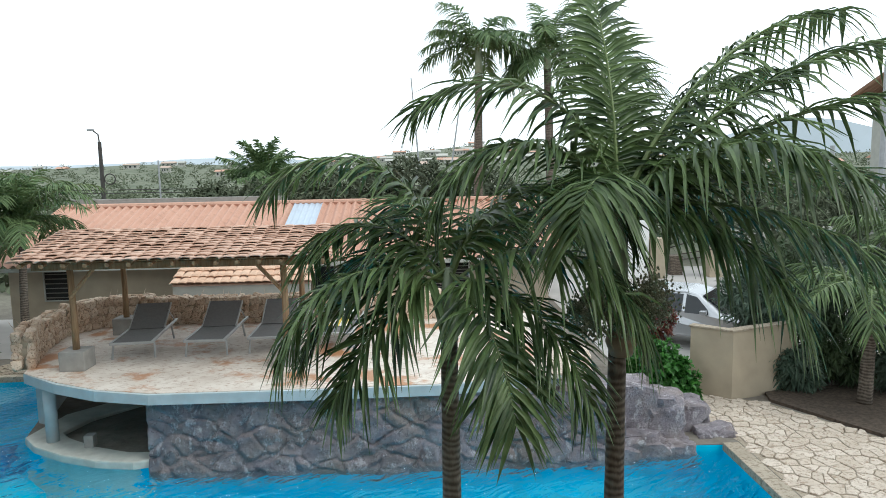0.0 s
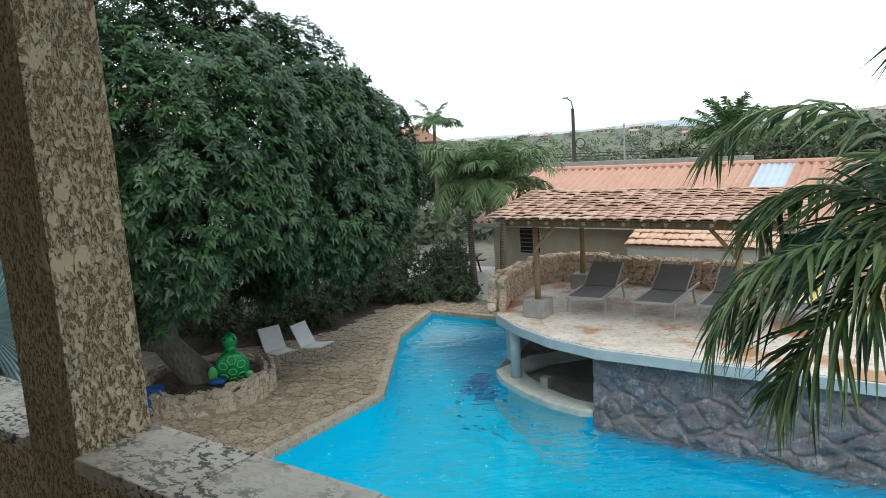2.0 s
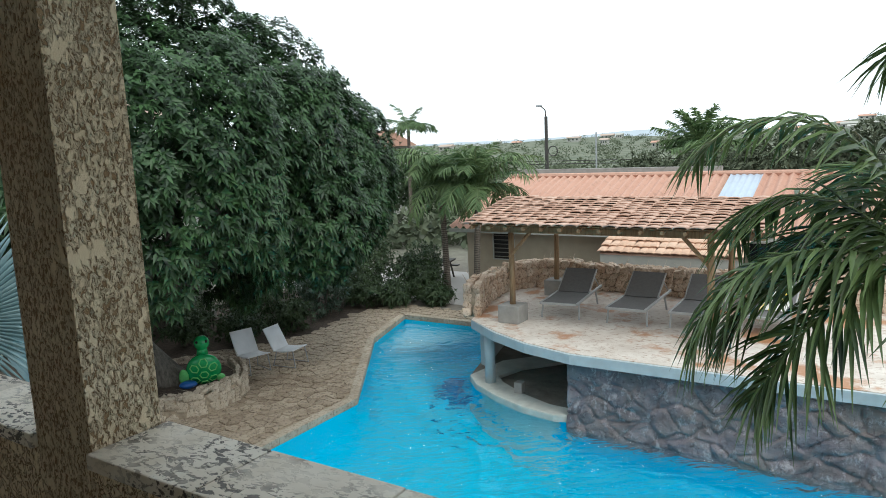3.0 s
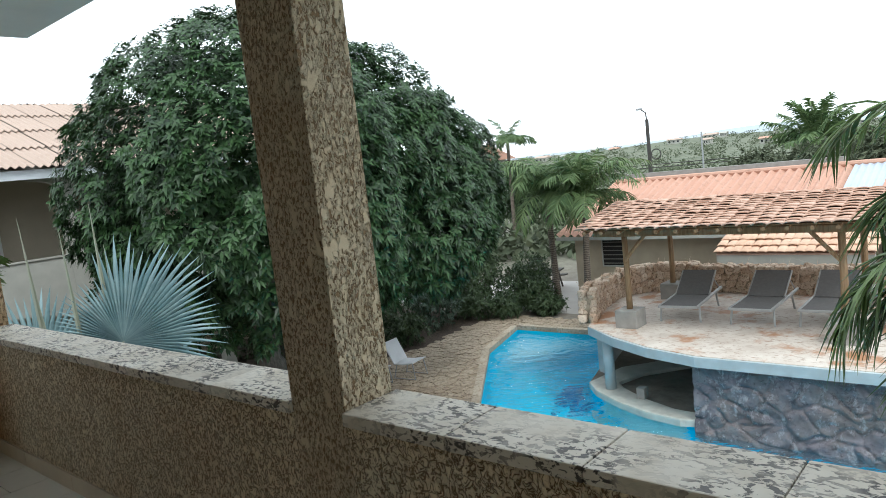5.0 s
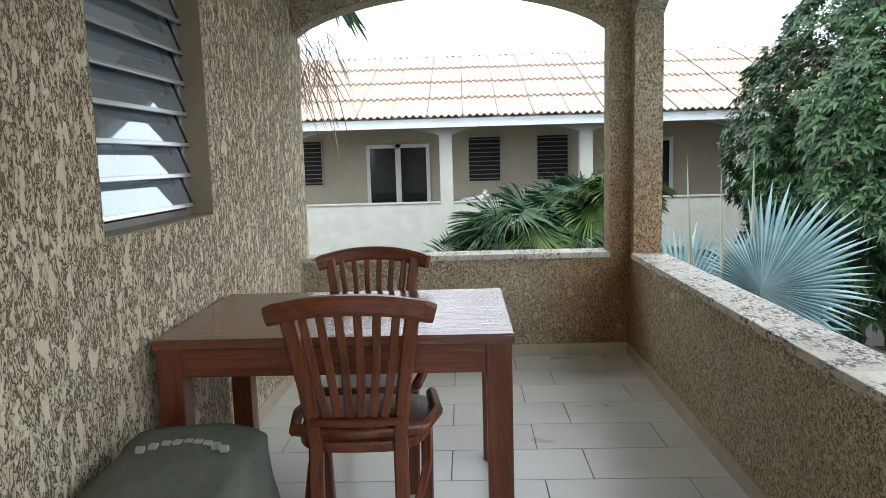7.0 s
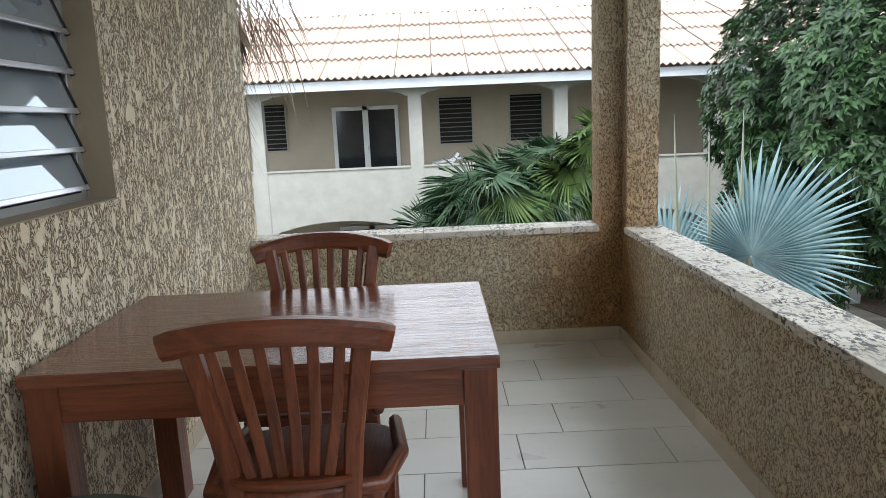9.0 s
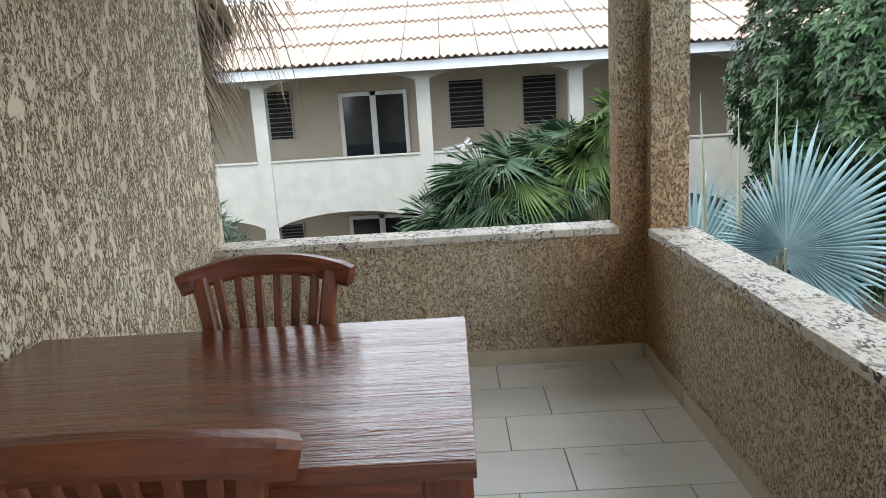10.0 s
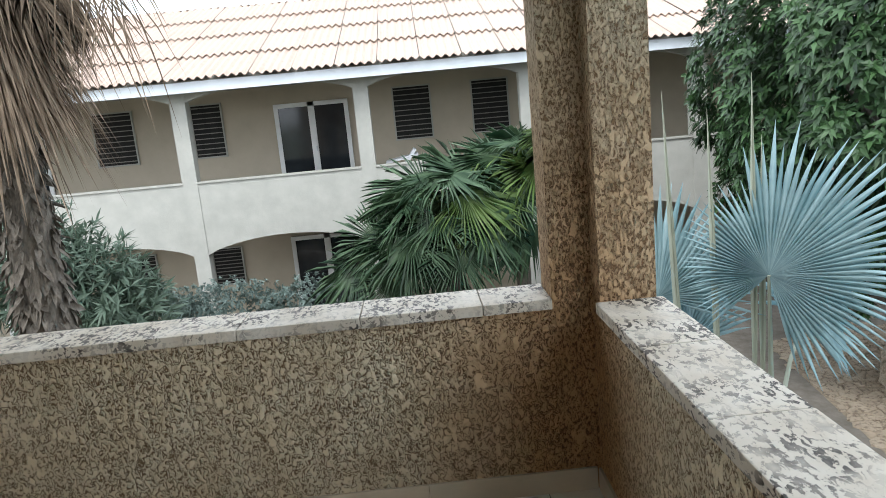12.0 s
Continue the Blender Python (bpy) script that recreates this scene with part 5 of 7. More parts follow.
def palm_fruit(parent, at, rng):
    """A ring of branched fruit stalks round the trunk, hung with small berries."""
    at = np.array(at, float)
    stems, cores = bmesh.new(), []
    for i in range(16):
        a = 2 * math.pi * i / 16 + rng.uniform(-0.15, 0.15)
        r, up = rng.uniform(0.22, 0.36), rng.uniform(0.0, 0.34)
        out = np.array([math.cos(a), math.sin(a), 0.0])
        mid, end = at + out * r * 0.6 + [0, 0, up * 0.4 - 0.06], at + out * r + [0, 0, up]
        put_tube(stems, [tuple(at + out * 0.06 + [0, 0, -0.18]), tuple(mid), tuple(end)], [0.016, 0.010, 0.005], 5)
        cores += [mid * 0.4 + end * 0.6, end]
    part("fruit_stalk", stems, STALK, parent, "branched pale green fruit stalks")
    part("bract", tube([tuple(at + [0, 0, -0.30]), tuple(at + [0, 0, -0.20]), tuple(at + [0, 0, -0.08])], [0.085, 0.125, 0.10], 10), DRY, parent, "dry orange-brown bract round the trunk", smooth=True)
    n = 150
    c = np.repeat(np.array(cores), n, 0)
    p = c + rng.normal(size=c.shape) * np.array([0.055, 0.055, 0.06])
    s = (0.008 + 0.005 * rng.random(len(p)))[:, None]
    v = np.stack([p + s * np.array(q) for q in ((1, 0, 0), (0, 1, 0), (-1, 0, 0), (0, -1, 0), (0, 0, 1.2), (0, 0, -1.2))], 1).reshape(-1, 3)
    f = np.array([0, 1, 4, 1, 2, 4, 2, 3, 4, 3, 0, 4, 1, 0, 5, 2, 1, 5, 3, 2, 5, 0, 3, 5])
    tagged(raw_mesh("fruit", v, (np.arange(len(p))[:, None] * 6 + f[None]).ravel(), np.full(len(p) * 8, 3), BERRY, parent, smooth=True), "bunched dull green palm fruit", kind="stuff")


def feather_palm(at, height, lean, rows, label, seed, trunk_r=0.075, shaft=0.5, leaflet=0.52, material=PALM, width=0.026, n=68, fruit=None, bark=None):
    """A feather palm; rows of (azimuth, rise, length, bend)."""
    rng = np.random.default_rng(seed)
    t = thing("palm_tree", at, label, "palm tree")
    top = np.array([lean[0], lean[1], height])
    k = 9
    pts = [(lean[0] * (i / k) ** 1.4, lean[1] * (i / k) ** 1.4, height * i / k) for i in range(k + 1)]
    part("trunk", tube(pts, [trunk_r * (1.25 - 0.35 * i / k) for i in range(k + 1)], 12), bark or PALMBARK, t, "ringed palm trunk", smooth=True)
    sh = [(top[0], top[1], height - 0.02), (top[0], top[1], height + shaft * 0.4), (top[0], top[1], height + shaft)]
    part("crown_shaft", tube(sh, [trunk_r * 1.0, trunk_r * 0.92, trunk_r * 0.5], 12), SHAFT, t, "smooth grey-green crown shaft", smooth=True)
    if fruit:
        palm_fruit(t, fruit, rng)
    for az, rise, ln, bend in rows:
        o = (top[0] + 0.03 * math.cos(radians(az)), top[1] + 0.03 * math.sin(radians(az)), height + shaft * rng.uniform(0.75, 1.0))
        frond(t, o, az + rng.uniform(-5, 5), rise, ln, bend, leaflet, material, rng, n=n, width=width, twist=rng.uniform(-14, 14), droop=rng.uniform(0.35, 0.8))
    return t


def fronds(rng, n, rise=(10, 75), length=(1.6, 2.1), bend=(60, 110)):
    return [(360 * i / n + rng.uniform(-16, 16), rng.uniform(*rise), rng.uniform(*length), rng.uniform(*bend)) for i in range(n)]


# the two palms between the veranda and the pool
feather_palm((1.50, 5.75, G), 3.72, (0.03, 0.0), [(12, 62, 2.8, 62), (2, 50, 2.6, 48), (-8, 34, 2.5, 38), (6, 18, 2.4, 34), (-18, 8, 2.1, 55), (28, 30, 2.4, 50), (30, 58, 2.4, 60), (100, 86, 1.9, 25), (95, 78, 2.3, 45), (68, 66, 2.2, 60), (172, 74, 2.1, 120), (186, 58, 1.8, 135), (238, 48, 1.2, 130), (330, -5, 1.6, 65), (120, 30, 1.8, 95), (80, 25, 1.9, 90), (-35, 45, 1.8, 90)], "tall feather palm with arching dark green fronds", 5, shaft=0.78, leaflet=0.58, width=0.036, n=58, fruit=(0.02, -0.12, 3.56))
feather_palm((0.18, 5.7, G), 3.42, (0.0, 0.0), [(176, 84, 2.0, 140), (160, 60, 1.5, 125), (195, 24, 1.55, 105), (184, 8, 1.3, 80), (140, 30, 1.4, 110), (0, 70, 2.0, 150), (-18, 38, 1.8, 120), (20, 50, 1.8, 130), (300, -22, 1.35, 50), (208, -26, 1.3, 40), (325, -8, 1.5, 70), (60, 52, 1.7, 115), (110, 60, 1.7, 115)], "feather palm with drooping wind-torn fronds", 6, shaft=0.55, leaflet=0.54, width=0.035, n=56, bark=GREY_RINGS)


def mango_tree():
    rng = np.random.default_rng(9)
    t = thing("mango_tree", (-11.9, 8.85, G), "large dense mango tree with dark drooping leaves", "tree")
    base = Vector((-11.9, 8.85, G))
    part("trunk", tube([(0.40, 0.20, 0.0), (0.12, -0.18, 0.5), (-0.2, -0.55, 1.2), (-0.3, -0.5, 2.2), (0.1, 0.0, 3.0)], [0.38, 0.31, 0.27, 0.23, 0.17], 14), BARK, t, "mottled grey mango trunk", smooth=True)
    for k, (dx, dy, dz) in enumerate(((2.2, 1.0, 5.4), (0.8, 4.4, 4.8), (-1.6, 1.8, 5.0), (1.5, -2.2, 4.6), (-1.2, -1.8, 5.2), (2.8, -0.6, 3.8), (0.6, 2.9, 3.9))):
        part("limb", tube([(-0.25, 0.05, 1.5 + 0.1 * k), (dx * 0.4, dy * 0.4, 1.6 + dz * 0.3), (dx, dy, dz)], [0.15, 0.10, 0.03], 8), BARK, t, smooth=True)
    lobes = [((0.22, -0.62, 4.6), (3.28, 3.28, 3.4), 11000), ((0.95, 1.75, 5.0), (2.15, 2.15, 2.45), 3800), ((0.55, 3.85, 4.15), (1.95, 1.95, 2.3), 5800), ((1.3, 2.2, 3.6), (1.9, 2.0, 1.9), 2600)]
    P, D = [], []
    for j, (c, rad, n) in enumerate(lobes):
        c, rad = np.array(c), np.array(rad)
        d = unit(rng.normal(size=(n * 2, 3)))
        d = d[d[:, 2] > -0.84][:n]
        power = 2.0 if j else 2.2
        e = d / (np.abs(d) ** power).sum(1, keepdims=True) ** (1 / power)
        lob = np.array([noise.noise(Vector(q) * 2.3 + Vector((j, 0, 0))) + 0.55 * noise.noise(Vector(q) * 5.1) for q in d])
        gap = np.array([noise.noise(Vector(q) * 3.6 + Vector((4, 7, 1 + j))) for q in d])
        r = 1 + 0.07 * lob - 0.55 * np.clip(gap - 0.05, 0, 1) - 0.06 * rng.random(len(d))
        deep = rng.random(len(d)) < 0.32
        r = np.where(deep, r * (0.74 + 0.16 * rng.random(len(d))), r)
        p = c + e * r[:, None] * rad
        for k, (c2, rad2, n2) in enumerate(lobes):
            if k != j:
                keep = (((p - np.array(c2)) / np.array(rad2)) ** 2).sum(1) > 0.62
                p, d = p[keep], d[keep]
        P.append(p)
        D.append(d)
    p, out = np.concatenate(P), np.concatenate(D)
    hollow = ((p - np.array([1.9, -0.75, 1.9])) / np.array([2.0, 1.25, 1.5]))
    keep = (hollow ** 2).sum(1) * (1 + 0.5 * rng.random(len(p))) > 1
    keep &= p[:, 2] > 1.0 + 0.5 * rng.random(len(p))
    p, out = p[keep], out[keep]
    k = 11
    ang = np.tile(np.arange(k) * 2 * np.pi / k, len(p)) + np.repeat(rng.random(len(p)) * 6.28, k)
    out = np.repeat(out, k, 0)
    b = np.repeat(p, k, 0) + rng.normal(size=out.shape) * 0.025
    axis = unit(out + np.array([0, 0, 0.45]) + np.repeat(rng.normal(size=p.shape) * 0.25, k, 0))
    s1 = unit(np.cross(axis, np.array([0.3, 0.2, 1.0])))
    s2 = np.cross(axis, s1)
    way = s1 * np.cos(ang)[:, None] + s2 * np.sin(ang)[:, None] + axis * (0.7 * rng.random((len(b), 1)) + 0.05)
    ln = 0.105 + 0.065 * rng.random(len(b))
    v, f, q = leaves(b, way, axis, ln, ln * 0.40, 0.15, 0.36)
    raw_mesh("crown", v, f, q, MANGO, t)
    return t


mango_tree()


def fan_leaf(parent, hub, facing, up, radius, spread, n, material, rng, name="fan_leaf", split=0.55, stalk_from=None, droop=0.12, fold=0.02, slim=1.0, near_side=1.0):
    """A fan leaf: pleated segments from a hub, joined near it and split towards the tips. spread: degrees on each side of up."""
    hub, facing = np.array(hub, float), unit(np.array(facing, float))
    up = unit(np.array(up, float) - facing * np.dot(up, facing))
    right = np.cross(up, facing)
    verts, flat, counts = [], [], []
    for i in range(n):
        a = radians(-spread + 2 * spread * (i + 0.5) / n)
        da = radians(spread / n)
        R = radius * (0.82 + 0.18 * math.cos(a)) * rng.uniform(0.86, 1.07) * (near_side if a < -0.5 else 1.0)
        wob = facing * rng.normal() * 0.05 * R
        d = up * math.cos(a) + right * math.sin(a)
        dl = up * math.cos(a - da) + right * math.sin(a - da)
        dr = up * math.cos(a + da) + right * math.sin(a + da)
        low = np.array([0, 0, -1.0])
        sag = droop * rng.uniform(0.5, 1.5)
        k = len(verts)
        rs = split * R
        verts += [hub, hub + dl * rs * 0.5 - facing * fold, hub + d * rs * 0.5 + facing * fold, hub + dr * rs * 0.5 - facing * fold,
                  hub + dl * rs - facing * fold * 1.4, hub + d * rs + facing * fold * 1.2, hub + dr * rs - facing * fold * 1.4,
                  hub + d * R * 0.78 + (dl - d) * R * 0.36 * slim + low * sag * R * 0.3 + wob, hub + d * R * 0.78 + (dr - d) * R * 0.36 * slim + low * sag * R * 0.3 + wob, hub + d * R + low * sag * R + wob * 2]
        for q in ((0, 1, 2), (0, 2, 3), (1, 4, 5, 2), (2, 5, 6, 3), (4, 7, 9, 5), (5, 9, 8, 6)):
            flat += [k + j for j in q]
            counts.append(len(q))
    leaf = raw_mesh(name, np.array(verts), flat, np.array(counts), material, parent)
    if stalk_from is not None:
        s = np.array(stalk_from, float)
        mid = (s + hub) / 2 + np.array([0, 0, 0.15])
        part("leaf_stalk", tube([tuple(s), tuple(mid), tuple(hub)], [0.028, 0.020, 0.014], 6), STALK if material is not SILVER else SPEAR, leaf)
    return leaf


def silver_palm():
    rng = np.random.default_rng(31)
    t = thing("silver_fan_palm", (-8.3, 3.9, G), "young silver-blue fan palm with huge stiff leaves", "palm tree")
    o = np.array([-8.3, 3.9, G])
    part("trunk", tube([(0, 0, 0), (0, 0, 0.9), (0.02, 0, 1.5)], [0.27, 0.24, 0.15], 12), GREYBARK, t, "short rough grey trunk", smooth=True)
    root = (0.0, 0.0, 1.45)
    fan_leaf(t, np.array([-7.9, 3.66, -0.2]) - o, (0.80, -0.45, 0.25), (-0.05, 0.35, 1), 1.28, 150, 74, SILVER, rng, "fan_leaf", 0.60, root, 0.04, 0.024, 1.0, 0.72)
    fan_leaf(t, np.array([-8.75, 3.05, -0.55]) - o, (0.80, -0.3, 0.2), (-0.1, -0.15, 1), 1.15, 120, 48, SILVER, rng, "fan_leaf", 0.6, root, 0.03, 0.022)
    fan_leaf(t, np.array([-8.9, 3.35, -1.1]) - o, (0.7, 0.1, 0.5), (0.2, -0.5, 1), 1.1, 120, 48, SILVER, rng, "fan_leaf", 0.6, root, 0.05, 0.022)
    fan_leaf(t, np.array([-9.0, 4.6, -0.9]) - o, (0.6, 0.5, 0.4), (-0.4, 0.6, 0.7), 1.15, 120, 48, SILVER, rng, "fan_leaf", 0.6, root, 0.05, 0.022)
    for x, y, z in ((-8.1, 3.62, 1.40), (-8.15, 3.28, 1.15), (-7.6, 2.72, 1.32), (-8.2, 3.75, 0.9), (-8.3, 3.0, 0.5)):
        tip = np.array([x, y, z]) - o
        b = np.array([tip[0] * 0.85, tip[1] * 0.85, 1.75])
        way = tip - b
        L = np.linalg.norm(way)
        v, f, c = blades(np.array([b + way * 0.1, b + way * 0.1]), np.array([way, way]), np.array([[0.9, -0.4, 0], [0.4, 0.9, 0]]), np.array([L * 0.9, L * 0.87]), np.array([0.055, 0.05]), np.zeros(2))
        spear = raw_mesh("spear_leaf", v, f, c, SPEAR, t)
        part("leaf_stalk", tube([(0, 0, 1.2), tuple(b), tuple(b + way * 0.3)], [0.03, 0.022, 0.012], 6), SPEAR, spear)
    return t


silver_palm()


def fan_palm(at, height, crown, n, label, seed, radius=0.75, material=FAN, trunk=0.12):
    """A fan palm with a round head of leaves on stalks."""
    rng = np.random.default_rng(seed)
    t = thing("fan_palm", at, label, "palm tree")
    part("trunk", tube([(0, 0, 0), (0.03, 0, height * 0.5), (0, 0, height)], [trunk * 1.3, trunk, trunk * 0.9], 10), GREYBARK, t, smooth=True)
    for i in range(n):
        a = 2.399 * i
        e = 1.25 - 1.75 * ((i + 0.5) / n)
        d = np.array([math.cos(a) * math.cos(e), math.sin(a) * math.cos(e), math.sin(e)])
        hub = np.array([0, 0, height]) + d * crown * rng.uniform(0.75, 1.0)
        face = unit(d * 0.95 + np.array([0.10, 0.0, 0.55]) + rng.normal(size=3) * 0.32)
        fan_leaf(t, hub, face, d + np.array([0, 0, -0.10]), radius * rng.uniform(0.85, 1.15), 112, 42, FAN_Y if rng.random() < 0.06 else material, rng, "fan_leaf", 0.32, (0, 0, height), 0.14, 0.024, 0.7)
    return t


fan_palm((-13.5, 1.35, G), 2.95, 0.9, 24, "bushy green fan palm with dense pleated leaves", 41, 0.95)
fan_palm((-13.9, 2.55, G), 3.3, 0.9, 22, "green fan palm with bright pleated leaves", 42, 0.95)
fan_palm((-13.9, 0.55, G), 2.3, 0.8, 16, "low green fan palm by the balconies", 43, 0.9)
fan_palm((-13.2, 3.3, G), 4.0, 0.55, 11, "slender yellow-green fan palm among others", 44, 0.7, FAN_Y)


def skirted_palm():
    rng = np.random.default_rng(51)
    at = (-8.35, -2.28, G)
    t = thing("skirted_palm", at, "tall fan palm with a hanging skirt of dead fronds", "palm tree")
    H = 6.9
    part("trunk", tube([(0, 0, 0), (0.03, 0, 2), (0, 0.02, 4), (0, 0, H)], [0.24, 0.20, 0.18, 0.16], 14), GREYBARK, t, "grey fibrous palm trunk", smooth=True)
    n = 2400
    a = rng.random(n) * 6.283
    z0 = 5.25 + 1.2 * rng.random(n)
    b = np.stack([np.cos(a) * 0.17, np.sin(a) * 0.17, z0], 1)
    w = np.stack([np.cos(a) * 0.6, np.sin(a) * 0.6, 0.0 * np.ones(n)], 1) + rng.normal(size=(n, 3)) * 0.2
    v, f, c = blades(b, w, np.stack([np.cos(a) * 0.3, np.sin(a) * 0.3, np.ones(n)], 1), 0.3 + 0.38 * rng.random(n), 0.011 + 0.03 * rng.random(n) ** 2, 1.0 + 0.6 * rng.random(n))
    tagged(raw_mesh("skirt", v, f, c, DRY, t), "dry brown hanging fronds")
    m = 1500
    a = rng.random(m) * 6.283
    zz = 0.3 + 4.6 * rng.random(m)
    b = np.stack([np.cos(a) * 0.19, np.sin(a) * 0.19, zz], 1)
    w = np.stack([np.cos(a) * 0.55, np.sin(a) * 0.55, -np.ones(m)], 1) + rng.normal(size=(m, 3)) * 0.3
    v, f, c = blades(b, w, np.stack([np.cos(a), np.sin(a), np.zeros(m)], 1), 0.06 + 0.12 * rng.random(m), 0.03 + 0.04 * rng.random(m), np.zeros(m))
    tagged(raw_mesh("fibre", v, f, c, GREYBARK, t), "frayed grey fibres on the trunk")
    # long stray strands below the crown on one side
    m = 120
    b = np.stack([0.35 * rng.random(m), 0.45 + 0.75 * rng.random(m) ** 1.3, 5.75 + 0.55 * rng.random(m)], 1)
    w = np.stack([0.3 * rng.normal(size=m), 0.25 + 0.4 * rng.normal(size=m), -0.7 * np.ones(m)], 1)
    v, f, c = blades(b, w, np.tile([1.0, 0, 0.2], (m, 1)), 0.25 + 0.4 * rng.random(m), np.full(m, 0.013), 0.9 * rng.random(m))
    for i in range(3):
        az = 0.9 + 0.5 * i
        d = np.array([math.cos(az), math.sin(az), -0.35])
        fan_leaf(t, np.array([0, 0, 6.35]) + d * 0.55, unit(d + np.array([0, 0, 0.6])), d + np.array([0, 0, -1.0]), 0.62, 60, 20, DRY, rng, "dead_leaf", 0.2, (0, 0, 6.3), 0.35, 0.014)
    tagged(raw_mesh("fringe", v, f, c, DRY, t), "thin dry fibres hanging loose")
    for i in range(20):
        az = 2.399 * i
        e = 1.2 - 1.3 * i / 20
        d = np.array([math.cos(az) * math.cos(e), math.sin(az) * math.cos(e), math.sin(e)])
        fan_leaf(t, np.array([0, 0, H]) + d * 0.9, unit(d * 0.5 + np.array([0, 0, 0.8])), d, 0.8, 115, 30, FAN, rng, "fan_leaf", 0.5, (0, 0, H), 0.3, 0.014)
    return t


skirted_palm()


# ---- planted beds and paths ----
def flat_area(name, outline, material, label, category, z=0.02):
    return tagged(part(name, prism(outline, G - 0.03, G + z), material), label, category, kind="structure")


flat_area("bed_left", [(-12.95, 15.9), (-12.55, 13.3), (-13.35, 11.9), (-14.2, 10.4), (-17.5, 10.0), (-17.8, 17.4), (-12.4, 17.45)], SOIL, "dark mulched bed under the shrubs", "bed", 0.018)
flat_area("bed_right", [(6.7, 13.25), (7.75, 11.35), (9.6, 9.4), (15, 9.4), (15, 16.2), (7.2, 15.2)], SOIL, "dark mulched bed with palms", "bed", 0.06)
flat_area("path_back", [(-19, 17.9), (-9.6, 17.9), (-9.6, 19.2), (-12.4, 22.6), (-19, 22.6)], ROAD, "pale concrete yard behind the shrubs", "path", 0.012)
flat_area("road", [(4.4, 16.2), (22, 16.6), (22, 30), (4.4, 30)], ROAD, "pale dusty drive beyond the garden", "road", 0.012)


def leaf_bush(name, lobes, n, length, width, material, label, seed, category="shrub", droop=0.3):
    """A shrub of leafy lobes on a few stems: lobes of (centre, radii)."""
    rng = np.random.default_rng(seed)
    c0 = lobes[0][0]
    b = thing(name, (c0[0], c0[1], G), label, category)
    o = np.array([c0[0], c0[1], G])
    for c, rad in lobes:
        e = np.array(c) - o
        part("stem", tube([(e[0] * 0.2, e[1] * 0.2, 0.0), (e[0] * 0.6, e[1] * 0.6 + 0.03, e[2] * 0.5), tuple(e)], [0.035, 0.025, 0.01], 6), BARK, b)
    leaf_cloud("foliage", rng, [np.array(c) - o for c, r in lobes], [r for c, r in lobes], n, length, width, material, b, 0.45, droop)
    return b


rs = random.Random(77)
for i, (x, y, h, r) in enumerate(((-13.7, 12.2, 0.8, 0.7), (-13.4, 13.6, 0.7, 0.6), (-14.4, 13.4, 1.5, 0.9), (-13.6, 15.0, 1.3, 0.8), (-13.3, 16.6, 0.9, 0.7), (-14.7, 15.6, 1.7, 1.0), (-12.4, 17.1, 0.7, 0.6), (-15.6, 14.2, 1.6, 1.1), (-14.0, 17.2, 1.2, 0.7), (-15.8, 16.8, 1.8, 0.9), (-14.9, 11.6, 1.0, 0.9), (-11.3, 17.6, 0.55, 0.5), (-16.2, 12.4, 1.5, 1.1), (-12.9, 19.3, 1.5, 0.7), (-13.9, 18.0, 1.6, 0.8), (-15.2, 18.3, 1.7, 0.9), (-12.9, 18.2, 1.3, 0.7), (-16.6, 18.4, 1.9, 1.0), (-17.4, 15.5, 2.0, 1.2), (-11.9, 18.0, 0.9, 0.6), (-16.8, 11.0, 1.4, 1.0), (-14.2, 16.4, 1.5, 0.8))):
    lobes = [((x, y, G + h * 0.6), (r, r, h * 0.5))]
    for k in range(3):
        lobes.append(((x + rs.uniform(-0.6, 0.6) * r, y + rs.uniform(-0.6, 0.6) * r, G + h * rs.uniform(0.5, 1.0)), (r * 0.6, r * 0.6, h * 0.35)))
    leaf_bush("shrub", lobes, 380, 0.13, 0.038, SHRUB if i % 3 else GREYLEAF if i % 2 else SHRUB, "dark twiggy garden shrub with narrow leaves", 100 + i)

# shrubs beside the drive
leaf_bush("hedge_bush", [((4.55, 13.55, -2.8), (0.55, 0.5, 0.6)), ((4.2, 13.6, -2.6), (0.4, 0.4, 0.45)), ((4.95, 13.5, -3.0), (0.35, 0.35, 0.45)), ((5.0, 13.35, -3.2), (0.3, 0.3, 0.35))], 900, 0.13, 0.085, BRIGHT, "bright green broad-leaved bush beside the rocks", 130, "bush", 0.15)
leaf_bush("red_bush", [((4.95, 14.5, -1.95), (0.28, 0.3, 0.35)), ((4.75, 14.6, -2.25), (0.25, 0.3, 0.3))], 320, 0.11, 0.035, RED, "small dark red leaved bush", 132, "bush")
for i, (x, y, z, r) in enumerate(((7.15, 14.75, -1.6, 0.75), (8.1, 15.2, -1.3, 1.0), (9.2, 15.0, -1.5, 1.0), (8.4, 14.0, -2.5, 0.7), (9.6, 13.4, -2.7, 0.7), (10.8, 14.8, -1.4, 1.1), (7.5, 13.9, -2.9, 0.45))):
    leaf_bush("shrub", [((x, y, z), (r, r * 0.8, r * 0.9)), ((x + 0.4 * r, y, z - 0.5 * r), (r * 0.7, r * 0.7, r * 0.6)), ((x - 0.5 * r, y, z + 0.2 * r), (r * 0.6, r * 0.6, r * 0.6))], 620, 0.19, 0.036, SHRUB if i % 2 else GREYLEAF, "tall drooping shrub with narrow grey-green leaves", 140 + i)

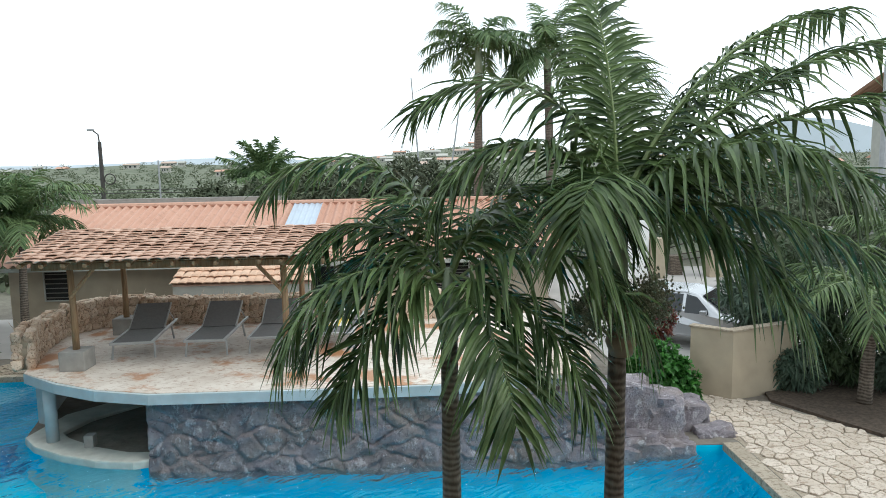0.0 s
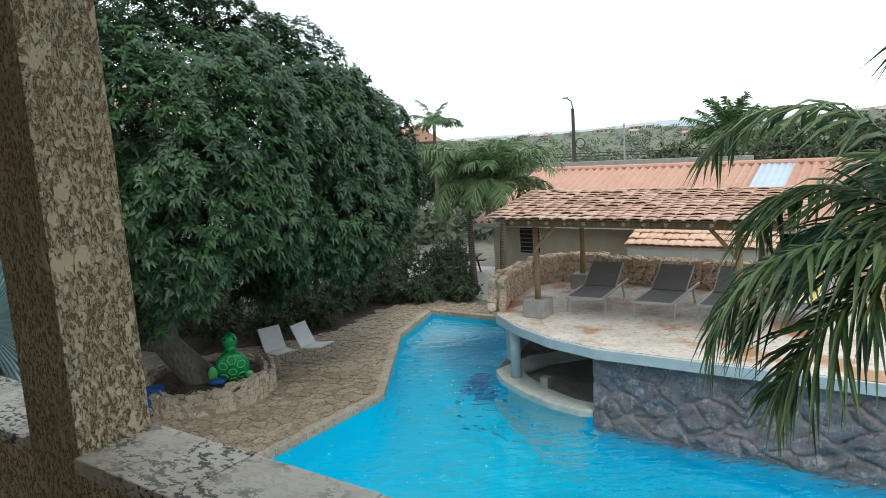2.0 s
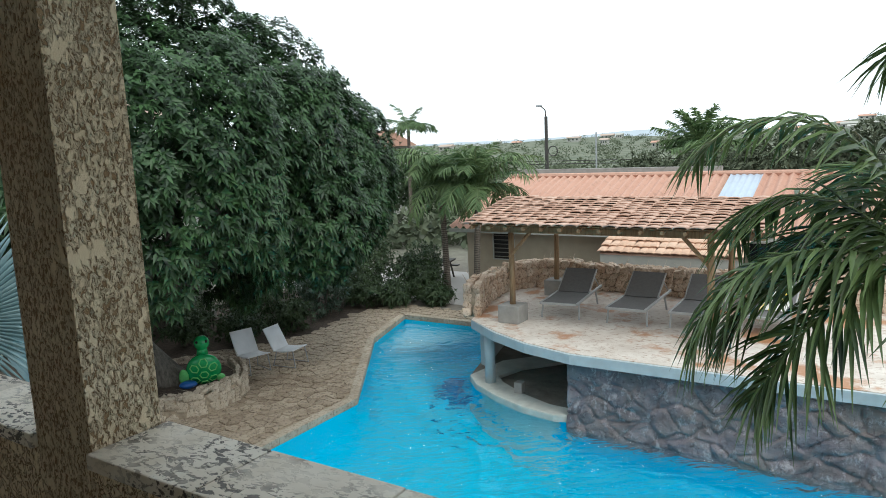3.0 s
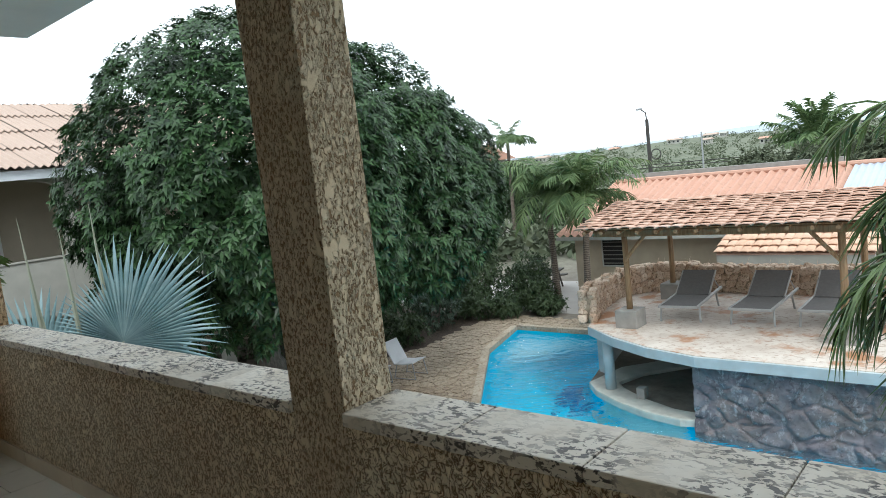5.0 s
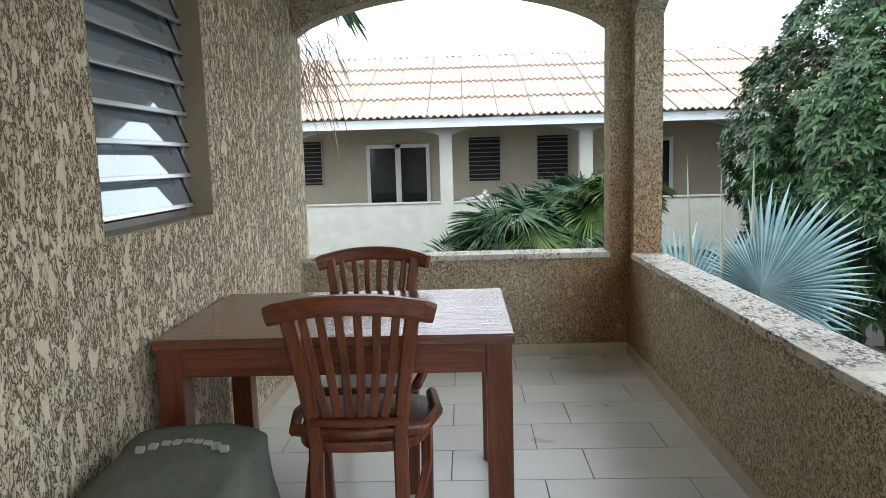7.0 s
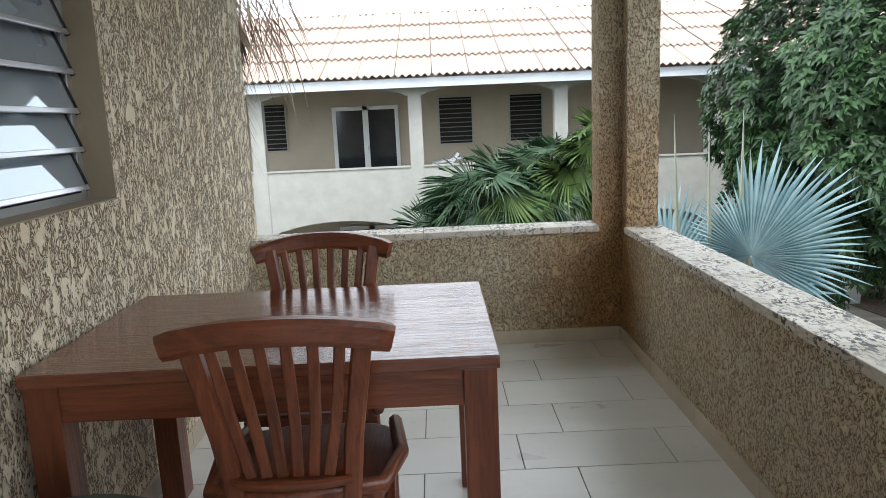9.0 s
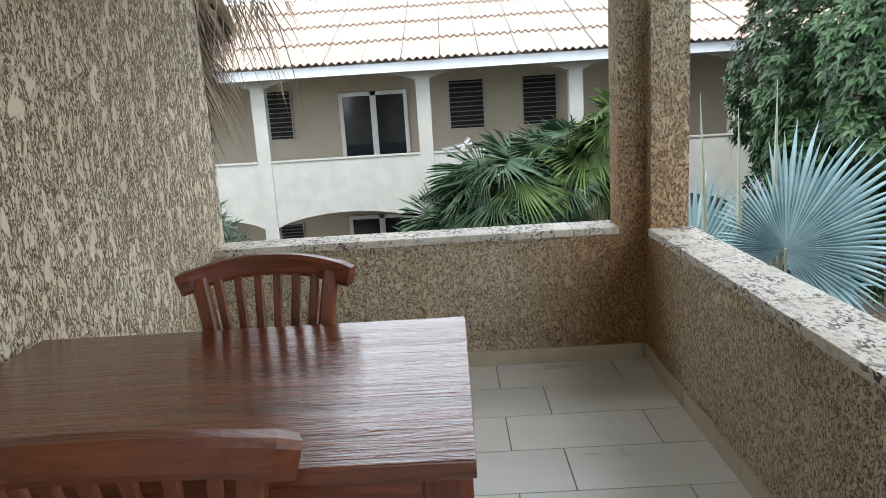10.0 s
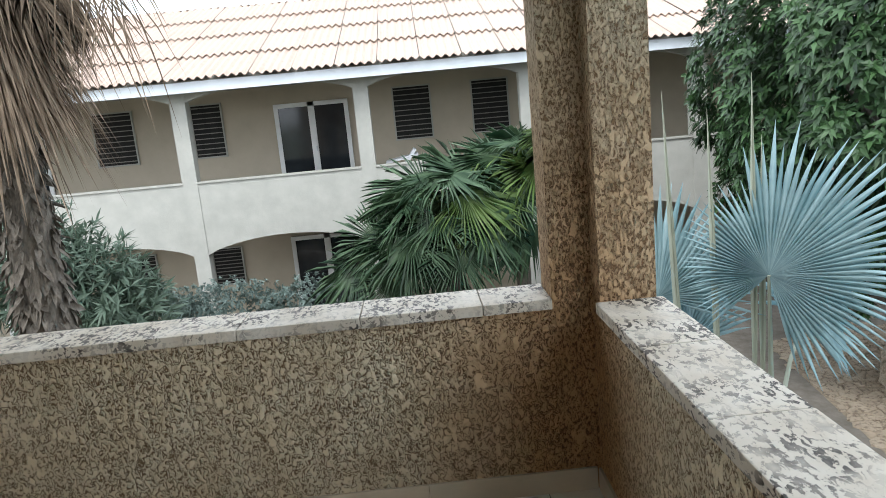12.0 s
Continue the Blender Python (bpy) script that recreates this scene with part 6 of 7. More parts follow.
# shrubs below the apartment balconies
leaf_bush("oleander", [((-12.4, -3.9, -0.75), (0.8, 0.85, 0.8)), ((-12.3, -3.3, -1.1), (0.6, 0.55, 0.6)), ((-12.6, -4.7, -0.35), (0.8, 0.9, 0.85)), ((-12.2, -4.0, -2.1), (0.9, 1.1, 0.9))], 1900, 0.22, 0.036, GREYLEAF, "tall grey-green oleander with narrow leaves", 150, "bush", 0.2)
leaf_bush("silver_hedge", [((-14.6, -2.6, -1.85), (0.6, 1.2, 0.6)), ((-14.6, -1.2, -1.9), (0.5, 0.8, 0.55)), ((-14.6, -3.7, -1.85), (0.5, 0.8, 0.6))], 1900, 0.085, 0.035, HEDGE, "low silvery hedge under the balconies", 151, "hedge")
leaf_bush("green_hedge", [((-14.2, -1.9, -2.4), (0.5, 0.6, 0.45)), ((-14.3, -0.6, -2.6), (0.5, 0.6, 0.45))], 700, 0.09, 0.04, BRIGHT, "low bright green clipped bush", 152, "hedge")

# ---- palms by the low house and beyond ----
r6 = random.Random(5)
feather_palm((-10.2, 18.1, G), 3.2, (0.1, 0.1), fronds(r6, 27, (0, 85), (1.6, 2.2), (70, 115)), "bushy feather palm beside the low house", 61, 0.09, 0.3, 0.5, PALM_FAR, 0.04, 34)
feather_palm((-11.4, 18.4, G), 3.3, (-0.1, 0.0), fronds(r6, 27, (0, 85), (1.6, 2.2), (70, 115)), "bushy feather palm above the shrubs", 62, 0.09, 0.3, 0.5, PALM_FAR, 0.04, 34)
feather_palm((-20.95, 30.0, G), 5.25, (0.1, 0.0), fronds(r6, 13, (5, 75), (1.3, 1.7), (30, 80)), "slender palm in front of a far roof", 63, 0.09, 0.5, 0.45, PALM_FAR, 0.07, 24)
feather_palm((2.35, 29.2, G), 8.3, (0.1, 0.0), fronds(r6, 15, (-10, 78), (2.2, 2.8), (50, 100)), "tall royal palm behind the low house", 64, 0.17, 1.0, 0.8, PALM_FAR, 0.07, 40)
feather_palm((5.6, 30.0, G), 8.5, (-0.2, 0.0), fronds(r6, 16, (-10, 78), (2.3, 3.0), (50, 100)), "tall palm with a ragged crown", 65, 0.17, 0.9, 0.8, PALM_FAR, 0.07, 40)
feather_palm((-9.6, 44.0, G), 3.2, (0.1, 0.0), fronds(r6, 30, (15, 88), (2.4, 3.4), (25, 75)), "shaggy palm among the scrub", 66, 0.2, 0.5, 0.8, PALM_FAR, 0.12, 34)
feather_palm((8.35, 12.9, G), 1.9, (0.05, 0.0), fronds(r6, 12, (5, 60), (1.6, 2.1), (70, 110)), "short feather palm in the mulched bed", 67, 0.11, 0.35, 0.55, PALM, 0.036, 40)
feather_palm((10.3, 14.3, G), 2.6, (0.0, 0.0), fronds(r6, 12, (5, 60), (1.8, 2.2), (60, 100)), "feather palm with broad fronds", 68, 0.11, 0.35, 0.55, PALM, 0.036, 40)

# ---- planter, toy, chairs by the pool ----
ring = [(-11.75 + 1.22 * math.cos(2 * math.pi * i / 18), 8.9 + 1.22 * math.sin(2 * math.pi * i / 18)) for i in range(19)]
pl = tagged(part("wall_planter", prism([(-11.75 + 1.315 * math.cos(2 * math.pi * i / 18), 8.9 + 1.315 * math.sin(2 * math.pi * i / 18)) for i in range(18)], G, G + 0.37), MORTAR), "round low planter wall of mortared stones", "planter", kind="structure")
part("soil", prism([(-11.75 + 1.05 * math.cos(2 * math.pi * i / 18), 8.9 + 1.05 * math.sin(2 * math.pi * i / 18)) for i in range(18)], G + 0.371, G + 0.38), SOIL, pl)
rubble_run(pl, ring, 0.42, 0.112, 0.17, 23, PLANTER, G)


def turtle():
    t = thing("inflatable_turtle", (-11.0, 8.95, G + 0.38), "green inflatable turtle sitting on the planter", "pool toy", turn=-38)
    t.scale = (0.84, 0.84, 0.84)
    # the shell leans back and shows its patterned top to +x
    bm = bmesh.new()
    bmesh.ops.create_uvsphere(bm, u_segments=24, v_segments=14, radius=1.0)
    m = pose(0, 0, 0.36, 0, 24, 0) @ Matrix.Diagonal((0.20, 0.39, 0.42, 1))
    bmesh.ops.transform(bm, matrix=m, verts=bm.verts)
    part("shell", bm, TURTLE, t, "glossy green patterned shell", smooth=True)
    for y, z in ((0, 0.0), (0.2, 0.16), (-0.2, 0.16), (0.2, -0.16), (-0.2, -0.16), (0, 0.29), (0, -0.29)):
        k = math.sqrt(max(0.1, 1 - (y / 0.39) ** 2 - (z / 0.42) ** 2))
        hexa = [(0.0, y + 0.095 * math.cos(a * math.pi / 3), z + 0.095 * math.sin(a * math.pi / 3)) for a in range(7)]
        pts = [pose(0, 0, 0.36, 0, 24, 0) @ Vector((0.205 * math.sqrt(max(0.02, 1 - (q[1] / 0.39) ** 2 - (q[2] / 0.42) ** 2)), q[1], q[2])) for q in hexa]
        part("marking", tube(pts, 0.016, 5), TURTLE_L, t, "light green line on the shell")
    bm = bmesh.new()
    bmesh.ops.create_uvsphere(bm, u_segments=16, v_segments=10, radius=0.175)
    bmesh.ops.translate(bm, vec=(-0.02, 0.0, 0.98), verts=bm.verts)
    hd = part("head", bm, TURTLE, t, smooth=True)
    for s in (-1, 1):
        e = bmesh.new()
        bmesh.ops.create_uvsphere(e, u_segments=10, v_segments=8, radius=0.035)
        bmesh.ops.translate(e, vec=(0.10, s * 0.10, 1.03), verts=e.verts)
        part("eye", e, STRAP, hd, smooth=True)
    part("neck", tube([(-0.05, 0, 0.68), (-0.03, 0, 0.90)], [0.14, 0.11], 12), TURTLE, t, smooth=True)
    for y, z, w, e in ((0.36, 0.12, 0.10, 0.13), (-0.44, 0.24, 0.11, 0.26)):
        f = bmesh.new()
        bmesh.ops.create_uvsphere(f, u_segments=14, v_segments=8, radius=1.0)
        bmesh.ops.transform(f, matrix=pose(0.05, y, z, 0, 30, 0) @ Matrix.Diagonal((0.06, w, e, 1)), verts=f.verts)
        part("flipper", f, TURTLE_L, t, smooth=True)
    f = bmesh.new()
    bmesh.ops.create_uvsphere(f, u_segments=14, v_segments=8, radius=1.0)
    bmesh.ops.transform(f, matrix=pose(0.14, -0.36, 0.09) @ Matrix.Diagonal((0.14, 0.2, 0.09, 1)), verts=f.verts)
    part("valve_side", f, BLUE, t, "blue lower float", smooth=True)
    return t


turtle()
bk = thing("plastic_barrel", (-11.79, 7.74, G), "blue plastic barrel standing on the bare soil", "barrel")
part("body", tube([(0, 0, 0), (0, 0, 0.08), (0, 0, 0.35), (0, 0, 0.5)], [0.15, 0.18, 0.19, 0.16], 18), BLUE, bk, smooth=True)
part("rim", tube([(0, 0, 0.5), (0, 0, 0.53)], [0.18, 0.18], 18), BLUE, bk)


def pool_chair(at, turn):
    """A low white slung chair on thin wire legs; it faces +x at turn 0."""
    c = thing("pool_chair", at, "low white plastic chair on thin metal legs", "chair", "chairs by the pool", turn=turn)
    part("seat", slab([(-0.26, 0.33), (0.0, 0.335), (0.28, 0.39), (0.28, 0.415), (0.0, 0.36), (-0.26, 0.355)], "y", -0.25, 0.25), PLASTIC_W, c)
    back = slab([(-0.26, 0.33), (-0.38, 0.58), (-0.52, 0.83), (-0.495, 0.84), (-0.355, 0.59), (-0.235, 0.34)], "y", -0.25, 0.25)
    part("backrest", back, PLASTIC_W, c)
    for s in (-1, 1):
        part("leg", tube([(0.24, s * 0.22, 0.37), (0.30, s * 0.24, 0.0)], 0.012, 6), GALV, c)
        part("leg", tube([(-0.20, s * 0.22, 0.34), (-0.30, s * 0.24, 0.0)], 0.012, 6), GALV, c)
        part("runner", tube([(-0.30, s * 0.24, 0.012), (0.30, s * 0.24, 0.012)], 0.01, 6), GALV, c)
        part("rim", tube([(0.28, s * 0.25, 0.40), (0.0, s * 0.25, 0.35), (-0.25, s * 0.25, 0.345), (-0.51, s * 0.25, 0.835)], 0.016, 6), PLASTIC_W, c)
    return c


pc = pool_chair((-11.62, 10.72, G + 0.03), -14)
copy_thing(pc, pose(-11.2, 11.42, G + 0.03, 0, 0, 8))


def picnic_table(at):
    t = thing("picnic_table", at, "dark wooden garden table with benches in the shade", "table", turn=15)
    part("tabletop", box((-0.8, -0.35, 0.70), (0.8, 0.35, 0.75), 0.006), POLE, t)
    for s in (-1, 1):
        part("bench", box((-0.8, s * 0.68 - 0.13, 0.42), (0.8, s * 0.68 + 0.13, 0.46), 0.006), POLE, t)
        for x in (-0.6, 0.6):
            part("leg", tube([(x, s * 0.7, 0.0), (x, s * 0.25, 0.7)], 0.035, 6), POLE, t)
    return t


picnic_table((-13.6, 20.8, G + 0.012))

# ---- rocks and walls on the drive side ----
for i, (x, y, z, s, f) in enumerate(((2.7, 11.75, -2.95, 0.75, (1, 0.8, 0.95)), (3.35, 12.1, -2.95, 0.75, (1, 0.8, 0.85)), (3.95, 12.0, -3.15, 0.66, (1.0, 0.8, 0.9)), (4.55, 12.25, -3.25, 0.55, (1, 0.8, 0.75)), (5.0, 11.85, -3.5, 0.42, (1.1, 0.8, 0.7)), (4.1, 11.55, -3.6, 0.5, (1, 0.7, 0.6)), (3.1, 11.4, -3.5, 0.55, (1.1, 0.7, 0.7)), (3.6, 11.5, -3.5, 0.55, (1, 0.7, 0.75)), (1.9, 12.0, -2.25, 0.45, (1.2, 1, 0.4)), (2.5, 12.6, -2.3, 0.55, (1.1, 1, 0.55)))):
    bm = lump(s, 40 + i * 2.1, 0.45, f, 4)
    ob = tagged(part("boulder", bm, CASTROCK if i < 8 else PALE_PAVING, smooth=False), "grey cast rock boulder at the pool edge" if i < 8 else "pale flat rock of the dry waterfall", "rock", "rocks by the pool")
    ob.location = (x, y, z)
tagged(part("pool_fall", prism([(0.9, 11.25), (2.4, 11.2), (2.5, 12.3), (0.8, 12.2)], DECK + 0.012, DECK + 0.10, 0.03), PALE_PAVING), "pale stone lip of the waterfall", "rock", kind="structure")

screen = tagged(part("wall_screen", prism(path_outline([(5.42, 13.98), (6.0, 13.48), (7.5, 14.0)], 0.09), G, -2.02, 0.01), WALL_A), "beige rendered garden screen wall", "wall", kind="structure")
part("wall_cap", prism(path_outline([(5.40, 14.0), (6.0, 13.48), (7.55, 14.02)], 0.11), -2.02, -1.985, 0.005), COPING, screen)


def car(at, turn):
    c = thing("parked_car", at, "silver compact car parked behind the screen wall", "car", turn=turn)
    side = [(-1.85, 0.35), (1.80, 0.35), (1.88, 0.55), (1.75, 0.82), (0.85, 0.95), (0.25, 1.40), (-0.1, 1.47), (-1.2, 1.44), (-1.65, 1.15), (-1.86, 0.9)]
    bm = slab(side, "y", -0.8, 0.8)
    for v in bm.verts:
        if v.co.z > 1.0:
            v.co.y *= 0.76
    bmesh.ops.bevel(bm, geom=list(bm.edges), offset=0.07, segments=3, affect="EDGES", profile=0.6)
    part("body", bm, CARPAINT, c, smooth=False)
    for s in (-1, 1):
        for poly in ([(-0.05, 0.95), (0.62, 0.95), (0.2, 1.34), (-0.05, 1.38)], [(-1.1, 0.96), (-0.13, 0.95), (-0.13, 1.38), (-1.05, 1.36)]):
            pane = slab(poly, "y", s * 0.8 - 0.01, s * 0.8 + 0.012)
            for v in pane.verts:
                v.co.y -= s * max(0.0, v.co.z - 0.93) * 0.40
            part("side_window", pane, GLASS_AND_SHADE, c)
        for x in (-1.2, 1.2):
            w = part("wheel", tube([(x, s * 0.66, 0.3), (x, s * 0.83, 0.3)], 0.3, 20), TYRE, c)
            part("rim", tube([(x, s * 0.83, 0.3), (x, s * 0.84, 0.3)], 0.19, 14), ALU, w)
        part("mirror", box((0.35, s * 0.80 - 0.02, 0.95), (0.5, s * 0.80 + s * 0.14 + 0.02, 1.06), 0.02) if s > 0 else box((0.35, -0.96, 0.95), (0.5, -0.78, 1.06), 0.02), CARPAINT, c)
        part("headlight", box((1.72, s * 0.62 - 0.14, 0.66), (1.87, s * 0.62 + 0.14, 0.78), 0.02), GLASS, c)
    part("windscreen", slab([(0.32, 1.36), (0.88, 0.965), (0.90, 0.985), (0.34, 1.385)], "y", -0.56, 0.56), GLASS_AND_SHADE, c)
    return c


car((6.95, 17.6, G + 0.012), -38)
gate = thing("drive_gate", (9.4, 27.2, G), "white wall and pale gate posts across the drive", "gate")
part("wall", box((-2.2, 0, 0), (-0.5, 0.25, 2.3), 0.01), WHITE, gate)
part("post", box((-0.45, -0.1, 0), (0.15, 0.4, 1.6), 0.02), WALL_A, gate)
part("post", box((1.9, -0.1, 0), (2.6, 0.4, 1.6), 0.02), WALL_A, gate)
part("bin", box((0.6, 0.6, 0), (1.1, 1.1, 0.8), 0.03), PALMBARK, gate, "brown bin")
part("wall", box((2.6, 0, 0), (7.0, 0.25, 1.9), 0.01), WALL_W, gate)

nb = thing("neighbour_house", (24.0, 27.5, G), "pale house with an orange ribbed roof beyond the drive", "house")
part("wall", box((-2.3, -1.5, 0.0), (4.0, 6.0, 7.55)), WALL_W, nb)
part("roof", corrugated(-3.1, 4.4, -2.2, 7.45, 2.2, 9.0, 0.27, 0.05), ROOF_A, nb)
part("roof", corrugated(-3.1, 4.4, 6.6, 7.45, 2.2, 9.0, 0.27, 0.05), ROOF_A, nb)
part("window", box((-1.2, -1.56, 4.6), (0.2, -1.5, 6.0)), GLASS_AND_SHADE, nb)

# ---- poles, masts and cables ----
sp = thing("street_lamp", (-17.97, 40.5, G - 0.1), "dark street lamp post with a short arm and cable coil", "street lamp")
part("pole", tube([(0, 0, 0), (0, 0, 6.3)], [0.14, 0.10], 10), POLE, sp)
arm = part("arm", tube([(0, 0, 6.2), (-0.05, 0, 6.7), (-0.35, 0, 6.95)], 0.04, 6), POLE, sp)
part("lamp_head", box((-0.62, -0.09, 6.90), (-0.28, 0.09, 7.02), 0.03), GALV, arm)
part("cable_coil", tube([(0.45 + 0.3 * math.cos(a * 0.5), -0.05, 4.2 + 0.3 * math.sin(a * 0.5)) for a in range(14)], 0.035, 5), POLE, sp)
gp = thing("steel_pole", (-14.6, 40.0, G - 0.1), "thin pale steel pole", "pole")
part("pole", tube([(0, 0, 0), (0, 0, 5.2)], 0.05, 8), GALV, gp)
for (x, z0, x1, z1), lab in (((0.25, -1.6, -0.4, 6.0), "thin leaning pale mast behind the palms"), ((1.1, -1.6, 2.4, 5.2), "thin pale mast leaning among the palms")):
    ms = thing("mast", (x, 40.0, G), lab, "mast", "thin masts")
    part("pole", tube([(0, 0, 0), (x1 - x, 0, z1 - G)], [0.07, 0.03], 6), GALV, ms)
wp = thing("wooden_pole", (34.5, 58.0, G), "grey wooden pole in the scrub", "pole")
part("pole", tube([(0, 0, 0), (0, 0, 5.4)], 0.2, 8), GALV, wp)
pp = thing("concrete_pole", (14.55, 22.0, G), "pale concrete pole by the drive", "pole")
part("pole", tube([(0, 0, 0), (0, 0, 7.6)], 0.1, 10), GALV, pp)
for z, name_z in ((0.85, 0), (0.65, 1)):
    cb = thing("power_cable", (-17.97, 40.5, z), "thin black overhead cable", "cable", "overhead cables")
    part("cable", tube([(-60 + i * 6.0, 4.0 - abs(i - 10) * 0.4, -0.9 + 0.9 * abs((i - 10) / 10) ** 1.5 * (1 if i < 10 else -0.2) - 0.012 * (i - 10) * (0 if i < 10 else 1)) for i in range(21)], 0.035, 4), POLE, cb)


# ---- the land beyond ----
def far_house(x, y, z, w, d, h, roof, label):
    b = thing("far_house", (x, y, z), label, "house", "houses on the far slope")
    part("wall", box((-w / 2, -d / 2, -3), (w / 2, d / 2, h)), WALL_W, b)
    part("roof", slab([(-d / 2 - 0.5, h), (d / 2 + 0.5, h), (0, h + d * 0.22)], "x", -w / 2 - 0.5, w / 2 + 0.5), roof, b)
    for k in range(3):
        u = -w / 2 + w * (k + 0.5) / 3
        part("window", box((u - w * 0.07, -d / 2 - 0.05, h * 0.35), (u + w * 0.07, -d / 2, h * 0.75)), GLASS_AND_SHADE, b)
    return b


def hill_height(x, y):
    """The height of the land beyond the garden."""
    r = math.hypot(x, y)
    z = G - max(0.0, min(2.0, (r - 40) * 0.012))
    k = max(0.0, min(1.0, (r - 170) / 330))
    az = math.degrees(math.atan2(x, y))
    crest = -0.8 + 9.6 * math.exp(-((az - 5) / 9) ** 2) + 1.8 * noise.noise(Vector((az * 0.11, 0, 3))) + 1.5 * math.exp(-((az + 21) / 4) ** 2)
    return z + k * (crest + 6.2) * 1.15 + k * 1.4 * noise.noise(Vector((x * 0.02, y * 0.02, 1)))


def land():
    bm = bmesh.new()
    rows = []
    for r in (110, 150, 200, 260, 330, 400, 480, 560, 700, 1000):
        row = []
        for i in range(121):
            a = radians(-85 + 170 * i / 120)
            x, y = r * math.sin(a), r * math.cos(a)
            row.append(bm.verts.new((x, y, hill_height(x, y) - (0.6 if r < 120 else 0) - (14 if r > 800 else 0))))
        rows.append(row)
    for a, b in zip(rows, rows[1:]):
        for i in range(120):
            bm.faces.new((a[i], a[i + 1], b[i + 1], b[i]))
    bmesh.ops.recalc_face_normals(bm, faces=bm.faces)
    return bm


tagged(part("land_far", land(), EARTH, smooth=True), "low scrubby slope with scattered houses", "hill", kind="structure")
# aerial haze is put into the far hills' base colour
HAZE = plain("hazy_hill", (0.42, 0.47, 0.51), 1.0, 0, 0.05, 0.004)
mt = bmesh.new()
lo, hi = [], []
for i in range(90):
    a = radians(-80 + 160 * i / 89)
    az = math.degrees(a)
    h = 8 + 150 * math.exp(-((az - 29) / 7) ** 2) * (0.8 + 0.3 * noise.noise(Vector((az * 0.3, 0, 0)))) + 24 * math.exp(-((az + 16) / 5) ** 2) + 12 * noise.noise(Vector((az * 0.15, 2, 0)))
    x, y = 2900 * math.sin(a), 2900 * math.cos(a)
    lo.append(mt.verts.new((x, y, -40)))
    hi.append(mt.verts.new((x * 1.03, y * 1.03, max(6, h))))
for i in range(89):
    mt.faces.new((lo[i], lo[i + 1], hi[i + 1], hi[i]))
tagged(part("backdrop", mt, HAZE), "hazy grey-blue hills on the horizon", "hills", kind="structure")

rh = random.Random(12)
for i in range(95):
    az = radians(rh.gauss(6, 7) if i < 55 else rh.uniform(-55, 40))
    r = rh.uniform(260, 470)
    x, y = r * math.sin(az), r * math.cos(az)
    far_house(x, y, hill_height(x, y), rh.uniform(3, 8), rh.uniform(3, 5), rh.uniform(1.0, 2.4), rh.choice((ROOF_B, WALL_W, ROOF_A, WALL_W)), "small pale house on the far slope")
far_house(-27.6, 34.5, G, 3.6, 4.4, 4.8, ROOF_A, "house with an orange roof beyond the mango tree")

leaf_bush("scrub_tree", [((-24.2, 31.4, 0.0), (1.6, 1.0, 1.5)), ((-22.4, 31.6, -0.3), (1.6, 1.0, 1.6)), ((-26.2, 31.4, 0.2), (1.6, 1.0, 1.5)), ((-20.6, 31.2, -0.7), (1.4, 1.0, 1.4))], 2300, 0.22, 0.075, SHRUB, "scrub trees in front of the far roof", 174, "tree")


def woods():
    rng = np.random.default_rng(3)
    P, R = [], []
    for i in range(3400):
        az = radians(rng.uniform(-62, 50))
        r = 33 + 460 * rng.random() ** 1.7
        x, y = r * math.sin(az), r * math.cos(az)
        if abs(x - 9) < 9 and y < 36:
            continue
        s = rng.uniform(0.6, 1.5) * (0.9 + r / 1100)
        P.append((x, y, (hill_height(x, y) if r > 110 else G - max(0, (r - 40) * 0.012)) + s * 0.55))
        R.append(s)
    P, R = np.array(P), np.array(R)
    k = 34
    d = unit(rng.normal(size=(len(P) * k, 3)))
    rr = np.repeat(R, k)
    b = np.repeat(P, k, 0) + d * (0.45 + 0.55 * rng.random((len(d), 1))) * np.stack([rr * 1.25, rr * 1.25, rr * 0.8], 1)
    ln = rr * (0.38 + 0.25 * rng.random(len(b)))
    v, f, c = leaves(b, d + rng.normal(size=d.shape) * 0.6, unit(d + np.array([0, 0, 0.5])), ln, ln * 0.6, 0.2, 0.2)
    return tagged(raw_mesh("scrub_woods", v, f, c, WOODS), "dense olive-green scrub and low trees", "scrub", kind="stuff")


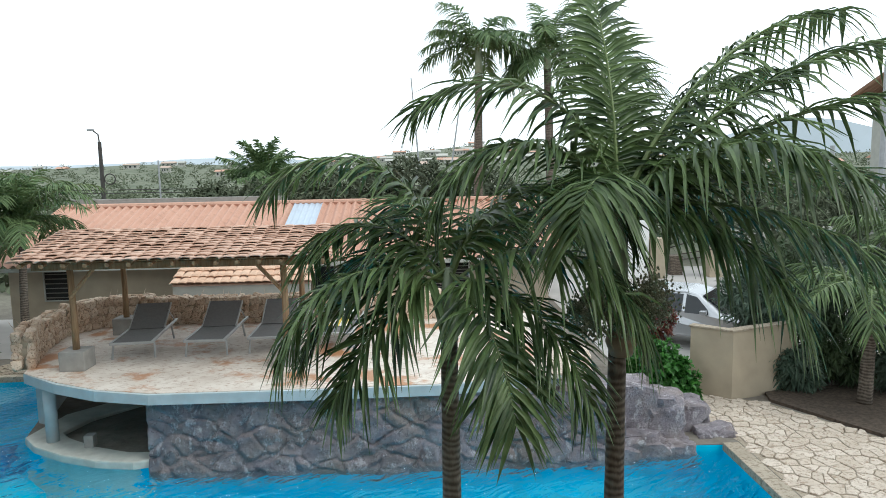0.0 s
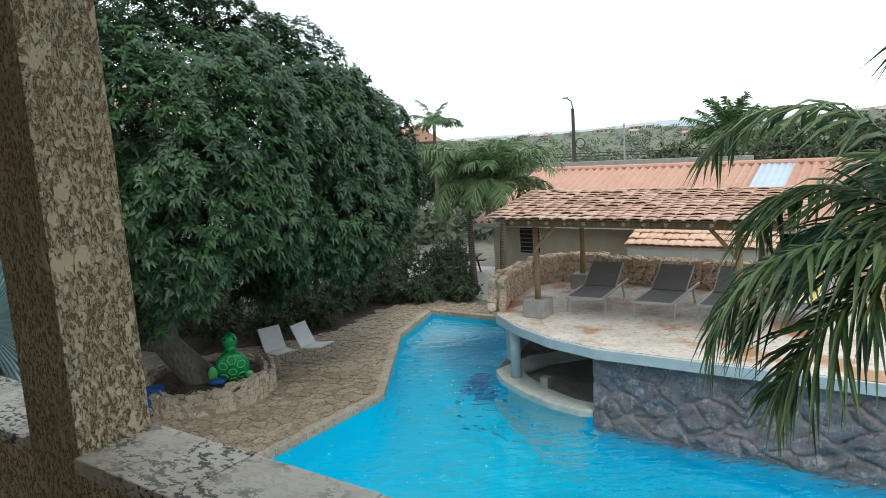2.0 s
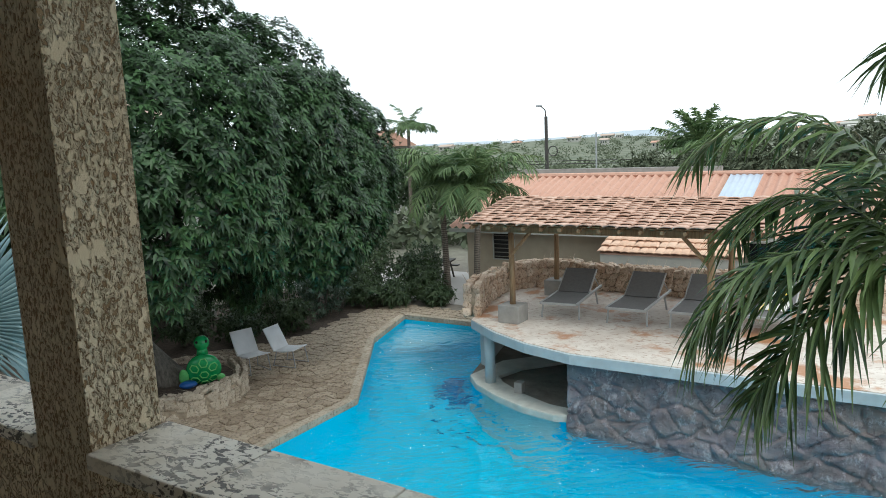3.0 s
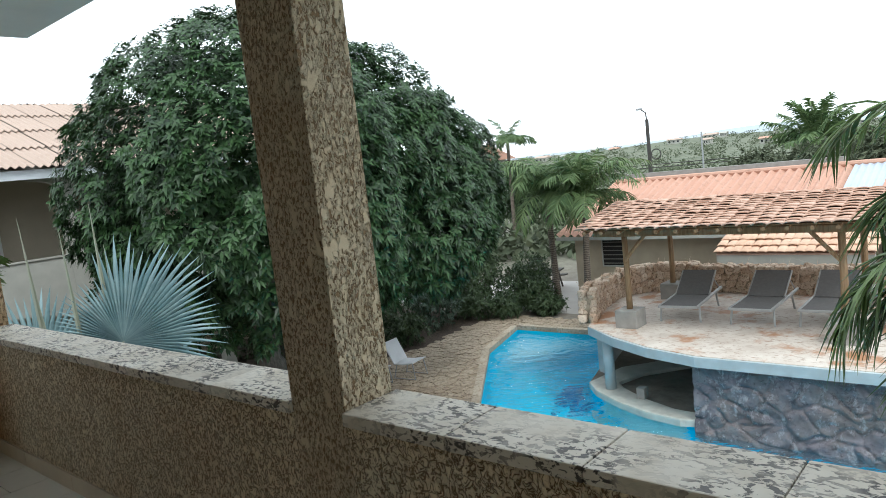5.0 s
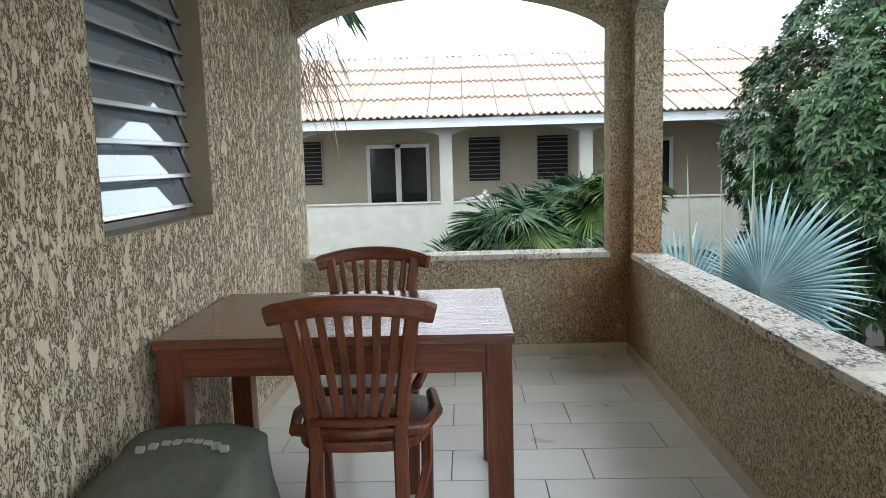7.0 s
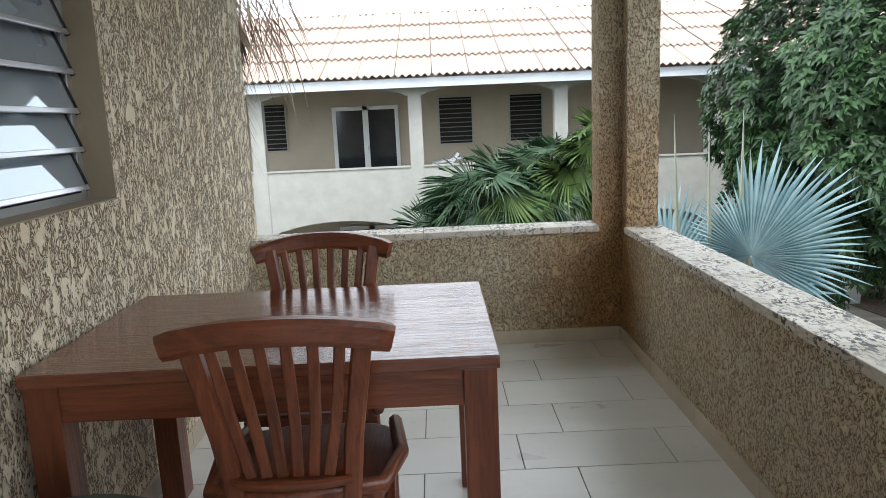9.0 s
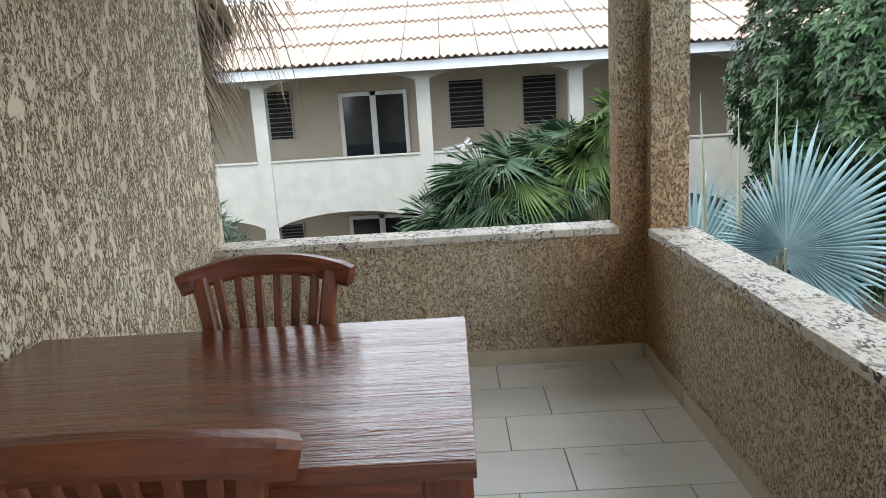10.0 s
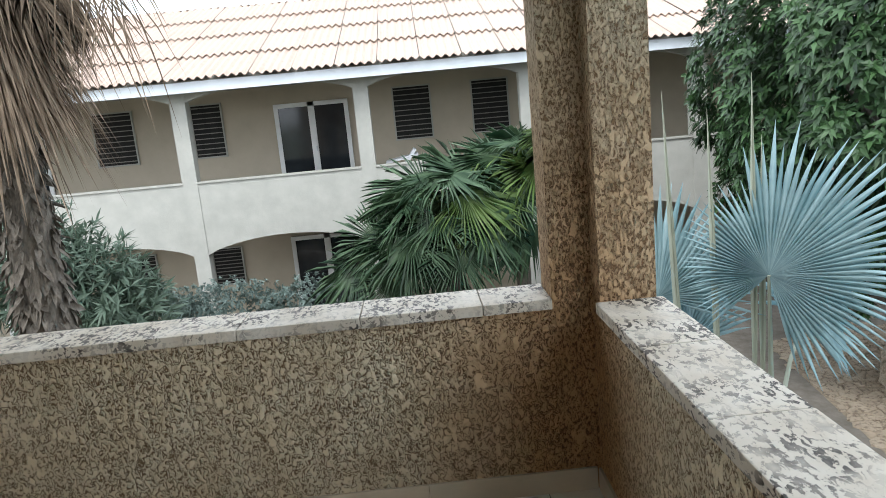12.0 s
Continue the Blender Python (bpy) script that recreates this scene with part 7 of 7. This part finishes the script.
woods()
leaf_bush("scrub_tree", [((-3.5, 33, 0.0), (2.6, 1.5, 1.2)), ((-0.5, 33, 0.3), (2.2, 1.5, 1.2)), ((2.6, 34, 0.0), (2.2, 1.5, 1.0))], 1500, 0.3, 0.1, WOODS, "spreading scrub tree behind the low house", 171, "tree")
leaf_bush("scrub_tree", [((-7.0, 36, -0.3), (2.6, 1.5, 1.0)), ((-10.5, 37, -0.6), (2.2, 1.5, 1.0))], 1100, 0.3, 0.1, WOODS, "low scrub tree behind the low house", 172, "tree")
leaf_bush("scrub_tree", [((9, 34, -0.5), (2.6, 1.5, 1.4)), ((13, 32, -0.4), (3.0, 1.5, 1.6)), ((17.5, 31, -0.8), (2.6, 1.5, 1.4)), ((12, 23, -1.4), (1.6, 1.2, 1.2)), ((15, 21, -1.2), (2.0, 1.4, 1.4))], 2600, 0.3, 0.09, WOODS, "scrub trees beyond the drive", 173, "tree")

# ---- paving and floor tiles ----
paving("paving_pool", LEFT, (-15.2, 5.0, -8.4, 17.4), 0.21, 61, PAVING, "uneven coral flagstones beside the pool", G, [], (-9.5, 9.0))
paving("paving_drive", [(5.25, 5.4), (5.25, 11.45), (4.95, 12.6), (5.05, 14.0), (5.2, 16.2), (6.3, 16.2), (5.5, 14.05), (6.0, 13.6), (6.6, 13.2), (7.7, 11.35), (9.5, 9.5), (9.5, 5.4)], (4.8, 5.4, 9.6, 16.4), 0.23, 62, PALE_PAVING, "pale irregular flagstones leading to the drive", G, [], (6.0, 11.0), 200, COPING)

ROW = 0.3065
tile_row = 0
x = X_END
while x < 6.3:
    off = 0.682 if tile_row % 2 == 0 else 0.887
    y = off - 0.597 * 3
    while y < Y_OUT:
        a, b = max(y, Y_HOUSE) + 0.0022, min(y + 0.597, Y_OUT) - 0.0022
        if b - a > 0.02:
            part("floor_tile", box((x + 0.0022, a, -0.008), (min(x + ROW, 6.4) - 0.0022, b, 0.0), 0.0012), TILE, floor_bed)
        y += 0.597
    x += ROW
    tile_row += 1
